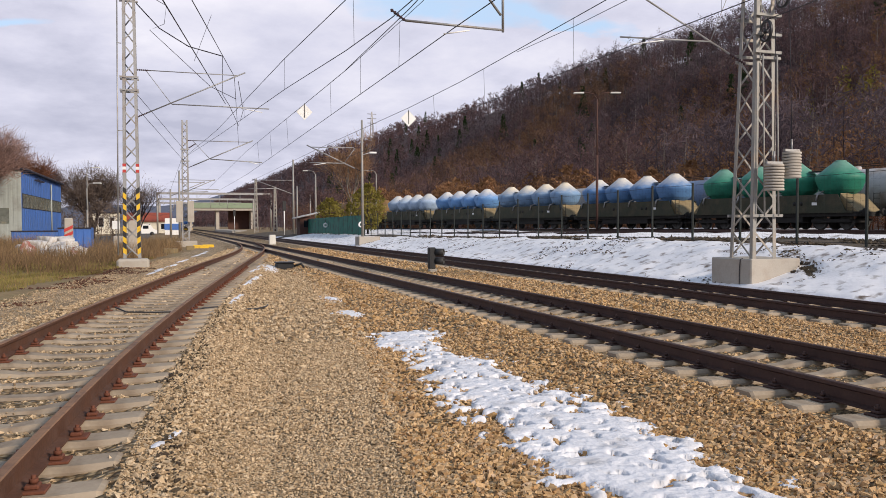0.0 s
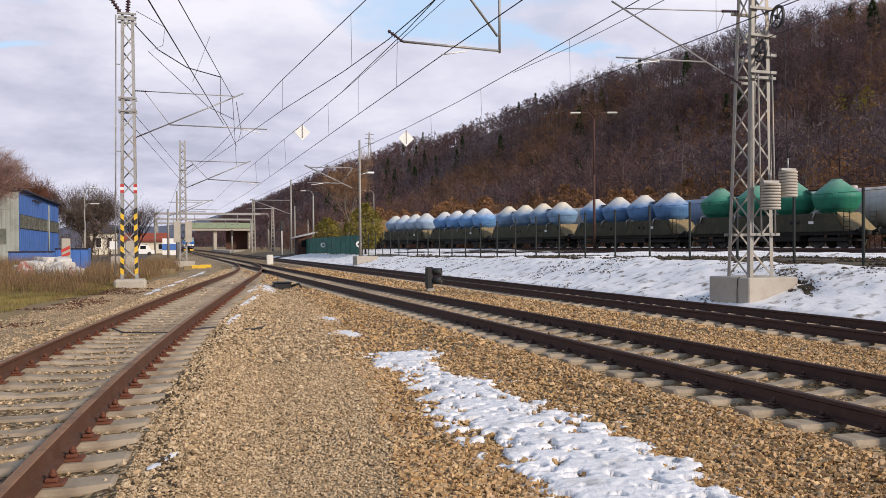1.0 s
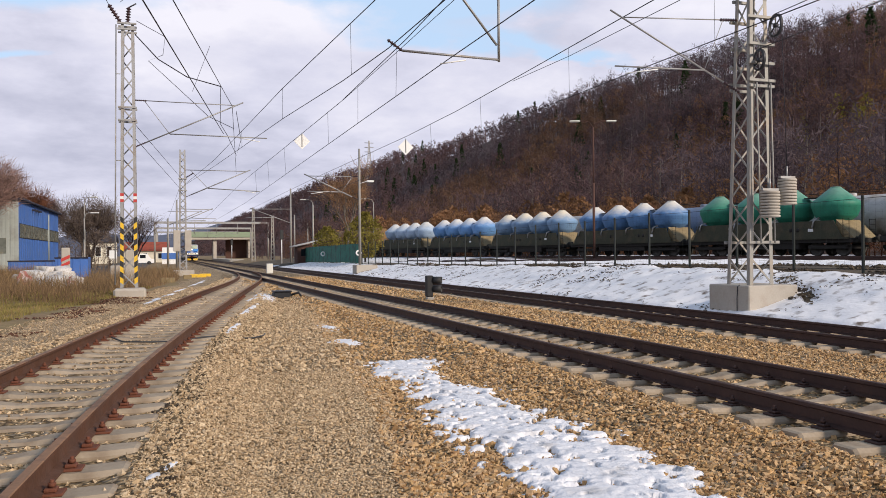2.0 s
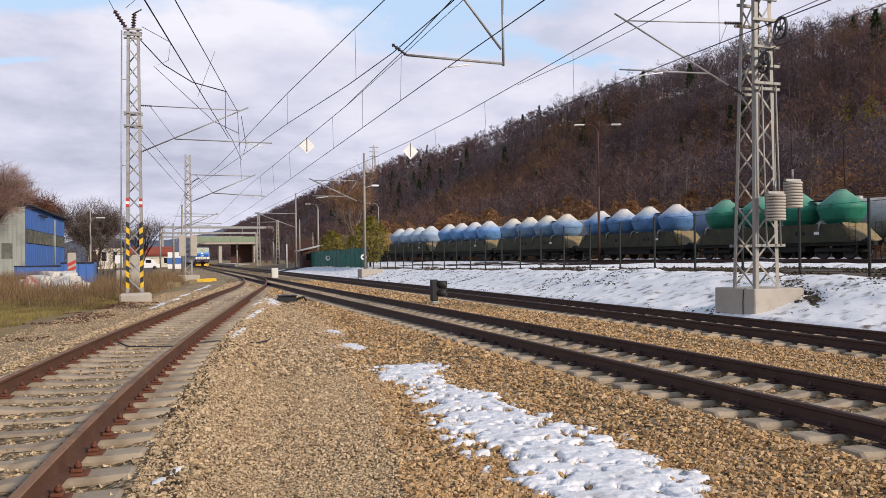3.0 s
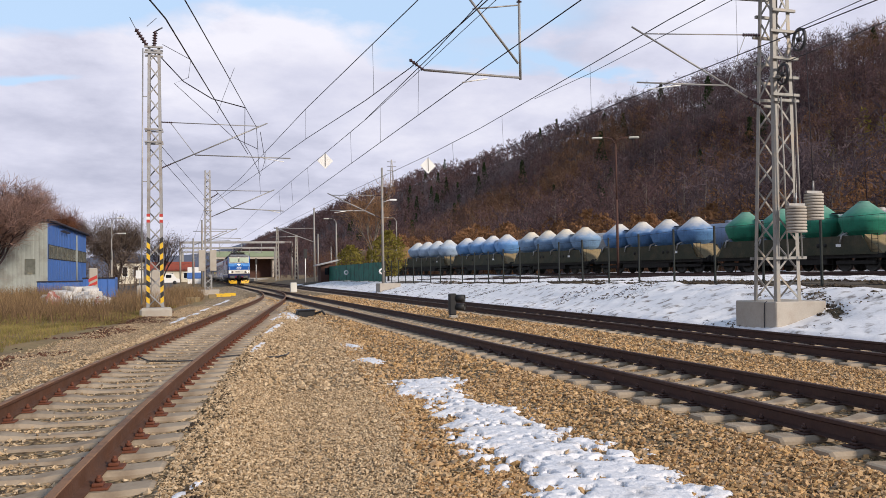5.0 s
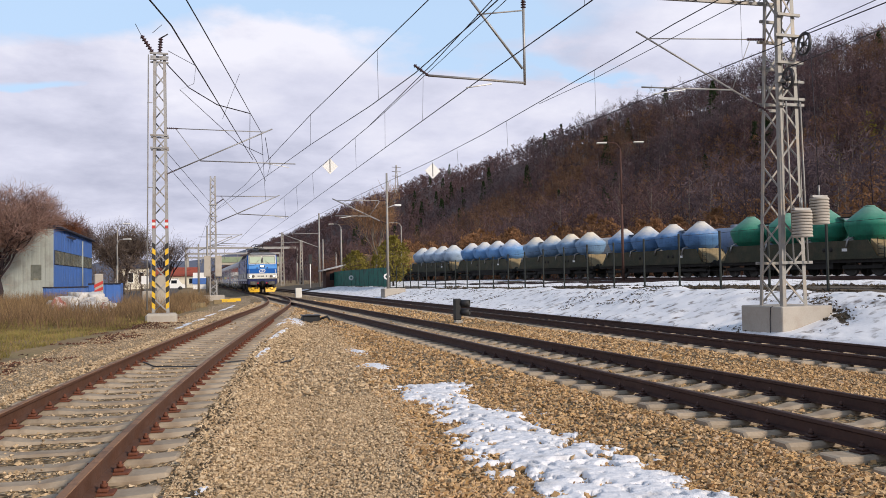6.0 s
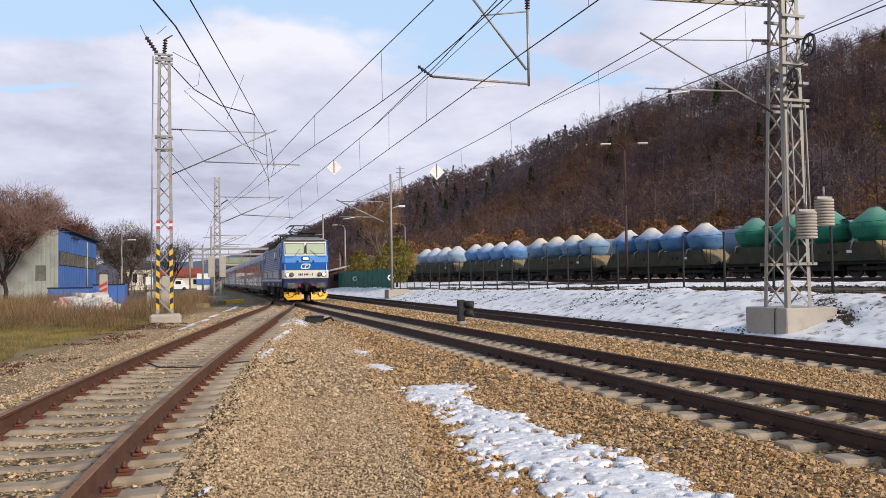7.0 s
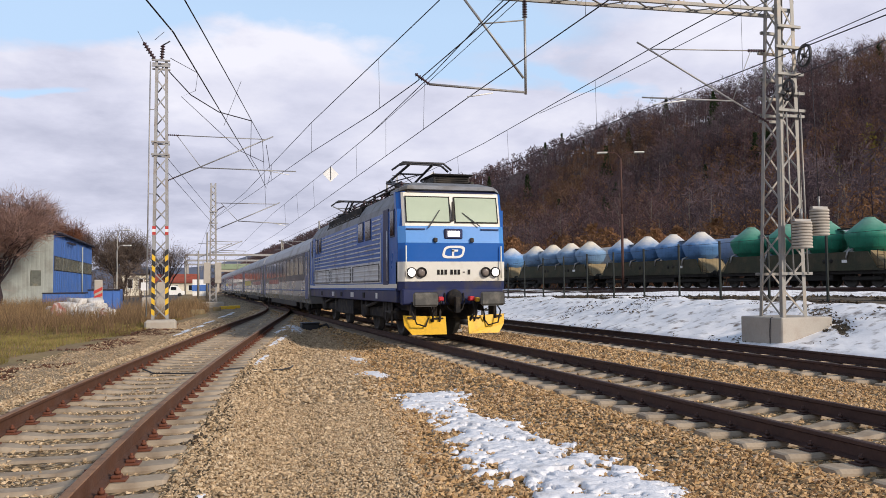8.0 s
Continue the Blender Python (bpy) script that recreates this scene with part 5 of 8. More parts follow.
def locomotive():
    t = tagged(empty("locomotive"), "blue and cream electric locomotive with yellow snowplough running on rails", "locomotive")
    W = 1.47
    # body shell with shoulders and roof
    side = [(-W, 1.30), (W, 1.30), (W, 3.42), (1.40, 3.62), (1.16, 3.98), (0.9, 4.06), (-0.9, 4.06), (-1.16, 3.98), (-1.40, 3.62), (-W, 3.42)]
    bm = bmesh.new()
    extrude_y(bm, side[2:], 0.62, 16.1)
    part("roof", bm, P_ROOF, t, "grey roof")
    bm = bmesh.new()
    extrude_y(bm, [(-W, 1.30), (W, 1.30), (W, 3.42), (-W, 3.42)], 0.20, 16.5)
    part("body", bm, P_BLUE, t)
    # ribbed sides: silver below, blue above; upper ribs coloured silver as painted sky highlights
    for sx in (-1, 1):
        sidep = plain_box("side_panel", t, P_GREY, sx * W - 0.012, sx * W + 0.012, 2.05, 15.4, 1.50, 2.12, 0.0, "silver lower side panel")
        for i in range(4):
            plain_box("rib", sidep, P_GREY, sx * (W + 0.012) - 0.014, sx * (W + 0.012) + 0.014, 2.1, 15.3, 1.58 + i * 0.135, 1.63 + i * 0.135, 0.008)
        for i in range(9):
            a = 2.2 + i * 0.135
            for y0, y1 in (((2.1, 15.3),) if a < 2.72 else ((2.1, 3.2), (5.6, 13.0), (15.0, 15.3))):
                plain_box("rib", sidep, P_GREY, sx * (W + 0.004) - 0.014, sx * (W + 0.004) + 0.014, y0, y1, a, a + 0.045, 0.008)
        for y0, y1 in ((3.45, 4.15), (4.55, 5.25), (13.2, 13.75), (14.1, 14.65)):
            fr = plain_box("window_frame", t, P_NAVY, sx * W - 0.02, sx * W + 0.02, y0 - 0.05, y1 + 0.05, 2.80, 3.42, 0.01)
            plain_box("pane", fr, P_DARKGLASS, sx * (W + 0.014) - 0.012, sx * (W + 0.014) + 0.012, y0, y1, 2.85, 3.37)
        # cab side: window and door with handrails
        for y0, y1, d in ((0.50, 0.88, 1), (15.6, 15.95, 1)):
            fr = plain_box("window_frame", t, P_NAVY, sx * W - 0.015, sx * W + 0.02, y0 - 0.04, y1 + 0.04, 2.70, 3.44, 0.01)
            plain_box("pane", fr, P_DARKGLASS, sx * (W + 0.014) - 0.012, sx * (W + 0.014) + 0.012, y0, y1, 2.75, 3.40)
        for y0 in (1.15, 14.9):
            d = plain_box("door", t, P_NAVY if y0 < 5 else P_BLUE, sx * W - 0.014, sx * W + 0.010, y0, y0 + 0.62, 1.45, 3.50, 0.0, "dark blue cab door")
            for h in (y0 - 0.06, y0 + 0.70):
                rod(d, "handrail", (sx * (W + 0.06), h, 1.55), (sx * (W + 0.06), h, 2.9), 0.018, P_GREY)
        for y0, y1 in ((2.25, 6.2), (6.6, 10.6), (11.0, 15.2)):
            for a, b, z0, z1 in ((y0, y1, 1.54, 1.565), (y0, y1, 2.03, 2.055), (y0, y0 + 0.04, 1.54, 2.055), (y1 - 0.04, y1, 1.54, 2.055)):
                plain_box("louvre_frame", sidep, P_DIRTY, sx * (W + 0.022) - 0.012, sx * (W + 0.022) + 0.012, a, b, z0, z1)
        for y0, w, mt in ((2.6, 0.22, M_WHITEP), (4.4, 0.3, P_BLACK), (6.2, 0.5, P_GREY), (8.3, 0.35, P_BLACK), (10.0, 0.5, P_GREY), (12.9, 0.3, P_BLACK)):
            plain_box("underframe_plate", t, mt, sx * 1.46 - 0.012, sx * 1.46 + 0.012, y0, y0 + w, 1.06, 1.22)
        plain_box("side_trim", t, P_CREAM, sx * W - 0.012, sx * W + 0.012, 0.25, 16.4, 1.36, 1.47, 0.0, "cream side trim")
        plain_box("underframe", t, P_NAVY, sx * 1.40 - 0.06, sx * 1.40 + 0.06, 0.35, 16.3, 0.98, 1.30, 0.02, "navy underframe")
        plain_box("equipment_box", t, P_BLACK, sx * 1.05 - 0.3, sx * 1.05 + 0.3, 6.9, 9.9, 0.45, 1.0, 0.04)
        bm = bmesh.new()
        for z in (0.35, 0.70):
            box(bm, sx * 1.36 - 0.08, sx * 1.36 + 0.08, 1.1, 1.75, z, z + 0.04)
        box(bm, sx * 1.40 - 0.02, sx * 1.40 + 0.02, 1.1, 1.14, 0.35, 1.0)
        box(bm, sx * 1.40 - 0.02, sx * 1.40 + 0.02, 1.71, 1.75, 0.35, 1.0)
        part("step", bm, P_DIRTY, t)
    # front: stacked panels that lean back above the waist
    band("lower_panel", t, P_CREAM, W, 1.53, 2.04, 0.02, 0.0, 0.2, 0.14, "cream lower front panel")
    band("sill", t, P_NAVY, W, 1.30, 1.53, 0.05, 0.03, 0.2, 0.14, "navy front sill")
    band("front_panel", t, P_BLUE, W - 0.005, 2.04, 2.53, 0.0, 0.0, 0.2, 0.15, "deep blue front panel")
    band("upper_panel", t, P_LIGHTBLUE, W - 0.01, 2.53, 2.97, 0.0, 0.05, 0.2, 0.16, "light blue front panel")
    band("cab_pillar", t, P_BLUE, W - 0.01, 2.97, 3.88, 0.075, 0.25, 0.2, 0.16, "deep blue corner pillar")
    band("window_surround", t, P_CREAM, W - 0.12, 2.97, 3.86, 0.05, 0.22, 0.05, 0.05, "cream windscreen surround")
    band("brow", t, P_NAVY, W - 0.10, 3.86, 3.94, 0.20, 0.24, 0.35, 0.16, "dark brow over the windscreen")
    bm = bmesh.new()
    rows = []
    for z, y, x in ((3.94, 0.14, 1.40), (4.04, 0.18, 1.36), (4.17, 0.60, 1.10)):
        rows.append([bm.verts.new(v) for v in ((-x, y + 0.15, z - 0.05), (-x + 0.18, y, z), (x - 0.18, y, z), (x, y + 0.15, z - 0.05), (x, 1.3, z - 0.05), (-x, 1.3, z - 0.05))])
    for a, b in zip(rows, rows[1:]):
        for k in range(6):
            bm.faces.new((a[k], a[(k + 1) % 6], b[(k + 1) % 6], b[k]))
    bm.faces.new(rows[0][::-1])
    bm.faces.new(rows[-1])
    bmesh.ops.recalc_face_normals(bm, faces=bm.faces)
    part("cab_roof", bm, P_ROOF, t, "grey cab roof edge")
    tilt = math.degrees(math.atan(0.17 / 0.89))
    for sx in (-1, 1):
        g = plain_box("windscreen", t, P_GLASS, -0.59, 0.59, -0.012, 0.012, -0.355, 0.355, 0.01, "pale greenish windscreen")
        g.matrix_basis = pose(sx * 0.665, 0.118, 3.41, -tilt, 0, 0)
        w = plain_box("wiper", t, M_BLACKP, -0.012, 0.012, -0.03, -0.015, -0.30, 0.30)
        w.matrix_basis = pose(-0.52 if sx < 0 else 0.50, 0.055, 3.15, -tilt, 35 if sx < 0 else -52, 0)
        plain_box("wiper_mount", t, P_DIRTY, sx * 0.50 - 0.05, sx * 0.50 + 0.05, -0.07, 0.04, 2.54, 2.66, 0.02)
        plain_box("grille", t, P_NAVY, sx * 1.02 - 0.25, sx * 1.02 + 0.25, 0.005, 0.04, 2.87, 2.90)
        for x, mat, lab in ((1.15, P_LAMP, "lit white headlamp"), (0.88, P_LENS, "dark tail lamp")):
            bm = bmesh.new()
            m = pose(sx * x, 0.0, 1.76, 90, 0, 0)
            lathe(bm, [(0.105, 0.0), (0.135, 0.0), (0.135, 0.05), (0.105, 0.05), (0.105, 0.0)], 20, m)
            hl = part("lamp_ring", bm, P_BLACK, t)
            bm = bmesh.new()
            lathe(bm, [(0.0, 0.045), (0.06, 0.04), (0.107, 0.022), (0.107, 0.0), (0.0, 0.0)], 20, m)
            part("headlamp", bm, mat, hl, lab)
        rod(t, "handrail", (sx * 1.30, -0.07, 1.60), (sx * 1.30, -0.07, 2.45), 0.018, P_CREAM)
        # buffers, hoses, plough
        bm = bmesh.new()
        tube(bm, [(sx * 0.875, 0.1, 1.06), (sx * 0.875, -0.42, 1.06)], 0.12, 12)
        bf = part("buffer", bm, P_DIRTY, t, "worn grey buffer")
        plain_box("buffer_head", bf, P_BUFFER, sx * 0.9 - 0.33, sx * 0.9 + 0.33, -0.50, -0.42, 0.89, 1.25, 0.05)
        bm = bmesh.new()
        x = sx * 0.42
        tube(bm, [(x, -0.02, 1.05), (x + 0.02 * sx, -0.22, 0.98), (x + 0.04 * sx, -0.27, 0.75), (x - 0.05, -0.22, 0.52), (x - 0.02, -0.1, 0.45)], 0.03, 6)
        part("brake_hose", bm, P_BLACK, t)
        for q, off in ((0.16, -0.10), (0.28, 0.06)):
            bm = bmesh.new()
            hx = sx * (0.42 + q)
            tube(bm, [(hx, 0.0, 1.0), (hx, -0.20, 0.96), (hx + off * 0.5, -0.26, 0.70), (hx + off, -0.22, 0.50), (hx + off, -0.08, 0.58)], 0.024, 6)
            part("brake_hose", bm, P_BLACK, t)
        plain_box("hose_tap", t, M_YELLOW if sx > 0 else P_RED, x + sx * 0.12, x + sx * 0.12 + 0.11, -0.20, -0.05, 0.99, 1.10, 0.02, "yellow hose tap" if sx > 0 else "red hose tap")
        bm = bmesh.new()
        tube(bm, [(sx * 0.25, 0.0, 1.22), (sx * 0.27, -0.05, 1.0), (sx * 0.18, -0.12, 0.80), (sx * 0.05, -0.16, 0.72)], 0.02, 6)
        part("cable", bm, P_BLACK, t)
        for px, pz, w in ((0.50, 0.55, 0.14), (1.18, 0.58, 0.10)):
            plain_box("plough_slot", t, P_BLACK, sx * px - w, sx * px + w, -0.205 if px < 1 else -0.11, -0.10 if px < 1 else -0.04, pz, pz + 0.045)
        plain_box("hose_tap", t, P_RED, x - 0.07, x + 0.07, -0.24, -0.05, 1.02, 1.13, 0.02, "red brake hose tap")
        bm = bmesh.new()
        tube(bm, [(sx * 1.15, -0.02, 0.95), (sx * 1.2, -0.25, 0.75), (sx * 1.1, -0.3, 0.45), (sx * 0.85, -0.25, 0.38), (sx * 0.72, -0.1, 0.62)], 0.022, 6)
        part("cable", bm, P_BLACK, t)
        bm = bmesh.new()
        x0, x1 = (0.30, 1.38)
        pts = [(x0, -0.20, 0.62), (x1, -0.02, 0.66), (x1 - 0.02, -0.06, 0.40), (x1 - 0.20, -0.16, 0.17), (x0, -0.30, 0.17)]
        a = [bm.verts.new((sx * px, py, pz)) for px, py, pz in pts]
        b = [bm.verts.new((sx * px, py + 0.04, pz)) for px, py, pz in pts]
        bm.faces.new(a)
        bm.faces.new(b[::-1])
        for i in range(5):
            bm.faces.new((a[i], a[(i + 1) % 5], b[(i + 1) % 5], b[i]))
        bmesh.ops.recalc_face_normals(bm, faces=bm.faces)
        pl = part("snowplough", bm, P_PLOW, t, "bright yellow snowplough blade")
        for x in (0.55, 1.1):
            plain_box("bracket", pl, P_BLACK, sx * x - 0.04, sx * x + 0.04, -0.1, 0.3, 0.55, 1.0)
    plain_box("buffer_beam", t, P_NAVY, -1.38, 1.38, 0.02, 0.30, 0.92, 1.34, 0.03, "navy buffer beam")
    bm = bmesh.new()
    lathe(bm, [(0, 0.0), (0.20, 0.0), (0.22, 0.06), (0.16, 0.10), (0.10, 0.22), (0, 0.25)], 14, pose(0, 0.02, 1.10, 90, 0, 0))
    box(bm, -0.06, 0.06, -0.34, -0.2, 0.72, 1.12)
    part("coupling", bm, P_BLACK, t)
    plain_box("headlight_box", t, P_NAVY, -0.25, 0.25, -0.03, 0.06, 2.63, 2.90, 0.03)
    for x in (-0.085, 0.085):
        plain_box("headlamp", t, P_LAMP, x - 0.08, x + 0.08, -0.045, -0.02, 2.69, 2.84, 0.01, "lit upper headlamp")
    for sx in (-1, 1):
        for (x0, x1, z0, z1) in ((0.06, 0.085, 3.07, 3.75), (1.245, 1.27, 3.07, 3.75), (0.06, 1.27, 3.055, 3.08), (0.06, 1.27, 3.74, 3.765)):
            a, b = sorted((sx * x0, sx * x1))
            seal = plain_box("window_seal", t, P_BLACK, a, b, -0.008, 0.012, z0 - 3.41, z1 - 3.41)
            seal.matrix_basis = pose(0, 0.104, 3.41, -tilt, 0, 0)
    plain_box("window_post", t, P_DIRTY, -0.025, 0.025, 0.02, 0.08, 3.10, 3.62, 0.008)
    # emblem: a plain white rounded, leaning ring with two short bars
    bm = bmesh.new()
    ring = []
    for grow in (0.0, 0.062):
        loop = []
        for k in range(28):
            a = 2 * math.pi * k / 28
            c, d = math.cos(a), math.sin(a)
            x = (0.235 + grow) * math.copysign(abs(c) ** 0.55, c)
            z = (0.105 + grow) * math.copysign(abs(d) ** 0.55, d)
            loop.append((x + 0.28 * z, z + 2.29))
        ring.append(loop)
    for y in (-0.014, 0.0):
        for (x0, z0), (x1, z1), (x2, z2), (x3, z3) in zip(ring[0], ring[0][1:] + ring[0][:1], ring[1][1:] + ring[1][:1], ring[1]):
            bm.faces.new([bm.verts.new((x, y, z)) for x, z in ((x0, z0), (x1, z1), (x2, z2), (x3, z3))])
    for loop in ring:
        for (x0, z0), (x1, z1) in zip(loop, loop[1:] + loop[:1]):
            bm.faces.new([bm.verts.new(v) for v in ((x0, -0.014, z0), (x1, -0.014, z1), (x1, 0.0, z1), (x0, 0.0, z0))])
    bmesh.ops.remove_doubles(bm, verts=bm.verts, dist=0.0005)
    bmesh.ops.recalc_face_normals(bm, faces=bm.faces)
    part("emblem", bm, M_WHITEP, t, "white rounded emblem")
    for x0, x1, z0, z1 in ((-0.05, 0.01, 2.19, 2.34), (-0.05, 0.12, 2.30, 2.355)):
        plain_box("emblem_bar", t, M_WHITEP, x0, x1, -0.014, 0.0, z0, z1)
    # running number as plain bars
    for x in (-0.42, -0.32, -0.22, -0.06, 0.04, 0.14, 0.42):
        plain_box("number_bar", t, P_BLACK, x - 0.034, x + 0.034, 0.0, 0.010 - 0.004, 1.70, 1.83)
    plain_box("number_bar", t, P_BLACK, 0.25, 0.31, 0.0, 0.006, 1.755, 1.775)
    # roof gear
    plain_box("roof_box", t, P_DIRTY, -0.25, 0.80, 0.95, 2.0, 4.05, 4.42, 0.03, "dark roof ventilator")
    plain_box("roof_box_lid", t, P_BLACK, -0.30, 0.85, 0.85, 2.1, 4.42, 4.47, 0.02)
    for i in range(5):
        plain_box("vent_slat", t, P_BLACK, -0.18, 0.74, 0.925, 0.95, 4.12 + i * 0.055, 4.145 + i * 0.055)
    for sx in (-1, 1):
        gr = plain_box("roof_grille", t, P_BLACK, sx * 1.20 - 0.1, sx * 1.20 + 0.1, 5.6, 12.2, 3.72, 4.00, 0.02, "black roof louvres")
        for i in range(5):
            rod(gr, "louvre", (sx * (1.36 - 0.055 * i), 5.6, 3.70 + 0.085 * i), (sx * (1.36 - 0.055 * i), 12.2, 3.70 + 0.085 * i), 0.02, P_DIRTY)
        for i in range(8):
            rod(gr, "louvre_post", (sx * 1.37, 5.65 + 0.93 * i, 3.66), (sx * 1.13, 5.65 + 0.93 * i, 4.08), 0.022, P_BLACK)
        rod(t, "roof_rail", (sx * 1.0, 2.2, 4.20), (sx * 1.0, 14.6, 4.20), 0.02, P_DIRTY)
    for i in range(9):
        y = 5.6 + i * 0.62
        plain_box("roof_gear", t, P_BLACK, -0.6, 0.6, y, y + 0.38, 4.05, 4.22 + 0.08 * (i % 3), 0.02)
    for y in (5.2, 7.0, 8.8, 10.6):
        insulator(t, (-0.3, y, 4.05), (-0.3, y, 4.55), 0.08, 5)
    rod(t, "busbar", (-0.3, 5.2, 4.57), (-0.3, 10.6, 4.57), 0.025, M_DARKSTEEL)
    for sx in (-0.75, 0.55):
        for y in (2.5, 4.4, 6.1, 7.9, 9.7, 11.4):
            insulator(t, (sx, y, 4.05), (sx, y, 4.42), 0.07, 4)
        rod(t, "busbar", (sx, 2.5, 4.44), (sx, 11.4, 4.44), 0.022, M_DARKSTEEL)
    plain_box("horn", t, P_DIRTY, 0.75, 0.85, 0.75, 1.1, 4.10, 4.26, 0.02)
    pantograph(t, 4.3, False)
    pantograph(t, 12.8, True)
    bogie(t, 4.1, 3.2, 0.625)
    bogie(t, 12.4, 3.2, 0.625)
    plain_box("underbody", t, P_BLACK, -1.0, 1.0, 0.5, 16.2, 0.75, 1.30, 0.0)
    return t


def coach(first):
    t = tagged(empty("passenger_coach"), "silver passenger coach with dark window band coupled behind the locomotive", "railway coach", "coaches of the train")
    L, W = 26.0, 1.41
    out = [(-W, 0.95), (-W + 0.10, 0.62), (W - 0.10, 0.62), (W, 0.95), (W, 3.10), (1.30, 3.45), (1.0, 3.78), (0.5, 3.98), (0, 4.03), (-0.5, 3.98), (-1.0, 3.78), (-1.30, 3.45), (-W, 3.10)]
    bm = bmesh.new()
    extrude_y(bm, [out[i] for i in (0, 1, 2, 3, 4, 12)], 0.35, L - 0.35)
    part("body", bm, P_COACH, t)
    bm = bmesh.new()
    extrude_y(bm, out[4:], 0.35, L - 0.35)
    part("roof", bm, P_COACHROOF, t, "pale grey roof")
    for sx in (-1, 1):
        b = plain_box("window_band", t, P_BAND, sx * W - 0.006, sx * W + 0.006, 2.0, L - 2.0, 1.72, 3.04, 0.0, "dark grey window band")
        n = 11
        for i in range(n):
            y = 2.6 + i * (L - 5.2) / n
            plain_box("window", b, P_DARKGLASS, sx * (W + 0.006) - 0.006, sx * (W + 0.006) + 0.006, y, y + 1.42, 2.02, 2.92)
        for y in (0.75, L - 1.75):
            d = plain_box("door", t, P_COACHBLUE, sx * W - 0.01, sx * W + 0.012, y, y + 1.0, 0.85, 3.05, 0.0, "dark blue coach door")
            plain_box("window", d, P_DARKGLASS, sx * (W + 0.010) - 0.006, sx * (W + 0.010) + 0.006, y + 0.22, y + 0.78, 1.95, 2.85)
        # thin coloured strips stand in for reflections along the window band
        if first:
            plain_box("side_panel", t, P_REFLECT_R, sx * W - 0.010, sx * W + 0.010, 14.5, 21.0, 1.60, 1.88, 0.0, "red strip painted as a reflection on the coach side")
        else:
            plain_box("side_panel", t, P_REFLECT_Y, sx * W - 0.010, sx * W + 0.010, 14.0, 23.0, 1.55, 1.98, 0.0, "yellow strip painted as a reflection on the coach side")
            plain_box("side_panel", t, P_REFLECT_R, sx * W - 0.010, sx * W + 0.010, 2.6, 11.0, 1.60, 1.88, 0.0, "red strip painted as a reflection on the coach side")
    for sx in (-1, 1):
        plain_box("cant_rail", t, P_COACHROOF, sx * (W - 0.01) - 0.02, sx * (W - 0.01) + 0.02, 0.36, L - 0.36, 3.06, 3.14, 0.0, "pale cant rail")
        plain_box("waist_line", t, P_COACHBLUE, sx * W - 0.010, sx * W + 0.010, 2.0, L - 2.0, 1.20, 1.26)
        plain_box("skirt", t, P_DIRTY, sx * 1.30 - 0.02, sx * 1.30 + 0.02, 6.0, L - 6.0, 0.38, 0.66, 0.0, "grey skirt")
    for y in (0.0, L - 0.35):
        plain_box("gangway", t, P_BLACK, -0.55, 0.55, y, y + 0.35, 1.1, 3.3, 0.05)
    bogie(t, 3.6, 2.5, 0.46)
    bogie(t, L - 3.6, 2.5, 0.46)
    plain_box("equipment_box", t, P_BLACK, -1.1, 1.1, 7.0, 18.5, 0.35, 0.70, 0.04)
    return t


LOCO = locomotive()
COACHES = [coach(True), coach(False)]
for _ in range(3):
    COACHES.append(copy_thing(COACHES[1 if _ % 2 else 0], pose(0, 0, 0)))
COACH_AT = [16.9 + 26.4 * i for i in range(5)]
# ---------------------------------------------------------------- goods yard: wagons, fence, lamps
U_YARD = Vector((-0.148, 0.989, 0)).normalized()
YAW_YARD = math.degrees(math.atan2(-U_YARD.x, U_YARD.y))
YARD_Z = 1.05
W_OLIVE = material("olive_wagon_paint", (0.042, 0.044, 0.026), 0.8, 0, 0.3, 9, 0.8, 0.05, (0.065, 0.055, 0.032), 0.5)
W_TAN = material("tan_end_plate", (0.25, 0.19, 0.10), 0.8, 0, 0.2, 9, 0.8, 0.05, (0.22, 0.16, 0.08), 0.4)
W_FRAME = material("wagon_underframe", (0.020, 0.018, 0.016), 0.85, 0, 0.3, 9, 1, 0.1)
W_OCHRE = material("ochre_tank", (0.21, 0.12, 0.04), 0.7, 0, 0.2, 5, 0.6, 0.05, (0.14, 0.08, 0.03), 0.4)
W_PALE = material("pale_tank", (0.42, 0.41, 0.40), 0.6, 0, 0.15, 5, 0.6, 0.05, (0.3, 0.26, 0.22), 0.4)
W_RUST = material("rust_brown", (0.085, 0.042, 0.032), 0.9, 0, 0.3, 9, 0.8, 0.1)


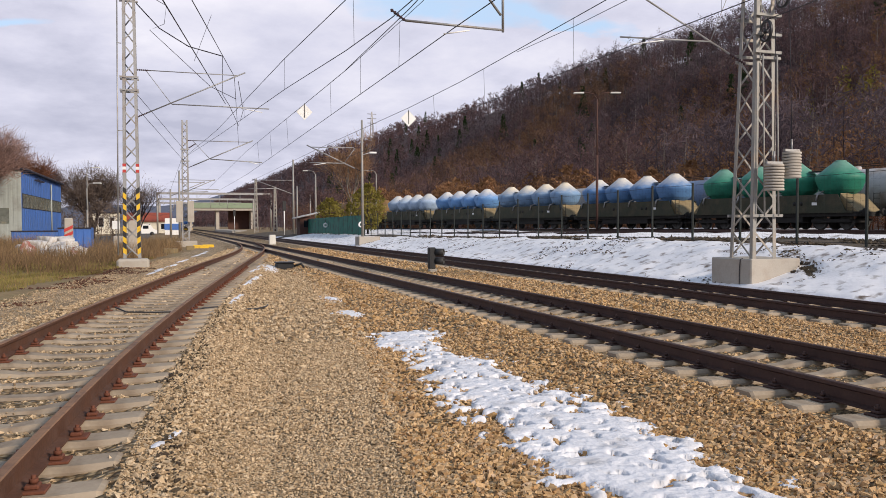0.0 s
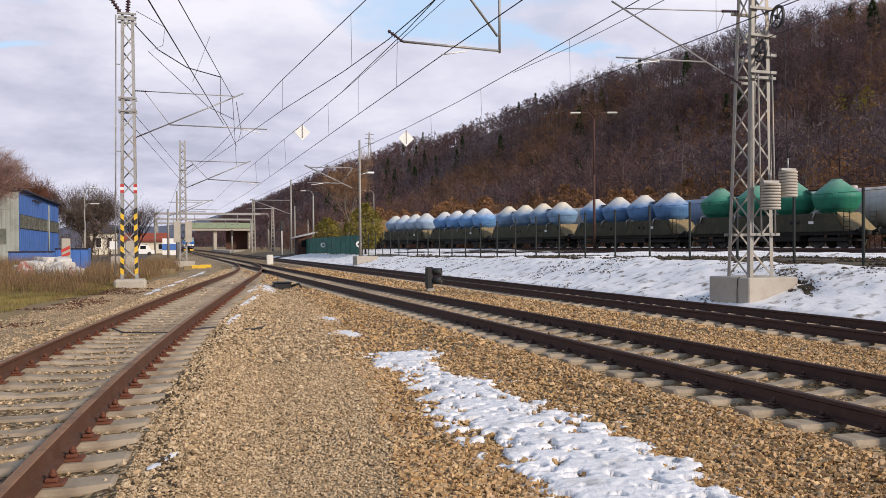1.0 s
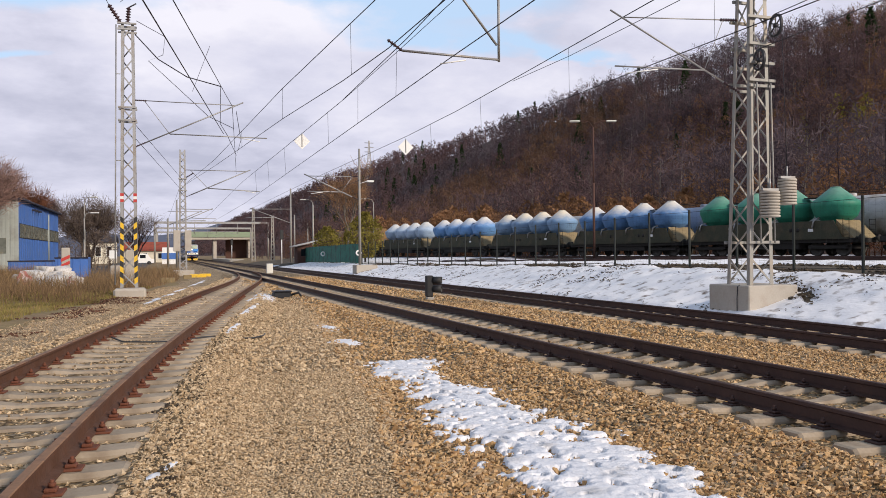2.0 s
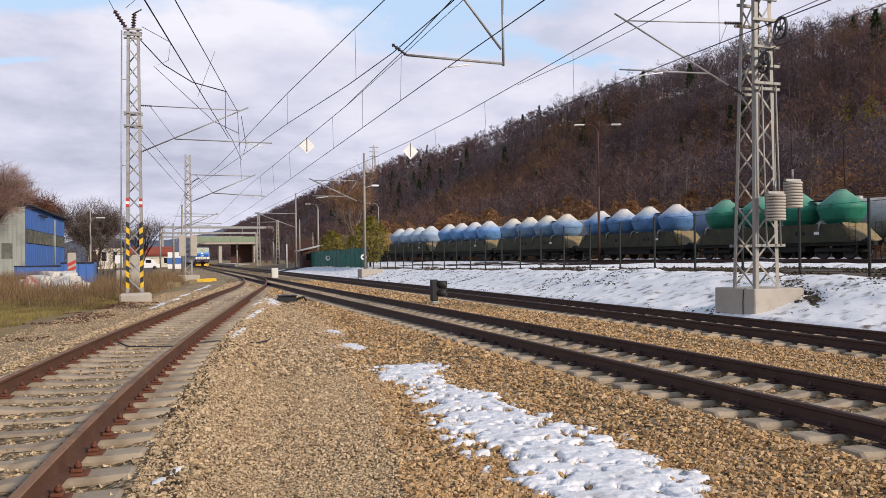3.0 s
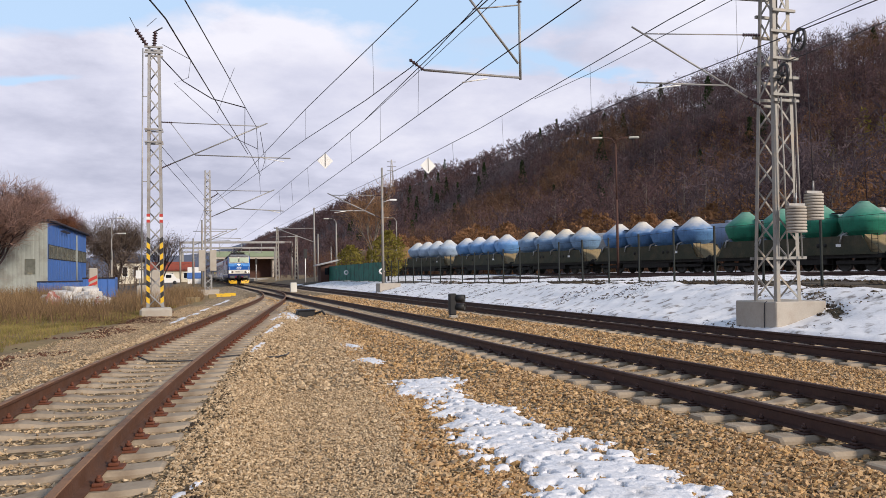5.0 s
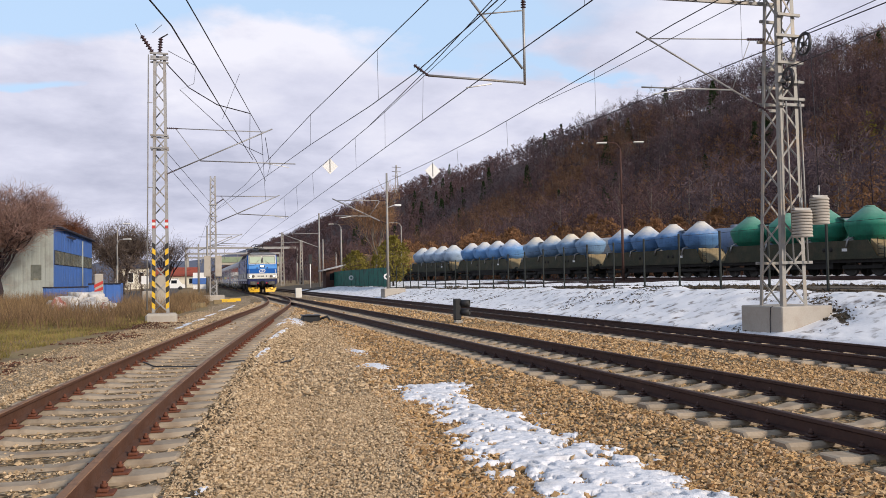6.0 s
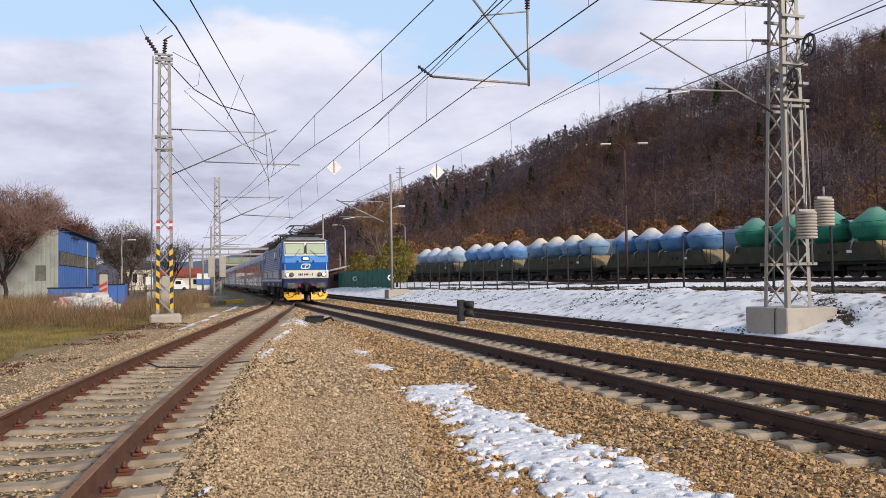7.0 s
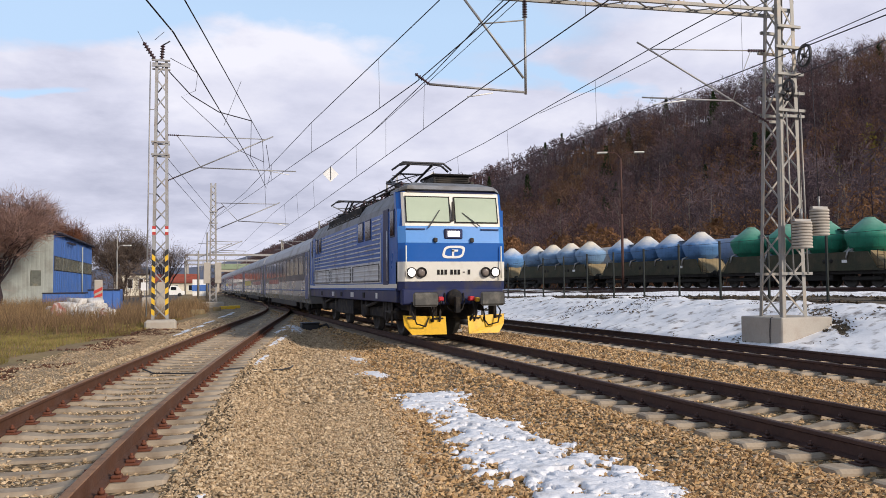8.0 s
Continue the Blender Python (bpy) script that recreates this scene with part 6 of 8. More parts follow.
def pod_paint(name, color, dust, amount):
    """Vessel paint with pale cement dust caught on the upper cone."""
    m = material(name, color, 0.6, 0, 0.14, 7, 0.9, 0.03, tuple(c * 0.7 for c in color), 0.35, per_object=0.08)
    n, l = m.node_tree.nodes, m.node_tree.links
    p = n["Principled BSDF"]
    src = p.inputs["Base Color"].links[0].from_socket
    tc = n.new("ShaderNodeTexCoord")
    sp = n.new("ShaderNodeSeparateXYZ")
    l.new(tc.outputs["Object"], sp.inputs[0])
    no = n.new("ShaderNodeTexNoise")
    no.inputs["Scale"].default_value, no.inputs["Detail"].default_value = 2.3, 5
    l.new(tc.outputs["Object"], no.inputs["Vector"])
    ad = n.new("ShaderNodeMath")
    ad.operation = "MULTIPLY_ADD"
    l.new(no.outputs[0], ad.inputs[0])
    ad.inputs[1].default_value = 0.9
    l.new(sp.outputs[2], ad.inputs[2])
    mr = n.new("ShaderNodeMapRange")
    mr.inputs[1].default_value, mr.inputs[2].default_value, mr.inputs[4].default_value = 3.7, 4.5, amount
    l.new(ad.outputs[0], mr.inputs[0])
    mx = n.new("ShaderNodeMix")
    mx.data_type = "RGBA"
    l.new(mr.outputs[0], mx.inputs["Factor"])
    l.new(src, mx.inputs["A"])
    mx.inputs["B"].default_value = (*dust, 1)
    l.new(mx.outputs["Result"], p.inputs["Base Color"])
    return m


PODS = {"green": pod_paint("green_vessel", (0.018, 0.20, 0.125), (0.35, 0.50, 0.42), 0.35),
        "blue": pod_paint("blue_vessel", (0.10, 0.23, 0.45), (0.66, 0.62, 0.54), 0.95),
        "light blue": pod_paint("light_blue_vessel", (0.17, 0.29, 0.45), (0.68, 0.61, 0.48), 1.0),
        "bright blue": pod_paint("bright_blue_vessel", (0.12, 0.27, 0.52), (0.66, 0.63, 0.57), 0.95),
        "pale blue": pod_paint("pale_blue_vessel", (0.33, 0.44, 0.58), (0.62, 0.60, 0.54), 0.9)}
POD_PROF = [(0.45, 1.85), (1.18, 2.42), (1.20, 2.45), (1.40, 2.98), (1.405, 3.00), (1.42, 3.02), (1.42, 3.28), (1.405, 3.30), (1.39, 3.32), (0.42, 4.13), (0.40, 4.14), (0.30, 4.20), (0.28, 4.20)]


def wagon_bogie(t, y):
    b = plain_box("bogie_frame", t, W_FRAME, -1.05, 1.05, y - 1.35, y + 1.35, 0.42, 0.66, 0.04)
    for d in (-0.9, 0.9):
        wheelset(t, y + d, 0.46)


def hopper_wagon(tone):
    t = tagged(empty("hopper_wagon"), tone + " four-vessel cement hopper wagon parked in the yard", "goods wagon", "parked hopper wagons")
    plain_box("underframe", t, W_FRAME, -1.25, 1.25, 0.35, 13.5, 0.80, 1.08, 0.02)
    for sx in (-1, 1):
        bm = bmesh.new()
        pts = [(1.3, 1.05), (12.4, 1.05), (12.9, 1.05), (12.3, 2.15), (1.5, 2.15), (0.9, 1.05)]
        a = [bm.verts.new((sx * 1.36, y, z)) for y, z in pts]
        b = [bm.verts.new((sx * 1.32, y, z)) for y, z in pts]
        bm.faces.new(a)
        bm.faces.new(b[::-1])
        for i in range(6):
            bm.faces.new((a[i], a[(i + 1) % 6], b[(i + 1) % 6], b[i]))
        bmesh.ops.recalc_face_normals(bm, faces=bm.faces)
        sk = part("side_skirt", bm, W_OLIVE, t, "olive side skirt")
        plain_box("sill", sk, W_OLIVE, sx * 1.38 - 0.03, sx * 1.38 + 0.03, 0.5, 13.3, 1.02, 1.14)
        for y in (4.0, 4.5, 7.4, 7.9):
            bm = bmesh.new()
            lathe(bm, [(0, 0), (0.13, 0), (0.13, 0.03), (0, 0.03)], 10, pose(sx * 1.36, y, 1.62, 0, 90 * sx, 0))
            part("valve_port", bm, W_FRAME, sk)
        plain_box("marking_plate", sk, M_WHITEP, sx * 1.37 - 0.012, sx * 1.37 + 0.012, 2.9, 3.25, 1.5, 1.68, 0.0, "small white marking plate")
        for i in range(4):
            bm = bmesh.new()
            y = 2.3 + 3.08 * i
            tube(bm, [(sx * 0.7, y + 0.4, 2.45), (sx * 1.42, y + 0.5, 2.20), (sx * 1.5, y + 0.55, 1.75)], 0.06, 6)
            part("outlet_pipe", bm, M_GALV, t, "bare metal outlet pipe")
        bm = bmesh.new()
        for y in (0.55, 0.95):
            tube(bm, [(sx * 1.25, y, 1.05), (sx * 1.25, y, 2.25)], 0.02, 5)
        for k in range(4):
            tube(bm, [(sx * 1.25, 0.55, 1.3 + 0.3 * k), (sx * 1.25, 0.95, 1.3 + 0.3 * k)], 0.015, 4)
        part("ladder", bm, W_FRAME, t)
    for y0, y1 in ((0.35, 1.5), (13.5, 12.4)):
        bm = bmesh.new()
        pts = [(y0, 1.08), (y1, 2.2), (y1 + (0.05 if y1 > y0 else -0.05), 1.08)]
        a = [bm.verts.new((-1.1, y, z)) for y, z in pts]
        b = [bm.verts.new((1.1, y, z)) for y, z in pts]
        bm.faces.new(a)
        bm.faces.new(b[::-1])
        for i in range(3):
            bm.faces.new((a[i], a[(i + 1) % 3], b[(i + 1) % 3], b[i]))
        bmesh.ops.recalc_face_normals(bm, faces=bm.faces)
        part("end_plate", bm, W_TAN, t, "tan sloped end plate")
        s = -1 if y1 > y0 else 1
        for x in (-0.875, 0.875):
            bm = bmesh.new()
            tube(bm, [(x, y0, 1.06), (x, y0 + s * 0.28, 1.06)], 0.1, 8)
            lathe(bm, [(0, 0), (0.22, 0), (0.22, 0.04), (0, 0.04)], 12, pose(x, y0 + s * 0.26, 1.06, 90 * -s, 0, 0))
            part("buffer", bm, W_FRAME, t)
    for i in range(4):
        y = 2.3 + 3.08 * i
        bm = bmesh.new()
        lathe(bm, POD_PROF, 28)
        pd = part("vessel", bm, PODS[tone], t)
        pd.matrix_basis = pose(0, y, 0)
        bm = bmesh.new()
        lathe(bm, [(0.30, 4.15), (0.34, 4.17), (0.34, 4.22), (0.26, 4.26), (0, 4.28)], 14)
        part("lid", bm, PODS[tone], pd)
        if i in (0, 2):
            plain_box("catwalk", t, W_FRAME, -0.35, 0.35, y + 0.9, y + 2.0, 3.62, 3.68)
    plain_box("brake_gear", t, W_FRAME, -1.15, 1.15, 4.1, 9.7, 0.42, 0.82, 0.03)
    wagon_bogie(t, 2.2)
    wagon_bogie(t, 11.6)
    return t


def yard_pose(d):
    """A pose on the yard track, d metres from its named point."""
    return pose(YARD[0] + U_YARD.x * d, YARD[1] + U_YARD.y * d, YARD_Z, 0, 0, YAW_YARD)


for k, tone in enumerate(("green", "blue", "light blue", "bright blue", "pale blue")):
    w = hopper_wagon(tone)
    w.matrix_basis = yard_pose(-2.3 + 14.15 * k)


def tank_wagon(label, mat, d, aside=Vector((0, 0, 0))):
    t = tagged(empty("tank_wagon"), label, "goods wagon", "parked tank wagons")
    plain_box("underframe", t, W_FRAME, -1.2, 1.2, 0.4, 12.2, 0.85, 1.15, 0.02)
    bm = bmesh.new()
    lathe(bm, [(0, 0.5), (0.9, 0.6), (1.35, 1.0), (1.4, 1.3), (1.4, 11.2), (1.35, 11.5), (0.9, 11.9), (0, 12.0)], 24, pose(0, 0, 2.55, -90, 0, 0))
    part("tank", bm, mat, t)
    bm = bmesh.new()
    lathe(bm, [(0.35, 3.85), (0.35, 4.1), (0.3, 4.15), (0, 4.16)], 14, Matrix.Translation((0, 6.2, 0)))
    part("dome", bm, mat, t)
    for y in (2.0, 10.4):
        plain_box("saddle", t, W_FRAME, -1.0, 1.0, y - 0.25, y + 0.25, 1.15, 1.6)
        wagon_bogie(t, y)
    for sx in (-1, 1):
        rod(t, "handrail", (sx * 0.8, 3.0, 4.2), (sx * 0.8, 9.5, 4.2), 0.025, W_FRAME)
    t.matrix_basis = Matrix.Translation(aside) @ yard_pose(d)


tank_wagon("pale grey tank wagon parked at the end of the hopper row", W_PALE, -15.8)
tank_wagon("ochre brown tank wagon parked behind the hoppers", W_OCHRE, 69.2)
tank_wagon("ochre brown tank wagon parked behind the hoppers", W_OCHRE, 82.2)
W_BLUEGREY = material("blue_grey_tank", (0.16, 0.22, 0.33), 0.6, 0, 0.15, 5, 0.6, 0.05, (0.20, 0.22, 0.26), 0.4)
side_step = Vector((U_YARD.y, -U_YARD.x, 0)) * 4.6
for d, mt, lab in ((-4.0, W_PALE, "pale snow-dusted tank wagon in the second yard row"), (9.0, W_BLUEGREY, "blue-grey tank wagon in the second yard row"), (22.5, W_PALE, "pale snow-dusted tank wagon in the second yard row"), (36.0, W_PALE, "pale snow-dusted tank wagon in the second yard row")):
    tank_wagon(lab, mt, d, side_step)
yard_track = tagged(empty("railway_track"), "yard track under the parked wagons", "railway track")
for side in (-1, 1):
    s = Vector((U_YARD.y, -U_YARD.x, 0)) * side * GAUGE / 2
    rail(yard_track, [(YARD[0] + U_YARD.x * d + s.x, YARD[1] + U_YARD.y * d + s.y, YARD_Z) for d in (-40, 0, 40, 90)], M_RAIL, "dark steel rail")
yard_track2 = tagged(empty("railway_track"), "disused yard track half buried in snow", "railway track")
for side in (-1, 1):
    s = Vector((U_YARD.y, -U_YARD.x, 0)) * side * GAUGE / 2
    pts = []
    for d in range(-30, 44, 3):
        x, y = 29.5 + U_YARD.x * d + s.x, 38.6 + U_YARD.y * d + s.y
        pts.append((x, y, float(ground_z(x, y)) + 0.15))
    rail(yard_track2, pts, M_RAIL, "dark steel rail")

# ---- fence along the top of the bank
FENCE_X = 17.7
F_GREEN = material("dark_green_fence", (0.004, 0.010, 0.009), 0.5, 0.1, 0.15, 12, 1, 0.0)
F_SHEET = material("green_fence_sheet", (0.016, 0.15, 0.105), 0.7, 0, 0.2, 6, 0.7, 0.05, (0.02, 0.07, 0.05), 0.4)
fence = tagged(empty("fence"), "dark green steel mesh fence along the snowy bank", "fence")
bm = bmesh.new()
box(bm, -0.032, 0.032, -0.032, 0.032, -0.3, 2.06, 0.006)
POST = mesh_of(bm, "post", F_GREEN)
SPAN = 2.5
bm = bmesh.new()
for k in range(11):
    z = 0.08 + k * 0.19
    bar(bm, (0, 0, z), (0, SPAN, z), 0.002 if k not in (0, 10) else 0.012, 0.002 if k not in (0, 10) else 0.012)
for k in range(1, 12):
    bar(bm, (0, k * SPAN / 12, 0.08), (0, k * SPAN / 12, 1.98), 0.0015, 0.0015)
PANEL = mesh_of(bm, "mesh_panel", F_GREEN)
fy = [16.53 - SPAN * 3 + SPAN * i for i in range(27)]
fz = [float(ground_z(FENCE_X, y)) for y in fy]
for i, y in enumerate(fy):
    piece("post", POST, fence, pose(FENCE_X, y, fz[i]))
    if i + 1 < len(fy):
        pn = piece("mesh_panel", PANEL, fence, Matrix())
        pn.matrix_basis = pose(FENCE_X, y, fz[i], math.degrees(math.atan2(fz[i + 1] - fz[i], SPAN)), 0, 0)
fence2 = tagged(empty("fence"), "green sheeted fence with a small white round sign", "fence")
y = fy[-1]
for i in range(16):
    a = y + i * 2.4
    z = float(ground_z(FENCE_X, a))
    piece("post", POST, fence2, pose(FENCE_X + 0.02, a + 0.3, z))
    plain_box("fence_sheet", fence2, F_SHEET, FENCE_X - 0.02, FENCE_X + 0.02, a + 0.36, a + 2.6, z + 0.08, z + 1.95)
for yy in (66.0, 84.0):
    zz = float(ground_z(FENCE_X, yy)) + 1.05
    bm = bmesh.new()
    lathe(bm, [(0.14, 0), (0.30, 0), (0.30, 0.03), (0.14, 0.03), (0.14, 0)], 8, pose(FENCE_X - 0.35, yy + 8, zz, 90, 0, 0))
    part("sign", bm, M_WHITEP, fence2, "white round sign")


# ---- yard lamp with two arms, and simple lamps
def yard_lamp(x, y, h, arms, label, r=0.09, mat=None, span=1.6):
    z = float(ground_z(x, y))
    t = tagged(empty("lamp_post"), label, "street lamp", "yard lamps")
    bm = bmesh.new()
    tube(bm, [(x, y, z - 0.2), (x, y, z + h * 0.55)], r * 1.2, 8)
    tube(bm, [(x, y, z + h * 0.55), (x, y, z + h - 0.5)], r * 0.8, 8)
    part("post", bm, mat or W_RUST, t)
    for s in arms:
        bm = bmesh.new()
        d = Vector((0.945, -0.326, 0)) * s
        pts = [Vector((x, y, z + h - 0.62)) + d * (span * f * (0.45 + 0.55 * f)) + Vector((0, 0, 0.62 * math.sin(min(f * 3.2, 1.75)))) for f in (0, 0.12, 0.3, 0.55, 0.8)]
        tube(bm, pts, 0.045, 6)
        arm = part("arm", bm, mat or W_RUST, t)
        c = pts[-1] + d * 0.35
        bm = bmesh.new()
        box(bm, -0.42, 0.42, -0.15, 0.15, -0.07, 0.06, 0.05)
        hd = part("lamp_head", bm, P_CREAM, arm, "pale lamp head")
        hd.matrix_basis = pose(c.x, c.y, c.z, 0, 0, -19)
    return t


yard_lamp(33.0, 57.3, 11.2, (-1, 1), "tall rusty lamp post with two pale heads")
yard_lamp(21.5, 122, 9.2, (-1,), "grey lamp post with one pale head", mat=M_GALV_L)
yard_lamp(27.5, 108, 8.2, (-1,), "grey lamp post with one pale head", mat=M_GALV_L)


# ---- small signals and boxes by the tracks
def dwarf_signal(x, y):
    t = tagged(empty("dwarf_signal"), "black dwarf signal with hooded lamps on a pale base", "railway signal")
    plain_box("base", t, M_CONCRETE, x - 0.13, x + 0.13, y - 0.12, y + 0.12, -0.35, -0.12, 0.02, "pale base")
    h = plain_box("housing", t, M_BLACKP, x - 0.15, x + 0.10, y - 0.09, y + 0.13, -0.12, 0.64, 0.03)
    for z in (0.16, 0.47):
        bm = bmesh.new()
        lathe(bm, [(0.10, 0.0), (0.13, 0.0), (0.125, 0.30), (0.10, 0.30), (0.10, 0.0)], 14, pose(x + 0.12, y - 0.02, z, 0, 90, -35))
        part("hood", bm, M_BLACKP, h)


dwarf_signal(8.88, 26.9)
tagged(plain_box("marker_box", None, P_CREAM, 8.55, 9.1, 71.9, 72.4, -0.3, 0.62, 0.03), "small cream track marker box beside the main line", "marker")
t = tagged(empty("point_motor"), "black point motor box on the gravel", "point motor")
plain_box("housing", t, M_BLACKP, 3.95, 4.62, 31.0, 31.6, -0.32, -0.02, 0.04)
plain_box("lid", t, M_DARKSTEEL, 3.93, 4.64, 30.98, 31.62, -0.02, 0.03, 0.02)
bm = bmesh.new()
tube(bm, [(4.6, 31.2, -0.15), (4.9, 31.1, -0.05), (5.0, 31.0, -0.2), (5.3, 31.0, -0.26)], 0.05, 6)
part("cable", bm, M_BLACKP, t)
bm = bmesh.new()
tube(bm, [(5.3, 30.6, -0.2), (6.2, 30.2, -0.18)], 0.03, 5)
part("drive_rod", bm, M_DARKSTEEL, t)
# bond cable under the side track
bm = bmesh.new()
tube(bm, [(-0.9, 15.5, -0.03), (-0.7, 15.2, -0.09), (-0.2, 14.95, -0.09), (0.3, 15.0, -0.10), (0.62, 15.15, -0.06), (0.95, 15.3, -0.06), (1.3, 15.4, -0.13), (1.6, 15.7, -0.17), (1.9, 16.6, -0.22), (2.05, 17.6, -0.27)], 0.014, 6)
tagged(part("bond_cable", bm, M_DARKSTEEL), "black cable crossing the side track", "cable")
for (x, y, w, d, h) in ((2.5, 66, 1.2, 0.5, 0.25), (3.2, 69, 0.9, 0.4, 0.22), (1.6, 62, 0.6, 0.6, 0.3), (0.2, 55.0, 0.9, 0.5, 0.3)):
    tagged(plain_box("equipment_box", None, M_YELLOW if x > 2 else W_TAN, x - w / 2, x + w / 2, y - d / 2, y + d / 2, -0.4, -0.33 + h, 0.03), "low yellow equipment box beside the track" if x > 2 else "low tan equipment box beside the track", "equipment box", "trackside boxes")
# ---------------------------------------------------------------- trees and undergrowth
def bark(name, color, var=0.25, patch=0.7):
    m = material(name, color, 0.95, 0, var, 6, patch, 0.0, tuple(c * 0.55 for c in color), 0.5, space="World", islands=0.06, spec=0.1)
    n, l = m.node_tree.nodes, m.node_tree.links
    p = n["Principled BSDF"]
    tr, mx = n.new("ShaderNodeBsdfTranslucent"), n.new("ShaderNodeMixShader")      # thin twigs and leaves take light from both sides
    l.new(p.inputs["Base Color"].links[0].from_socket, tr.inputs[0])
    mx.inputs[0].default_value = 0.45
    l.new(p.outputs[0], mx.inputs[1])
    l.new(tr.outputs[0], mx.inputs[2])
    l.new(mx.outputs[0], n["Material Output"].inputs[0])
    return m


T_GREY = bark("grey_twigs", (0.150, 0.112, 0.120), 0.34, 0.10)
T_PLUM = bark("plum_twigs", (0.165, 0.104, 0.102), 0.34, 0.10)
T_BROWN = bark("brown_twigs", (0.215, 0.125, 0.080), 0.34, 0.12)
T_RUST = bark("rust_leaves", (0.33, 0.18, 0.092), 0.25, 0.2)
T_TRUNK = bark("tree_trunk", (0.085, 0.068, 0.076))
T_PALE = bark("pale_trunk", (0.30, 0.26, 0.22))
T_PINE = bark("pine_needles", (0.042, 0.066, 0.028))
T_YGREEN = bark("yellow_green_needles", (0.30, 0.25, 0.06))
T_GOLD = bark("golden_birch_twigs", (0.42, 0.25, 0.14))
T_BIRCH = bark("birch_twigs", (0.24, 0.105, 0.06))
T_GREYB = bark("grey_brown_twigs", (0.23, 0.175, 0.14))
T_REDB = bark("red_brown_twigs", (0.40, 0.26, 0.21))
T_WEED = bark("rust_weed_stalks", (0.31, 0.20, 0.11))
T_DRY = bark("dry_grass_blades", (0.42, 0.28, 0.14))
T_GREENBLADE = bark("green_grass_blades", (0.36, 0.295, 0.10))


def sliver(p, d, length, width, rng):
    """One thin three-cornered twig."""
    s = np.cross(d, rng.normal(0, 1, 3))
    s = s / (np.linalg.norm(s) + 1e-9) * width / 2
    return [p - s, p + s, p + d * length]


def bare_template(seed, h, spread, n_limb, n_twig, trunk_w, twig_w, low=0.25):
    """A leafless tree of unit placing: trunk triangles and twig triangles apart."""
    rng = np.random.default_rng(seed)
    trunk, twig = [], []
    lean = rng.normal(0, 0.03, 2)
    top = np.array([lean[0] * h, lean[1] * h, h * 0.9])

    def on_trunk(f):
        return np.array([lean[0] * h * f + 0.15 * math.sin(f * 5 + seed), lean[1] * h * f, h * 0.9 * f])
    for k in range(4):
        f0, f1 = k / 4, (k + 1) / 4
        for a in (0, 2.09, 4.19):
            o0 = np.array([math.cos(a), math.sin(a), 0]) * trunk_w * (1 - f0 * 0.85)
            o1 = np.array([math.cos(a + 2.09), math.sin(a + 2.09), 0]) * trunk_w * (1 - f0 * 0.85)
            q0 = np.array([math.cos(a), math.sin(a), 0]) * trunk_w * (1 - f1 * 0.85)
            q1 = np.array([math.cos(a + 2.09), math.sin(a + 2.09), 0]) * trunk_w * (1 - f1 * 0.85)
            p, q = on_trunk(f0), on_trunk(f1)
            trunk += [[p + o0, p + o1, q + q1], [p + o0, q + q1, q + q0]]
    ends = []
    for i in range(n_limb):
        f = low + (0.95 - low) * (i + rng.uniform(0, 1)) / n_limb
        a = rng.uniform(0, 2 * np.pi)
        r = spread * (1 - 0.65 * abs(f - 0.5)) * rng.uniform(0.5, 1.0)
        d = np.array([math.cos(a), math.sin(a), rng.uniform(0.5, 1.3)])
        d /= np.linalg.norm(d)
        p = on_trunk(f)
        trunk.append(sliver(p, d, r * 1.3, trunk_w * 0.7 * (1 - f * 0.5), rng))
        for _ in range(3):
            ends.append((p + d * r * rng.uniform(0.35, 1.2), d))
    for i in range(n_twig):
        p, d = ends[rng.integers(len(ends))]
        e = d * 0.3 + np.array([rng.normal(0, 0.7), rng.normal(0, 0.7), rng.normal(0.25, 0.6)])
        e /= np.linalg.norm(e)
        twig.append(sliver(p + rng.normal(0, 0.11 * spread, 3), e, spread * rng.uniform(0.14, 0.36), twig_w * rng.uniform(0.6, 1.3), rng))
    return np.array(trunk), np.array(twig)


def leaf_template(seed, h, spread, n, size, base=0.0, cone=False):
    """A bushy crown of small leaf clumps."""
    rng = np.random.default_rng(seed)
    out = []
    for _ in range(n):
        f = rng.uniform(0, 1) ** 0.8
        r = spread * ((1 - f) * 0.95 + 0.05 if cone else math.sqrt(max(0.05, 1 - (2 * f - 0.9) ** 2)))
        a, q = rng.uniform(0, 2 * np.pi), math.sqrt(rng.uniform(0.1, 1))
        p = np.array([r * q * math.cos(a), r * q * math.sin(a), base + (h - base) * f])
        d = rng.normal(0, 1, 3)
        d /= np.linalg.norm(d)
        out.append(sliver(p, d, size * rng.uniform(0.6, 1.4), size * rng.uniform(0.5, 1.0), rng))
    return np.array(out)


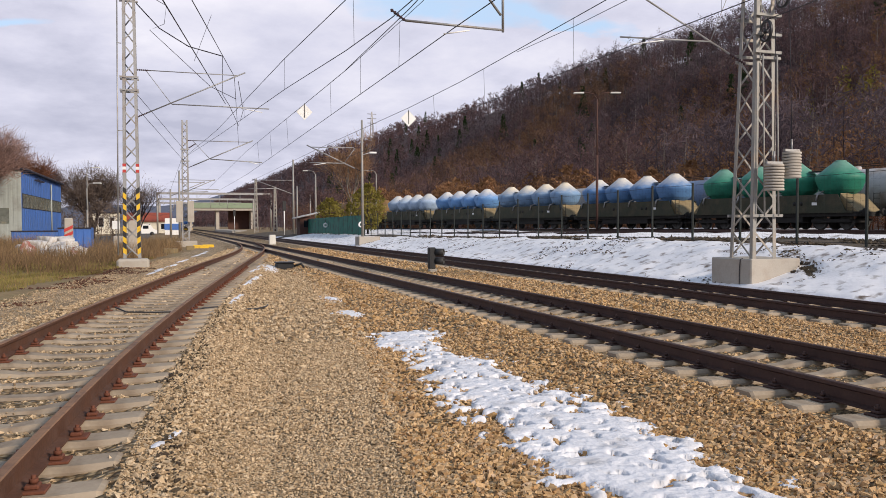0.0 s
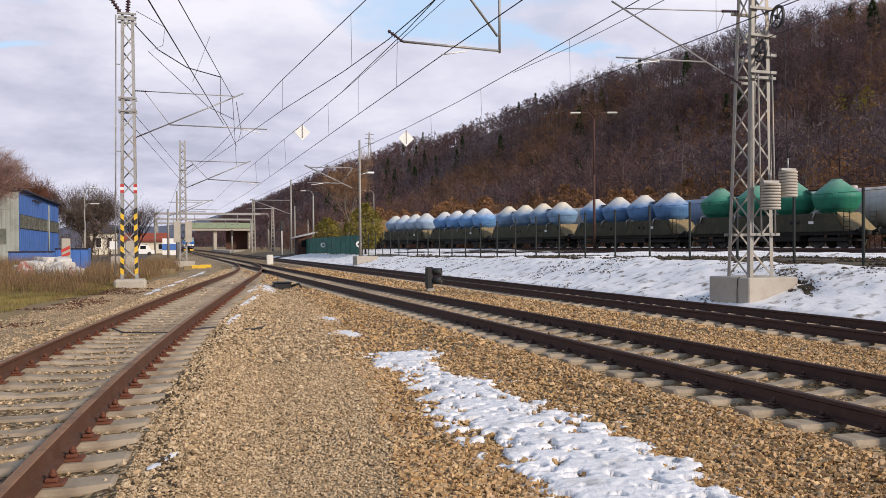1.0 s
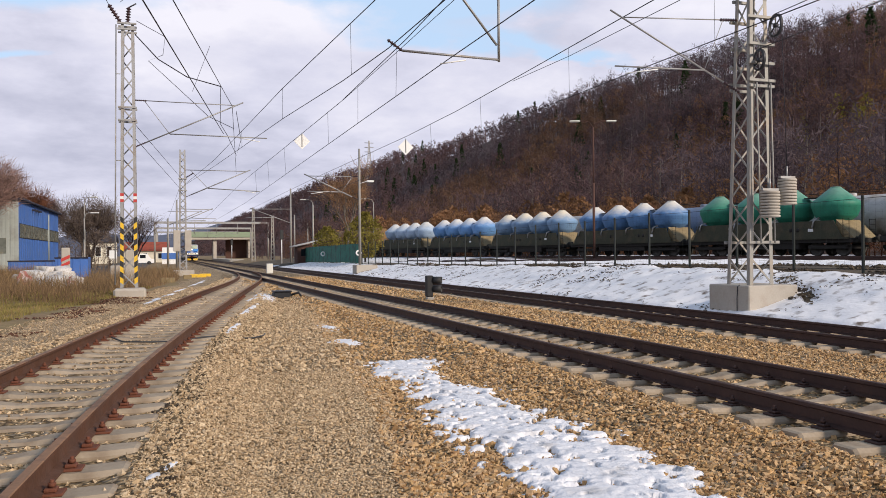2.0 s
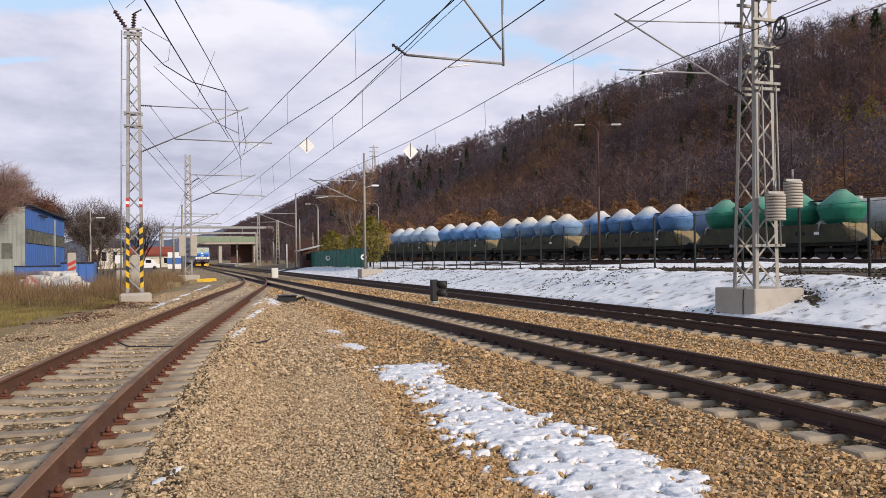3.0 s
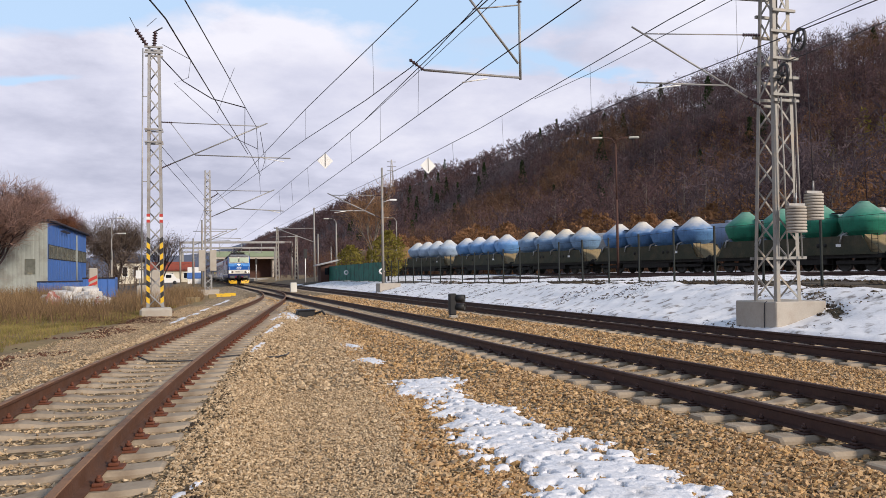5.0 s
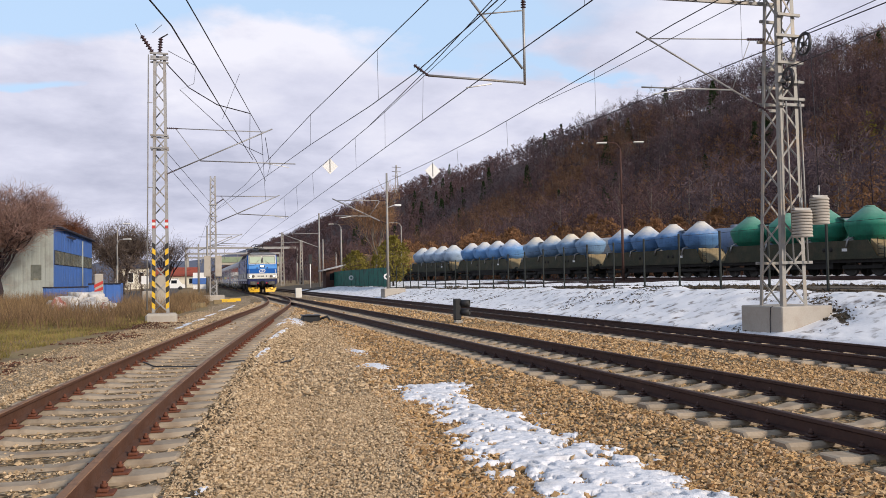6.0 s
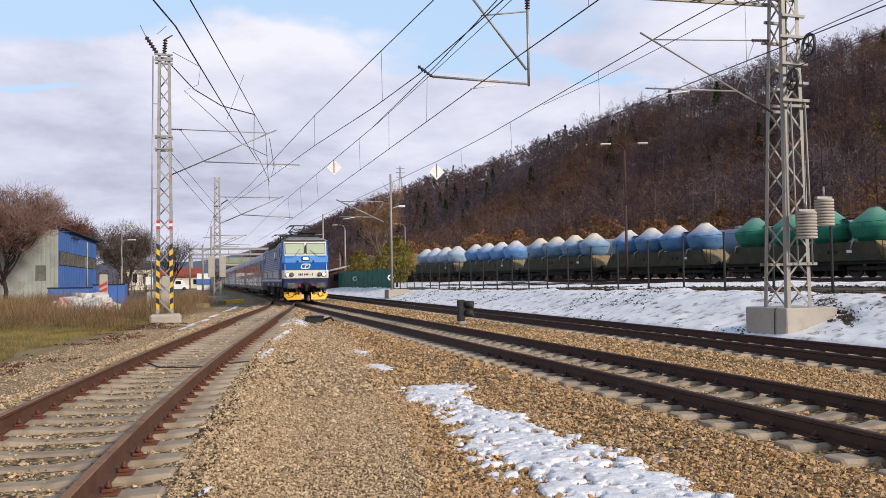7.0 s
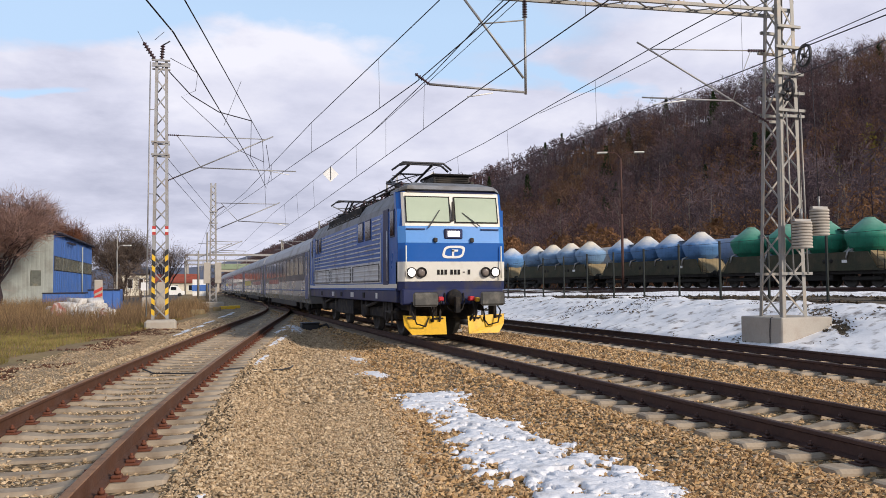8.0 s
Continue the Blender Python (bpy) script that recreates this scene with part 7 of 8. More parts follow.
def plant(name, label, category, tris, spots, mat, seed):
    """Many plants in one mesh: spots of (x, y, z, size, which)."""
    rng = np.random.default_rng(seed)
    V = []
    which = spots[:, 4].astype(int) % len(tris)
    for k, t in enumerate(tris):
        sel = spots[which == k]
        if not len(sel):
            continue
        a = rng.uniform(0, 2 * np.pi, len(sel))
        c, s = np.cos(a)[:, None, None], np.sin(a)[:, None, None]
        p = t.reshape(1, -1, 3)
        x = (p[..., 0:1] * c - p[..., 1:2] * s)[..., 0] * sel[:, 3:4] + sel[:, 0:1]
        y = (p[..., 0:1] * s + p[..., 1:2] * c)[..., 0] * sel[:, 3:4] + sel[:, 1:2]
        z = p[..., 2] * sel[:, 3:4] + sel[:, 2:3]
        V.append(np.stack([x, y, z], -1).reshape(-1, 3))
    V = np.concatenate(V)
    F = np.arange(len(V)).reshape(-1, 3)
    me = bpy.data.meshes.new(name)
    me.from_pydata(V, [], F)
    me.materials.append(mat)
    return tagged(new(name, me), label, category, kind="stuff")


rng = np.random.default_rng(77)


def hill_spots(n, x0, x1, y0, y1, seed):
    r = np.random.default_rng(seed)
    x, y = r.uniform(x0 - 0.05 * max(y1 - 250, 0), x1, n), r.uniform(y0, y1, n)
    # only what can be seen from the line
    az = np.degrees(np.arctan2(x, y))
    ok = (az > -1.5) & (az < 53) & (hill_x(x, y) > x0 - 2) & (hill_x(x, y) < x1)
    x, y = x[ok], y[ok]
    return np.stack([x, y, ground_z(x, y) - 0.3, r.uniform(0.7, 1.25, len(x)), r.integers(0, 99, len(x))], -1)


BARE = [bare_template(s, 12.5, 3.8, 14, 140, 0.11, 0.155) for s in range(1, 8)]
near = hill_spots(3600, 58, 218, 20, 330, 1)
far = hill_spots(6500, 60, 240, 330, 1900, 2)
far[:, 3] *= 0.92 + 0.12 * smooth01(far[:, 1], 600, 1500)
cover = fbm(near[:, 0], near[:, 1], 0.02, 3, 41)
coverf = fbm(far[:, 0], far[:, 1], 0.012, 3, 42)
FARBARE = [bare_template(s, 13.0, 4.4, 8, 70, 0.22, 0.58) for s in range(11, 15)]
plant("forest_trunks", "bare grey trunks of the wooded hillside", "forest", [t for t, _ in BARE], near[near[:, 4] % 4 != 0], T_TRUNK, 3)
plant("forest_trunks", "pale bare trunks among the wooded hillside", "forest", [t for t, _ in BARE], near[near[:, 4] % 4 == 0], T_PALE, 3)
for cond, mat, lab in (((cover > 0.52), T_GREY, "grey"), ((cover <= 0.52) & (cover > 0.36), T_PLUM, "plum-brown"), ((cover <= 0.36), T_BROWN, "warm brown")):
    plant("forest_crowns", "leafless " + lab + " crowns on the wooded hillside", "forest", [w for _, w in BARE], near[cond], mat, 3)
for cond, mat, lab in (((coverf > 0.5), T_GREY, "grey"), ((coverf <= 0.5), T_PLUM, "plum-brown")):
    plant("forest_crowns", "distant leafless " + lab + " crowns along the ridge", "forest", [np.concatenate(q) for q in FARBARE], far[cond], mat, 4)
# rust-leaved understorey, a few pines
under = hill_spots(2600, 58, 175, 20, 300, 5)
pick = fbm(under[:, 0], under[:, 1], 0.03, 3, 44)
under = under[(pick > 0.45) & (under[:, 2] < 46)]
plant("rust_understorey", "rust-brown oak leaves still on the lower trees", "forest", [leaf_template(s, 7.5, 2.1, 120, 0.42, 1.0) for s in range(4)], under, T_RUST, 6)
near_rust = hill_spots(800, 60, 165, 25, 150, 15)
near_rust = near_rust[fbm(near_rust[:, 0], near_rust[:, 1], 0.035, 3, 46) > 0.44]
plant("rust_understorey", "rust-brown oak leaves on the lower slope", "forest", [leaf_template(s, 8.5, 2.2, 190, 0.34, 1.5) for s in range(60, 64)], near_rust, T_RUST, 16)
r = np.random.default_rng(91)
ox, oy = r.normal(108, 5, 9), r.normal(103, 4, 9)
olive = np.stack([ox, oy, ground_z(ox, oy) + 1.0, r.uniform(0.7, 1.1, 9), r.integers(0, 99, 9)], -1)
plant("larch_crowns", "yellow-olive larches on the lower slope", "forest", [leaf_template(s, 10.5, 1.5, 170, 0.42, 3.0) for s in range(70, 73)], olive, T_YGREEN, 18)
pines = hill_spots(70, 90, 215, 60, 600, 8)
plant("hill_pines", "scattered dark pines on the hillside", "forest", [leaf_template(s, 13, 2.4, 260, 0.75, 3.0, True) for s in range(20, 23)], pines, T_PINE, 9)
# thicket along the foot of the hill behind the wagons
r = np.random.default_rng(12)
d = r.uniform(-30, 150, 520)
o = r.uniform(8, 17, 520)
sx, sy = YARD[0] + U_YARD.x * d + o, YARD[1] + U_YARD.y * d + 0.2 * o
sp = np.stack([sx, sy, ground_z(sx, sy) - 0.2, r.uniform(0.6, 1.35, 520), r.integers(0, 99, 520)], -1)
SHRUB = [bare_template(s, 4.6, 1.9, 12, 130, 0.06, 0.075, 0.02) for s in range(31, 36)]
plant("thicket", "rust-brown leafless thicket behind the wagons", "shrubs", [np.concatenate(q) for q in SHRUB], sp[sp[:, 4] % 3 == 0], T_BIRCH, 13)
plant("thicket", "brown leafless thicket behind the wagons", "shrubs", [np.concatenate(q) for q in SHRUB], sp[sp[:, 4] % 3 != 0], T_BROWN, 14)
# rust-leaved bushes rising above the wagons
d = r.uniform(-25, 110, 150)
o = r.uniform(9, 22, 150)
sx, sy = YARD[0] + U_YARD.x * d + o, YARD[1] + U_YARD.y * d + 0.2 * o
sp = np.stack([sx, sy, ground_z(sx, sy) - 0.2, r.uniform(0.75, 1.5, 150), r.integers(0, 99, 150)], -1)
sp = sp[fbm(sx, sy, 0.06, 2, 47) > 0.46]
plant("rust_bushes", "rust-orange bushes with dead leaves behind the wagons", "shrubs", [leaf_template(s, 5.2, 1.9, 520, 0.30, 0.3) for s in range(50, 54)], sp, T_RUST, 17)
d2 = r.uniform(0, 1, 260)
sx, sy = 22 + 16 * r.uniform(0, 1, 260), 98 + 130 * d2
sp = np.stack([sx, sy, ground_z(sx, sy) - 0.2, r.uniform(0.4, 1.05, 260), r.integers(0, 99, 260)], -1)
plant("thicket", "brown leafless thicket along the far tracks", "shrubs", [np.concatenate(q) for q in SHRUB], sp[::2], T_PLUM, 15)


sx, sy = r.uniform(-13, -6.2, 26), r.uniform(103, 110, 26)
sp = np.stack([sx, sy, ground_z(sx, sy) - 0.2, r.uniform(0.6, 1.1, 26), r.integers(0, 99, 26)], -1)
plant("thicket", "grey-brown leafless bushes under the round-headed tree", "shrubs", [np.concatenate(q) for q in SHRUB], sp, T_GREYB, 19)


# ---- single trees
def recursive_tree(label, x, y, h, spread, seed, trunk_mat, twig_mat, trunk_r=0.16, twigs=1500, twig_w=0.035, levels=3, low=0.18, category="tree", limb=None):
    """A leafless tree: trunk and limbs that fork, and a crown of fine twigs."""
    r = np.random.default_rng(seed)
    t = tagged(empty("tree"), label, category, "single trees")
    z0 = float(ground_z(x, y)) - 0.1
    bm = bmesh.new()
    tips = []

    def grow(p, d, length, rad, level):
        q = p + d * length
        mid = p + d * length * 0.5 + Vector(r.normal(0, 0.05 * length, 3))
        tube(bm, [p, mid, q], rad, 6 if level == 0 else 4, True, rad * 0.6)
        if level >= levels:
            tips.append((q, d))
            return
        n = 3 if level else (9 if limb else 5)
        for k in range(n):
            a = 2 * math.pi * (k + r.uniform(0, 0.8)) / n
            out = Vector((math.cos(a), math.sin(a), 0))
            e = (d * r.uniform(0.7, 1.1) + out * r.uniform(0.5, 1.0) * spread + Vector((0, 0, 0.25))).normalized()
            f = r.uniform(0.6, 1.0)
            grow(p.lerp(q, f), e, (h * limb if limb and level == 0 else length) * r.uniform(0.6, 0.85), rad * 0.55, level + 1)
        tips.append((q, d))

    grow(Vector((x, y, z0)), Vector((r.normal(0, 0.04), r.normal(0, 0.04), 1)).normalized(), h * (0.30 + low * 0.3), trunk_r, 0)
    part("trunk", bm, trunk_mat, t)
    out = []
    for i in range(twigs):
        p, d = tips[r.integers(len(tips))]
        e = np.array(d) * 0.8 + r.normal(0, 0.55, 3)
        e /= np.linalg.norm(e)
        L = h * r.uniform(0.05, 0.13)
        out.append(sliver(np.array(p) + r.normal(0, 0.035 * h, 3), e, L, twig_w * r.uniform(0.6, 1.3), r))
    V = np.array(out).reshape(-1, 3)
    raw("crown", V, np.arange(len(V)).reshape(-1, 3), twig_mat, t)
    return t


def leafy_tree(label, x, y, h, spread, seed, mat, n=900, size=0.34, base=1.0, cone=True):
    t = tagged(empty("tree"), label, "tree", "single trees")
    z0 = float(ground_z(x, y)) - 0.1
    bm = bmesh.new()
    tube(bm, [(x, y, z0), (x, y, z0 + h * 0.92)], 0.12, 6, True, 0.03)
    part("trunk", bm, T_TRUNK, t)
    V = leaf_template(seed, h, spread, n, size, base, cone).reshape(-1, 3) + np.array([x, y, z0])
    raw("crown", V, np.arange(len(V)).reshape(-1, 3), mat, t)


recursive_tree("bare birch with pale trunk and golden-brown twigs behind the green fence", 20.9, 94, 12.6, 0.5, 51, T_PALE, T_GOLD, 0.16, 2200, 0.05)
leafy_tree("yellow-green pine behind the green fence", 21.4, 88.0, 5.7, 2.2, 61, T_YGREEN, 1700, 0.30, 0.6, False)
leafy_tree("yellow-green bushy conifer behind the green fence", 19.6, 101.0, 4.6, 2.0, 62, T_YGREEN, 1300, 0.30, 0.2, False)
leafy_tree("dark green conifer behind the green fence", 23.0, 104.0, 5.0, 1.6, 63, T_YGREEN, 800, 0.36, 0.2, True)
recursive_tree("bare round-headed tree beside the road", -9.0, 112, 11.0, 0.8, 52, T_TRUNK, T_GREYB, 0.26, 9000, 0.05, 4, -0.55, "tree", 0.36)
recursive_tree("bare tree behind the lattice mast", -3.6, 118, 9.4, 0.6, 53, T_TRUNK, T_GREYB, 0.18, 1500, 0.045, 4, -0.3, "tree", 0.32)
recursive_tree("reddish leafless tree beside the corrugated shed", -14.6, 70, 10.0, 0.9, 54, T_TRUNK, T_REDB, 0.2, 15000, 0.04, 4, -0.2, "tree", 0.33)
recursive_tree("tall reddish leafless tree behind the blue shed", -18.6, 112, 14.5, 0.7, 55, T_TRUNK, T_BIRCH, 0.25, 7000, 0.06, 4, 0.0)
recursive_tree("dark bare tree behind the blue shed", -15.4, 118, 11.5, 0.7, 56, T_TRUNK, T_PLUM, 0.22, 6000, 0.06, 4, 0.0)
for x, y, h, s in ((30, 128, 9, 71), (36, 140, 10, 72), (27, 150, 9, 73), (22, 175, 10, 74)):
    recursive_tree("bare brown tree along the far tracks", x, y, h, 0.6, s, T_TRUNK, T_PLUM, 0.18, 900, 0.07)


# ---- dry grass and weeds beside the side track
def blades(name, label, n, mat, hmin, hmax, width, where, seed, yr, xr):
    r = np.random.default_rng(seed)
    x, y = r.uniform(xr[0], xr[1], n), r.uniform(yr[0], yr[1], n)
    ok = where(x, y, r) & (np.degrees(np.arctan2(x, y)) > -14)
    x, y = x[ok], y[ok]
    z = ground_z(x, y)
    a = r.uniform(0, 2 * np.pi, len(x))
    h = r.uniform(hmin, hmax, len(x)) * (0.6 + 0.8 * fbm(x, y, 0.5, 2, seed))
    w = width * r.uniform(0.6, 1.4, len(x))
    lx, ly = r.normal(0, 0.35, len(x)) * h, r.normal(0, 0.35, len(x)) * h
    dx, dy = np.cos(a) * w / 2, np.sin(a) * w / 2
    V = np.stack([np.stack([x - dx, y - dy, z - 0.02], -1), np.stack([x + dx, y + dy, z - 0.02], -1), np.stack([x + lx, y + ly, z + h], -1)], 1).reshape(-1, 3)
    me = bpy.data.meshes.new(name)
    me.from_pydata(V, [], np.arange(len(V)).reshape(-1, 3))
    me.materials.append(mat)
    return tagged(new(name, me), label, "grass", kind="stuff")


grassy = lambda x, y, r: (x < siding(y) - 4.2 - 1.2 * (fbm(x, y, 0.5, 2, 61)))
weedy = lambda x, y, r: (x < siding(y) - 4.9) & (fbm(x, y, 0.22, 3, 62) + 0.25 * (r.uniform(0, 1, len(x)) - 0.5) > 0.51 - 0.12 * smooth01(-x, 5, 9)) & (x < np.where(y > 39, siding(y) - 4.0, -1.6 - 0.02 * y)) & ~((np.abs(x + 5.9) < 1.2) & (y > 45) & (y < 62))
blades("grass_tufts", "short green-brown winter grass beside the track", 110000, T_GREENBLADE, 0.04, 0.14, 0.025, grassy, 81, (13, 48), (-14, 1))
blades("grass_tufts", "short dry winter grass beside the track", 20000, T_DRY, 0.05, 0.20, 0.022, grassy, 82, (13, 60), (-16, 2))
blades("dry_weeds", "tall dry brown weeds beside the track", 13000, T_DRY, 0.35, 1.25, 0.024, weedy, 83, (36, 72), (-18, 1))
blades("dry_weeds", "tall rust-brown weeds beside the track", 24000, T_WEED, 0.3, 1.05, 0.028, weedy, 84, (32, 75), (-18, 1))
# ---------------------------------------------------------------- sheds, road and clutter beside the side track
B_BLUE = material("blue_cladding", (0.06, 0.155, 0.44), 0.55, 0, 0.10, 5, 0.5, 0.03, (0.08, 0.16, 0.38), 0.3)
B_GREY = material("grey_cladding", (0.36, 0.39, 0.36), 0.6, 0.1, 0.10, 5, 0.5, 0.03, (0.28, 0.29, 0.26), 0.4)
B_DARK = material("dark_trim", (0.018, 0.018, 0.03), 0.6, 0, 0.1)
B_GLASS = material("dusty_glazing", (0.13, 0.14, 0.12), 0.25, 0, 0.3, 4, 0.8, 0.0, (0.24, 0.23, 0.17), 0.4)
B_TILE = material("red_roof_tiles", (0.30, 0.065, 0.035), 0.85, 0, 0.18, 8, 0.7, 0.1, (0.20, 0.05, 0.03), 0.4)
B_RENDER = material("cream_render", (0.68, 0.63, 0.50), 0.9, 0, 0.07, 8, 0.5, 0.05, (0.55, 0.50, 0.40), 0.3)
B_ASPHALT = material("asphalt", (0.065, 0.063, 0.062), 0.95, 0, 0.2, 20, 0.4, 0.1, (0.10, 0.095, 0.09), 0.4, space="World")
B_PALEGREEN = material("pale_green_parapet", (0.24, 0.30, 0.20), 0.8, 0, 0.15, 6, 0.5, 0.0)
B_SACK = material("white_sack", (0.60, 0.58, 0.55), 0.8, 0, 0.12, 6, 1.5, 0.2, (0.40, 0.36, 0.31), 0.4)
# distance haze is mixed into this blue-grey wood colour
B_FARHILL = material("hazy_far_hill", (0.10, 0.115, 0.16), 1.0, 0, 0.15, 0.01, 0.002, 0.0, (0.08, 0.09, 0.13), 0.5, space="World")

# blue shed: corrugated end wall towards the camera, blue long wall with a window band towards the tracks
shed = tagged(empty("shed"), "blue clad shed with grey corrugated end wall and window band", "building")
SX, SY0, SY1, SH = -11.5, 75.0, 101.4, 6.20
bm = bmesh.new()
box(bm, SX - 16, SX, SY0, SY1, -0.6, SH)
part("wall", bm, B_BLUE, shed)
for i in range(46):
    x = SX - 0.18 - i * 0.34
    plain_box("corrugation", shed, B_GREY, x - 0.10, x + 0.10, SY0 - 0.05, SY0 + 0.01, -0.3, SH - 0.05)
plain_box("end_sheet", shed, B_GREY, SX - 16, SX - 0.02, SY0 - 0.02, SY0 + 0.02, -0.3, SH - 0.02, 0, "grey corrugated sheet")
plain_box("end_window", shed, B_GLASS, SX - 1.75, SX - 0.95, SY0 - 0.075, SY0 - 0.05, 1.7, 3.0)
plain_box("end_door", shed, B_BLUE, SX - 9.2, SX - 5.2, SY0 - 0.09, SY0 - 0.05, -0.3, 4.0, 0, "blue sliding door")
bm = bmesh.new()
box(bm, SX - 16.3, SX + 0.35, SY0 - 0.3, SY1 + 0.3, SH, SH + 0.16, 0.02)
part("roof", bm, B_DARK, shed, "dark roof edge")
wb = plain_box("window_band", shed, B_DARK, SX - 0.01, SX + 0.03, SY0 + 0.25, SY1 - 0.3, 3.0, 4.25)
for i in range(17):
    y = SY0 + 0.4 + i * 1.53
    plain_box("pane", wb, B_GLASS, SX + 0.02, SX + 0.05, y, y + 1.40, 3.06, 4.19)
for i in range(25):
    y = SY0 + 0.6 + i * 1.04
    plain_box("cladding_rib", shed, B_BLUE, SX, SX + 0.025, y - 0.03, y + 0.03, -0.3, 2.98)
    plain_box("cladding_rib", shed, B_BLUE, SX, SX + 0.025, y - 0.03, y + 0.03, 4.27, SH)
rod(shed, "downpipe", (SX + 0.1, SY0 + 17.5, -0.3), (SX + 0.1, SY0 + 17.5, SH - 0.4), 0.07, B_GREY)
for i in range(5):
    plain_box("lamp_bracket", shed, B_DARK, SX, SX + 0.35, SY0 + 7 + i * 0.9, SY0 + 7.25 + i * 0.9, SH - 0.55, SH - 0.42)

# blue containers and fence sheets before the shed
for x0, x1, y0, y1, h in ((-7.5, -5.3, 64.0, 66.4, 1.5), (-11.6, -7.7, 70.5, 71.5, 1.3)):
    t = tagged(empty("skip_container"), "blue ribbed steel skip container on the ground", "container", "blue skips")
    z = float(ground_z((x0 + x1) / 2, y0))
    plain_box("body", t, B_BLUE, x0, x1, y0, y1, z - 0.1, z + h, 0.04)
    n = int((x1 - x0) / 0.5)
    for i in range(n):
        x = x0 + 0.25 + i * 0.5
        plain_box("rib", t, B_BLUE, x - 0.05, x + 0.05, y0 - 0.05, y0 + 0.01, z, z + h - 0.05)
    plain_box("rim", t, B_DARK, x0 - 0.03, x1 + 0.03, y0 - 0.06, y0 + 0.02, z + h - 0.08, z + h + 0.02)


# rubble sacks in a heap
def sack(x, y, z, s, seed):
    r = np.random.default_rng(seed)
    bm = bmesh.new()
    bmesh.ops.create_cube(bm, size=1.0)
    bmesh.ops.subdivide_edges(bm, edges=bm.edges, cuts=3, use_grid_fill=True)
    for v in bm.verts:
        k = 0.82 + 0.18 * (1 - max(abs(c) for c in v.co)) + 0.14 / max(v.co.length, 0.4) * 0.5
        v.co = Vector((v.co.x * 1.1, v.co.y * 0.9, v.co.z * 0.75)) * s * k * r.uniform(0.88, 1.1)
    ob = part("rubble_sack", bm, B_SACK, None, "", True)
    ob.matrix_basis = pose(x, y, z + 0.32 * s, r.uniform(-12, 12), r.uniform(-12, 12), r.uniform(0, 180))
    return tagged(ob, "white woven rubble sack lying in a heap", "sack", "rubble sacks")


for i, (x, y, z, s) in enumerate(((-6.35, 50, 0.05, 0.75), (-5.7, 49.5, 0.0, 0.9), (-5.05, 49.8, 0.0, 0.8), (-6.0, 50.5, 0.4, 0.7), (-5.35, 50.3, 0.4, 0.75), (-7.2, 51.0, 0.0, 0.95), (-6.9, 50.4, 0.35, 0.9), (-7.7, 51.6, 0.1, 0.8), (-6.4, 51.2, 0.55, 0.95), (-5.6, 51.0, 0.6, 0.85), (-4.75, 50.6, 0.0, 0.7))):
    sack(x, y, float(ground_z(x, y)) + z * 0.8, s, 200 + i)
T_FADED = material("faded_red_sheet", (0.36, 0.13, 0.11), 0.8, 0, 0.2, 6, 1.5, 0.2, (0.5, 0.42, 0.40), 0.5)
for x, y, z, w, lean, mt, lab in ((-7.3, 49.9, 0.60, 0.8, 28, T_FADED, "faded red sheet draped over the rubble sacks"), (-4.9, 49.3, 0.30, 0.5, 12, T_FADED, "faded red sheet draped over the rubble sacks")):
    bm = bmesh.new()
    bmesh.ops.create_grid(bm, x_segments=8, y_segments=6, size=0.5)
    for v in bm.verts:
        v.co = Vector((v.co.x * w, v.co.y * 0.9, 0.10 * math.sin(v.co.x * 9) * math.cos(v.co.y * 7) - 0.55 * v.co.y ** 2))
    bmesh.ops.solidify(bm, geom=bm.faces[:], thickness=0.02)
    tp = part("tarpaulin", bm, mt, None, "", True)
    tp.matrix_basis = pose(x, y, float(ground_z(x, y)) + z, 50, lean, 10)
    tagged(tp, lab, "tarpaulin", "tarpaulins")
t = tagged(empty("marker_post"), "red and white striped concrete marker post", "post")
bm = bmesh.new()
box(bm, -5.95, -5.47, 53.7, 54.1, -0.3, 1.95, 0.05)
part("post", bm, M_CONCRETE, t)
for i in range(3):
    z = 0.35 + i * 0.36
    bm = bmesh.new()
    vs = [bm.verts.new(v) for v in ((-5.96, 53.68, z), (-5.46, 53.68, z + 0.25), (-5.46, 53.68, z + 0.45), (-5.96, 53.68, z + 0.20))]
    vb = [bm.verts.new(v.co + Vector((0, 0.015, 0))) for v in vs]
    bm.faces.new(vs)
    bm.faces.new(vb[::-1])
    for k in range(4):
        bm.faces.new((vs[k], vs[(k + 1) % 4], vb[(k + 1) % 4], vb[k]))
    part("stripe", bm, M_REDP, t, "red stripe")
for x, y, w, h in ((-3.2, 68, 1.6, 0.9), (-1.9, 50.0, 0.5, 2.1)):
    z = float(ground_z(x, y))
    tagged(plain_box("concrete_block", None, M_CONCRETE, x - w / 2, x + w / 2, y - 0.4, y + 0.4, z - 0.2, z + h, 0.04), "pale concrete block beside the road", "block", "concrete blocks")
t = tagged(empty("road_sign"), "small white road sign on a grey post", "sign")
rod(t, "post", (-4.2, 75, -0.2), (-4.2, 75, 2.0), 0.03)
plain_box("board", t, M_WHITEP, -4.5, -3.9, 74.95, 74.97, 1.2, 1.9)

# road
road = grid_mesh("road", np.arange(-9.5, -2.0, 0.5), np.arange(60, 200, 2.0), lambda x, y: ground_z(x, y) + 0.03, [B_ASPHALT])
tagged(road, "grey asphalt road past the sheds", "road", kind="structure")
yard_lamp(-7.6, 88, 6.0, (1,), "grey street lamp beside the road", 0.07, M_GALV_L, 1.0)
yard_lamp(-8.6, 100, 8.4, (1,), "grey street lamp beside the road", 0.07, M_GALV_L, 1.0)


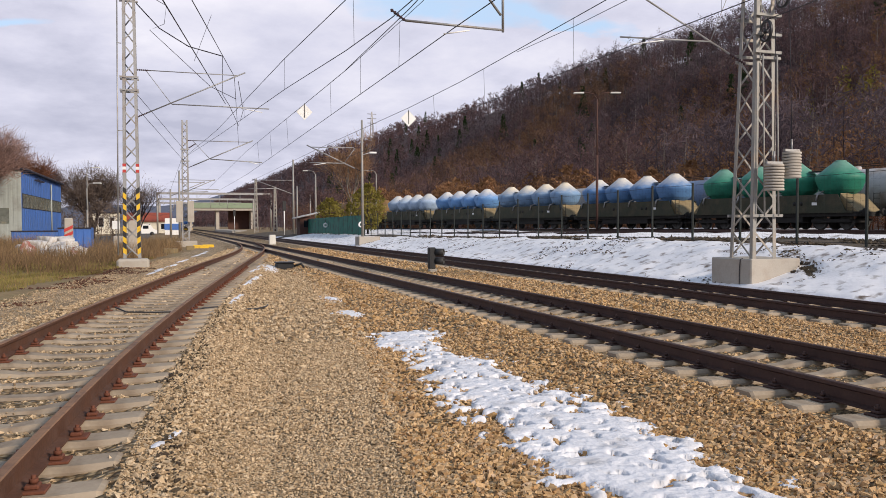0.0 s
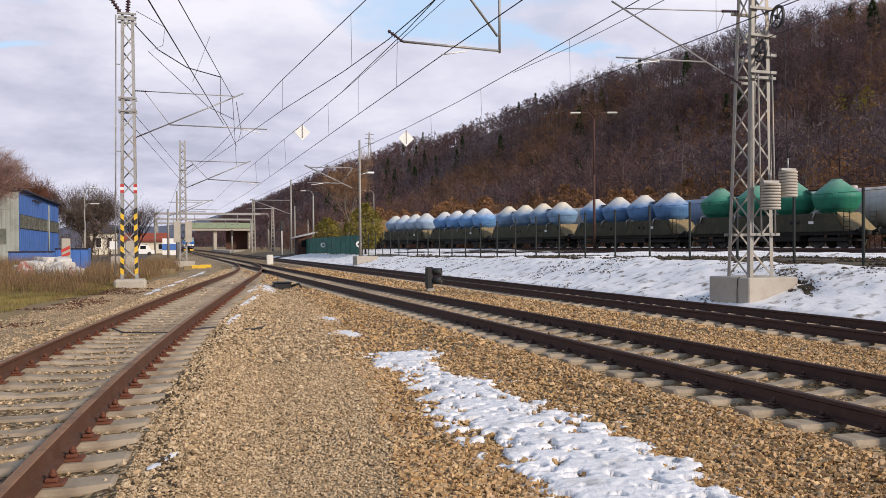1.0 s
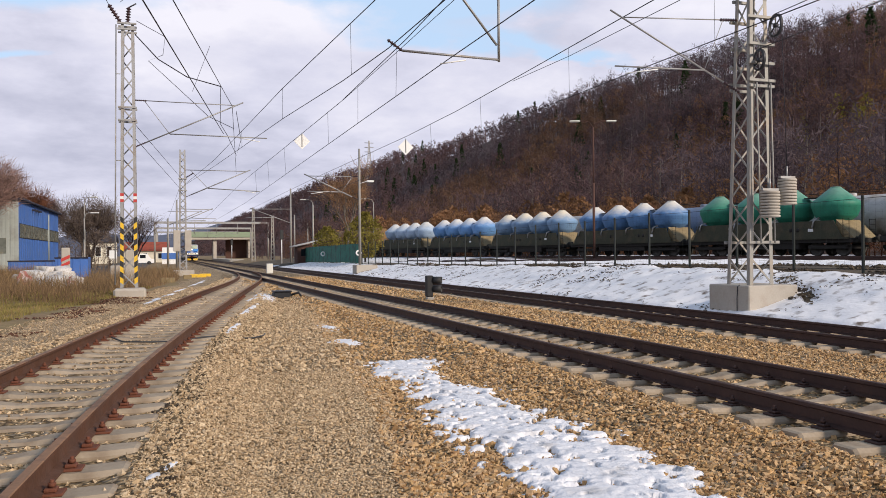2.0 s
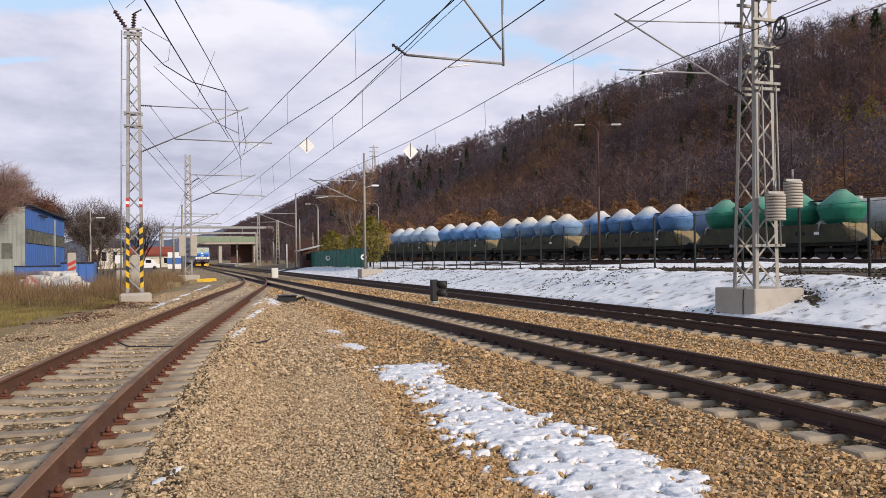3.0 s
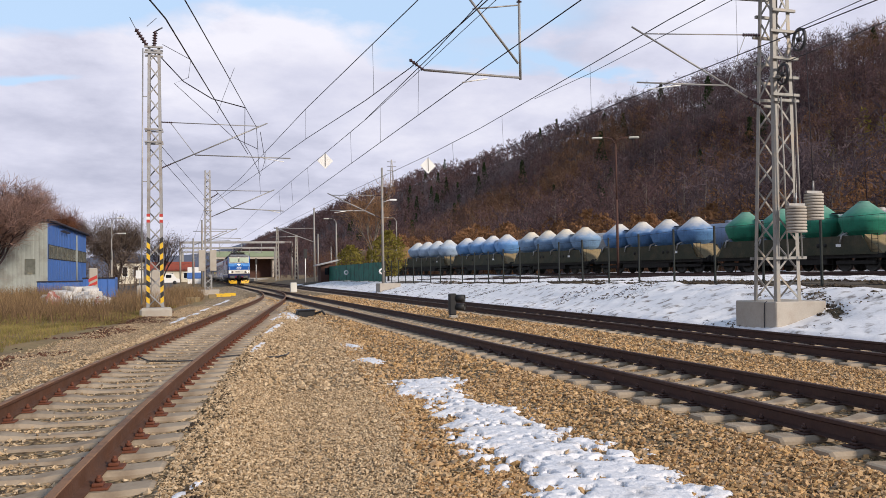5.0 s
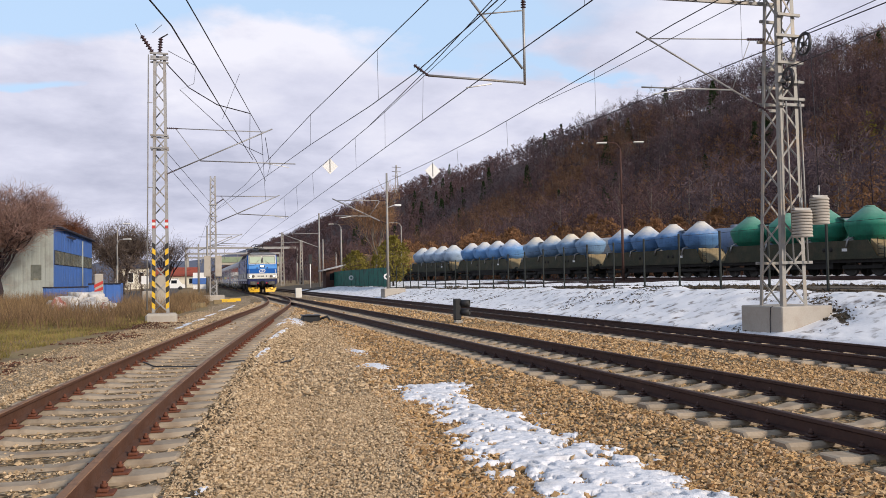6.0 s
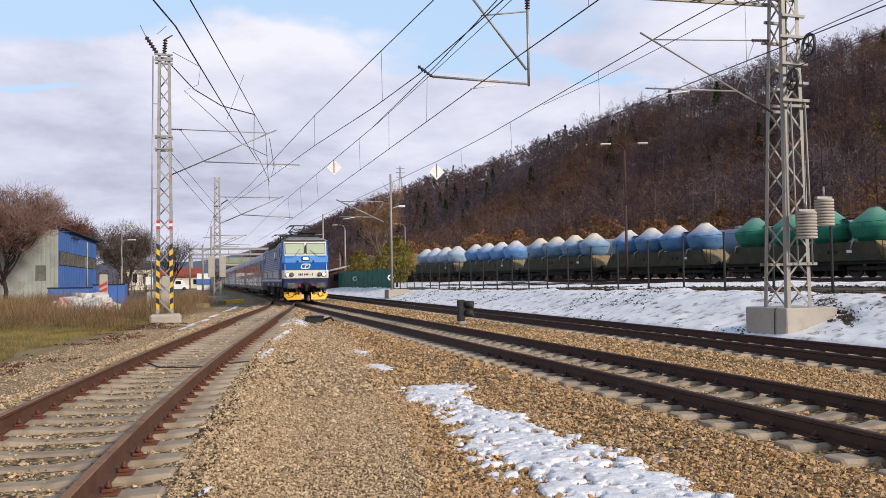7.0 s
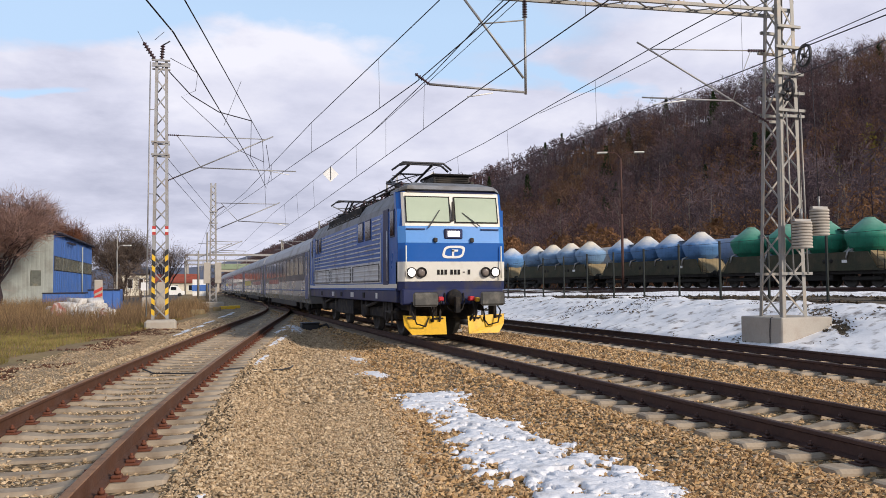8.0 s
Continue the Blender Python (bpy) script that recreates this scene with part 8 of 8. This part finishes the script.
def house(label, x0, x1, y0, y1, z0, eave, ridge, wall, roof, windows, door=False):
    t = tagged(empty("house"), label, "building", "far buildings")
    w = plain_box("wall", t, wall, x0, x1, y0, y1, z0, eave)
    bm = bmesh.new()
    ym = (y0 + y1) / 2
    prof = [(y0 - 0.4, eave - 0.05), (ym, ridge), (y1 + 0.4, eave - 0.05), (y1 + 0.4, eave - 0.2), (ym, ridge - 0.2), (y0 - 0.4, eave - 0.2)]
    a = [bm.verts.new((x0 - 0.4, y, z)) for y, z in prof]
    b = [bm.verts.new((x1 + 0.4, y, z)) for y, z in prof]
    bm.faces.new(a)
    bm.faces.new(b[::-1])
    for i in range(6):
        bm.faces.new((a[i], a[(i + 1) % 6], b[(i + 1) % 6], b[i]))
    bmesh.ops.recalc_face_normals(bm, faces=bm.faces)
    part("roof", bm, roof, t)
    for i in range(windows):
        x = x0 + (x1 - x0) * (i + 0.5) / windows
        f = plain_box("window", t, M_WHITEP, x - 0.55, x + 0.55, y0 - 0.05, y0 + 0.02, z0 + (eave - z0) * 0.35, z0 + (eave - z0) * 0.8)
        plain_box("pane", f, P_DARKGLASS, x - 0.45, x + 0.45, y0 - 0.07, y0 - 0.04, z0 + (eave - z0) * 0.38, z0 + (eave - z0) * 0.77)
    return t


house("cream house with a red tiled roof", -9.3, 0.8, 200, 210, -0.5, 2.7, 4.7, B_RENDER, B_TILE, 3)
house("pale house with a dark roof far along the road", -16, -9.8, 180, 190, -0.5, 4.4, 5.6, B_RENDER, B_DARK, 3)
t = tagged(empty("container_cabin"), "blue and white cabin beside the tracks", "building")
plain_box("body", t, M_WHITEP, -0.4, 2.6, 168, 171, -0.4, 3.0)
plain_box("panel", t, B_BLUE, -0.5, 2.7, 167.9, 168.0, 0.7, 1.9, 0, "blue panel")
# white van parked by the house
van = tagged(empty("van"), "white van parked before the cream house", "van")
bm = bmesh.new()
extrude_y(bm, [(0, 0.35), (4.8, 0.35), (4.8, 1.0), (4.2, 1.15), (3.6, 1.95), (3.2, 2.1), (0.1, 2.1), (0, 2.0)], 0, 1.9)
part("body", bm, M_WHITEP, van)
for x in (1.0, 3.9):
    bm = bmesh.new()
    lathe(bm, [(0, 0), (0.35, 0), (0.35, 0.2), (0, 0.2)], 14, pose(x, 0.1, 0.35, 90, 0, 0))
    part("wheel", bm, M_BLACKP, van)
plain_box("window", van, P_DARKGLASS, 2.3, 3.3, -0.02, 0.02, 1.25, 1.85)
van.matrix_basis = pose(-6.6, 160, -0.3)

# hut by the green fence
hut = tagged(empty("hut"), "small wooden hut with a snowy lean roof", "hut")
plain_box("wall", hut, W_RUST, 16.6, 18.6, 106, 108.5, 0.2, 2.6)
bm = bmesh.new()
vs = [(16.0, 105.4, 2.35), (19.2, 105.4, 3.1), (19.2, 109, 3.1), (16.0, 109, 2.35)]
a = [bm.verts.new(v) for v in vs]
b = [bm.verts.new((x, y, z + 0.14)) for x, y, z in vs]
bm.faces.new(a[::-1])
bm.faces.new(b)
for k in range(4):
    bm.faces.new((a[k], a[(k + 1) % 4], b[(k + 1) % 4], b[k]))
part("roof", bm, W_PALE, hut, "pale snowy roof")
plain_box("window", hut, P_DARKGLASS, 17.1, 17.7, 105.96, 106.02, 1.2, 2.1)

# far station: footbridge with green parapet, canopy and platform
st = tagged(empty("station_bridge"), "far road bridge with a green parapet over the station tracks", "bridge")
plain_box("deck", st, M_CONCRETE, 6, 27, 262, 270, 6.3, 7.0)
plain_box("parapet", st, B_PALEGREEN, 6, 27, 261.8, 262.0, 7.0, 8.7, 0, "green parapet")
for x in (15.2, 26.0, 7.0):
    plain_box("pier", st, M_CONCRETE, x - 0.5, x + 0.5, 263, 269, -0.5, 6.3)
# added dark sheet standing for the shade under the bridge's right part
plain_box("back_wall", st, W_RUST, 18.8, 25.5, 268.5, 268.9, -0.5, 6.3)
plat = tagged(empty("platform"), "low concrete platform beside the station tracks", "platform")
plain_box("slab", plat, M_CONCRETE, 14.2, 17.5, 190, 260, -0.5, 0.35, 0.02)
# signal mast far off
for x, y in ((16.2, 118.0), (14.4, 186)):
    t = tagged(empty("railway_signal"), "distant railway signal on a white-banded post", "railway signal", "far signals")
    rod(t, "post", (x, y, -0.2), (x, y, 4.3), 0.08, M_WHITEP)
    plain_box("head", t, M_BLACKP, x - 0.25, x + 0.25, y - 0.15, y + 0.1, 3.6, 5.0, 0.05)
# pylon on the ridge
t = tagged(empty("pylon"), "grey power pylon on the ridge", "pylon")
px, py = 172.0, 690.0
pz = float(ground_z(px, py))
lattice(t, (px - 2, px + 2, py - 2, py + 2, pz - 1), (px - 0.5, px + 0.5, py - 0.5, py + 0.5, pz + 33), 12, 0.4, 0.2)
for z in (23, 27, 31):
    rod(t, "cross_arm", (px - 4, py, pz + z), (px + 4, py, pz + z), 0.3)

# far hills, hazed by their colour alone
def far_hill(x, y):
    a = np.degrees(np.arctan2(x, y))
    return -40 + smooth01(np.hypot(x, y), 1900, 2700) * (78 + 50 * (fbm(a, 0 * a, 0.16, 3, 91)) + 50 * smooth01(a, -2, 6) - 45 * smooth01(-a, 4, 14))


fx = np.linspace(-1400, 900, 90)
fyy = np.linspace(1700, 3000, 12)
tagged(grid_mesh("far_hills", fx, fyy, far_hill, [B_FARHILL]), "wooded hills on the horizon with haze painted into their blue-grey", "hill", kind="structure")


# ---------------------------------------------------------------- the train runs towards the camera at an even pace
def motions():
    front = {0.0: 269.5, 8.0: 19.87}
    walk(LOCO, [(t, pose(X1, y, 0)) for t, y in front.items()])
    for c, d in zip(COACHES, COACH_AT):
        walk(c, [(t, pose(X1, y + d, 0)) for t, y in front.items()])


motions()
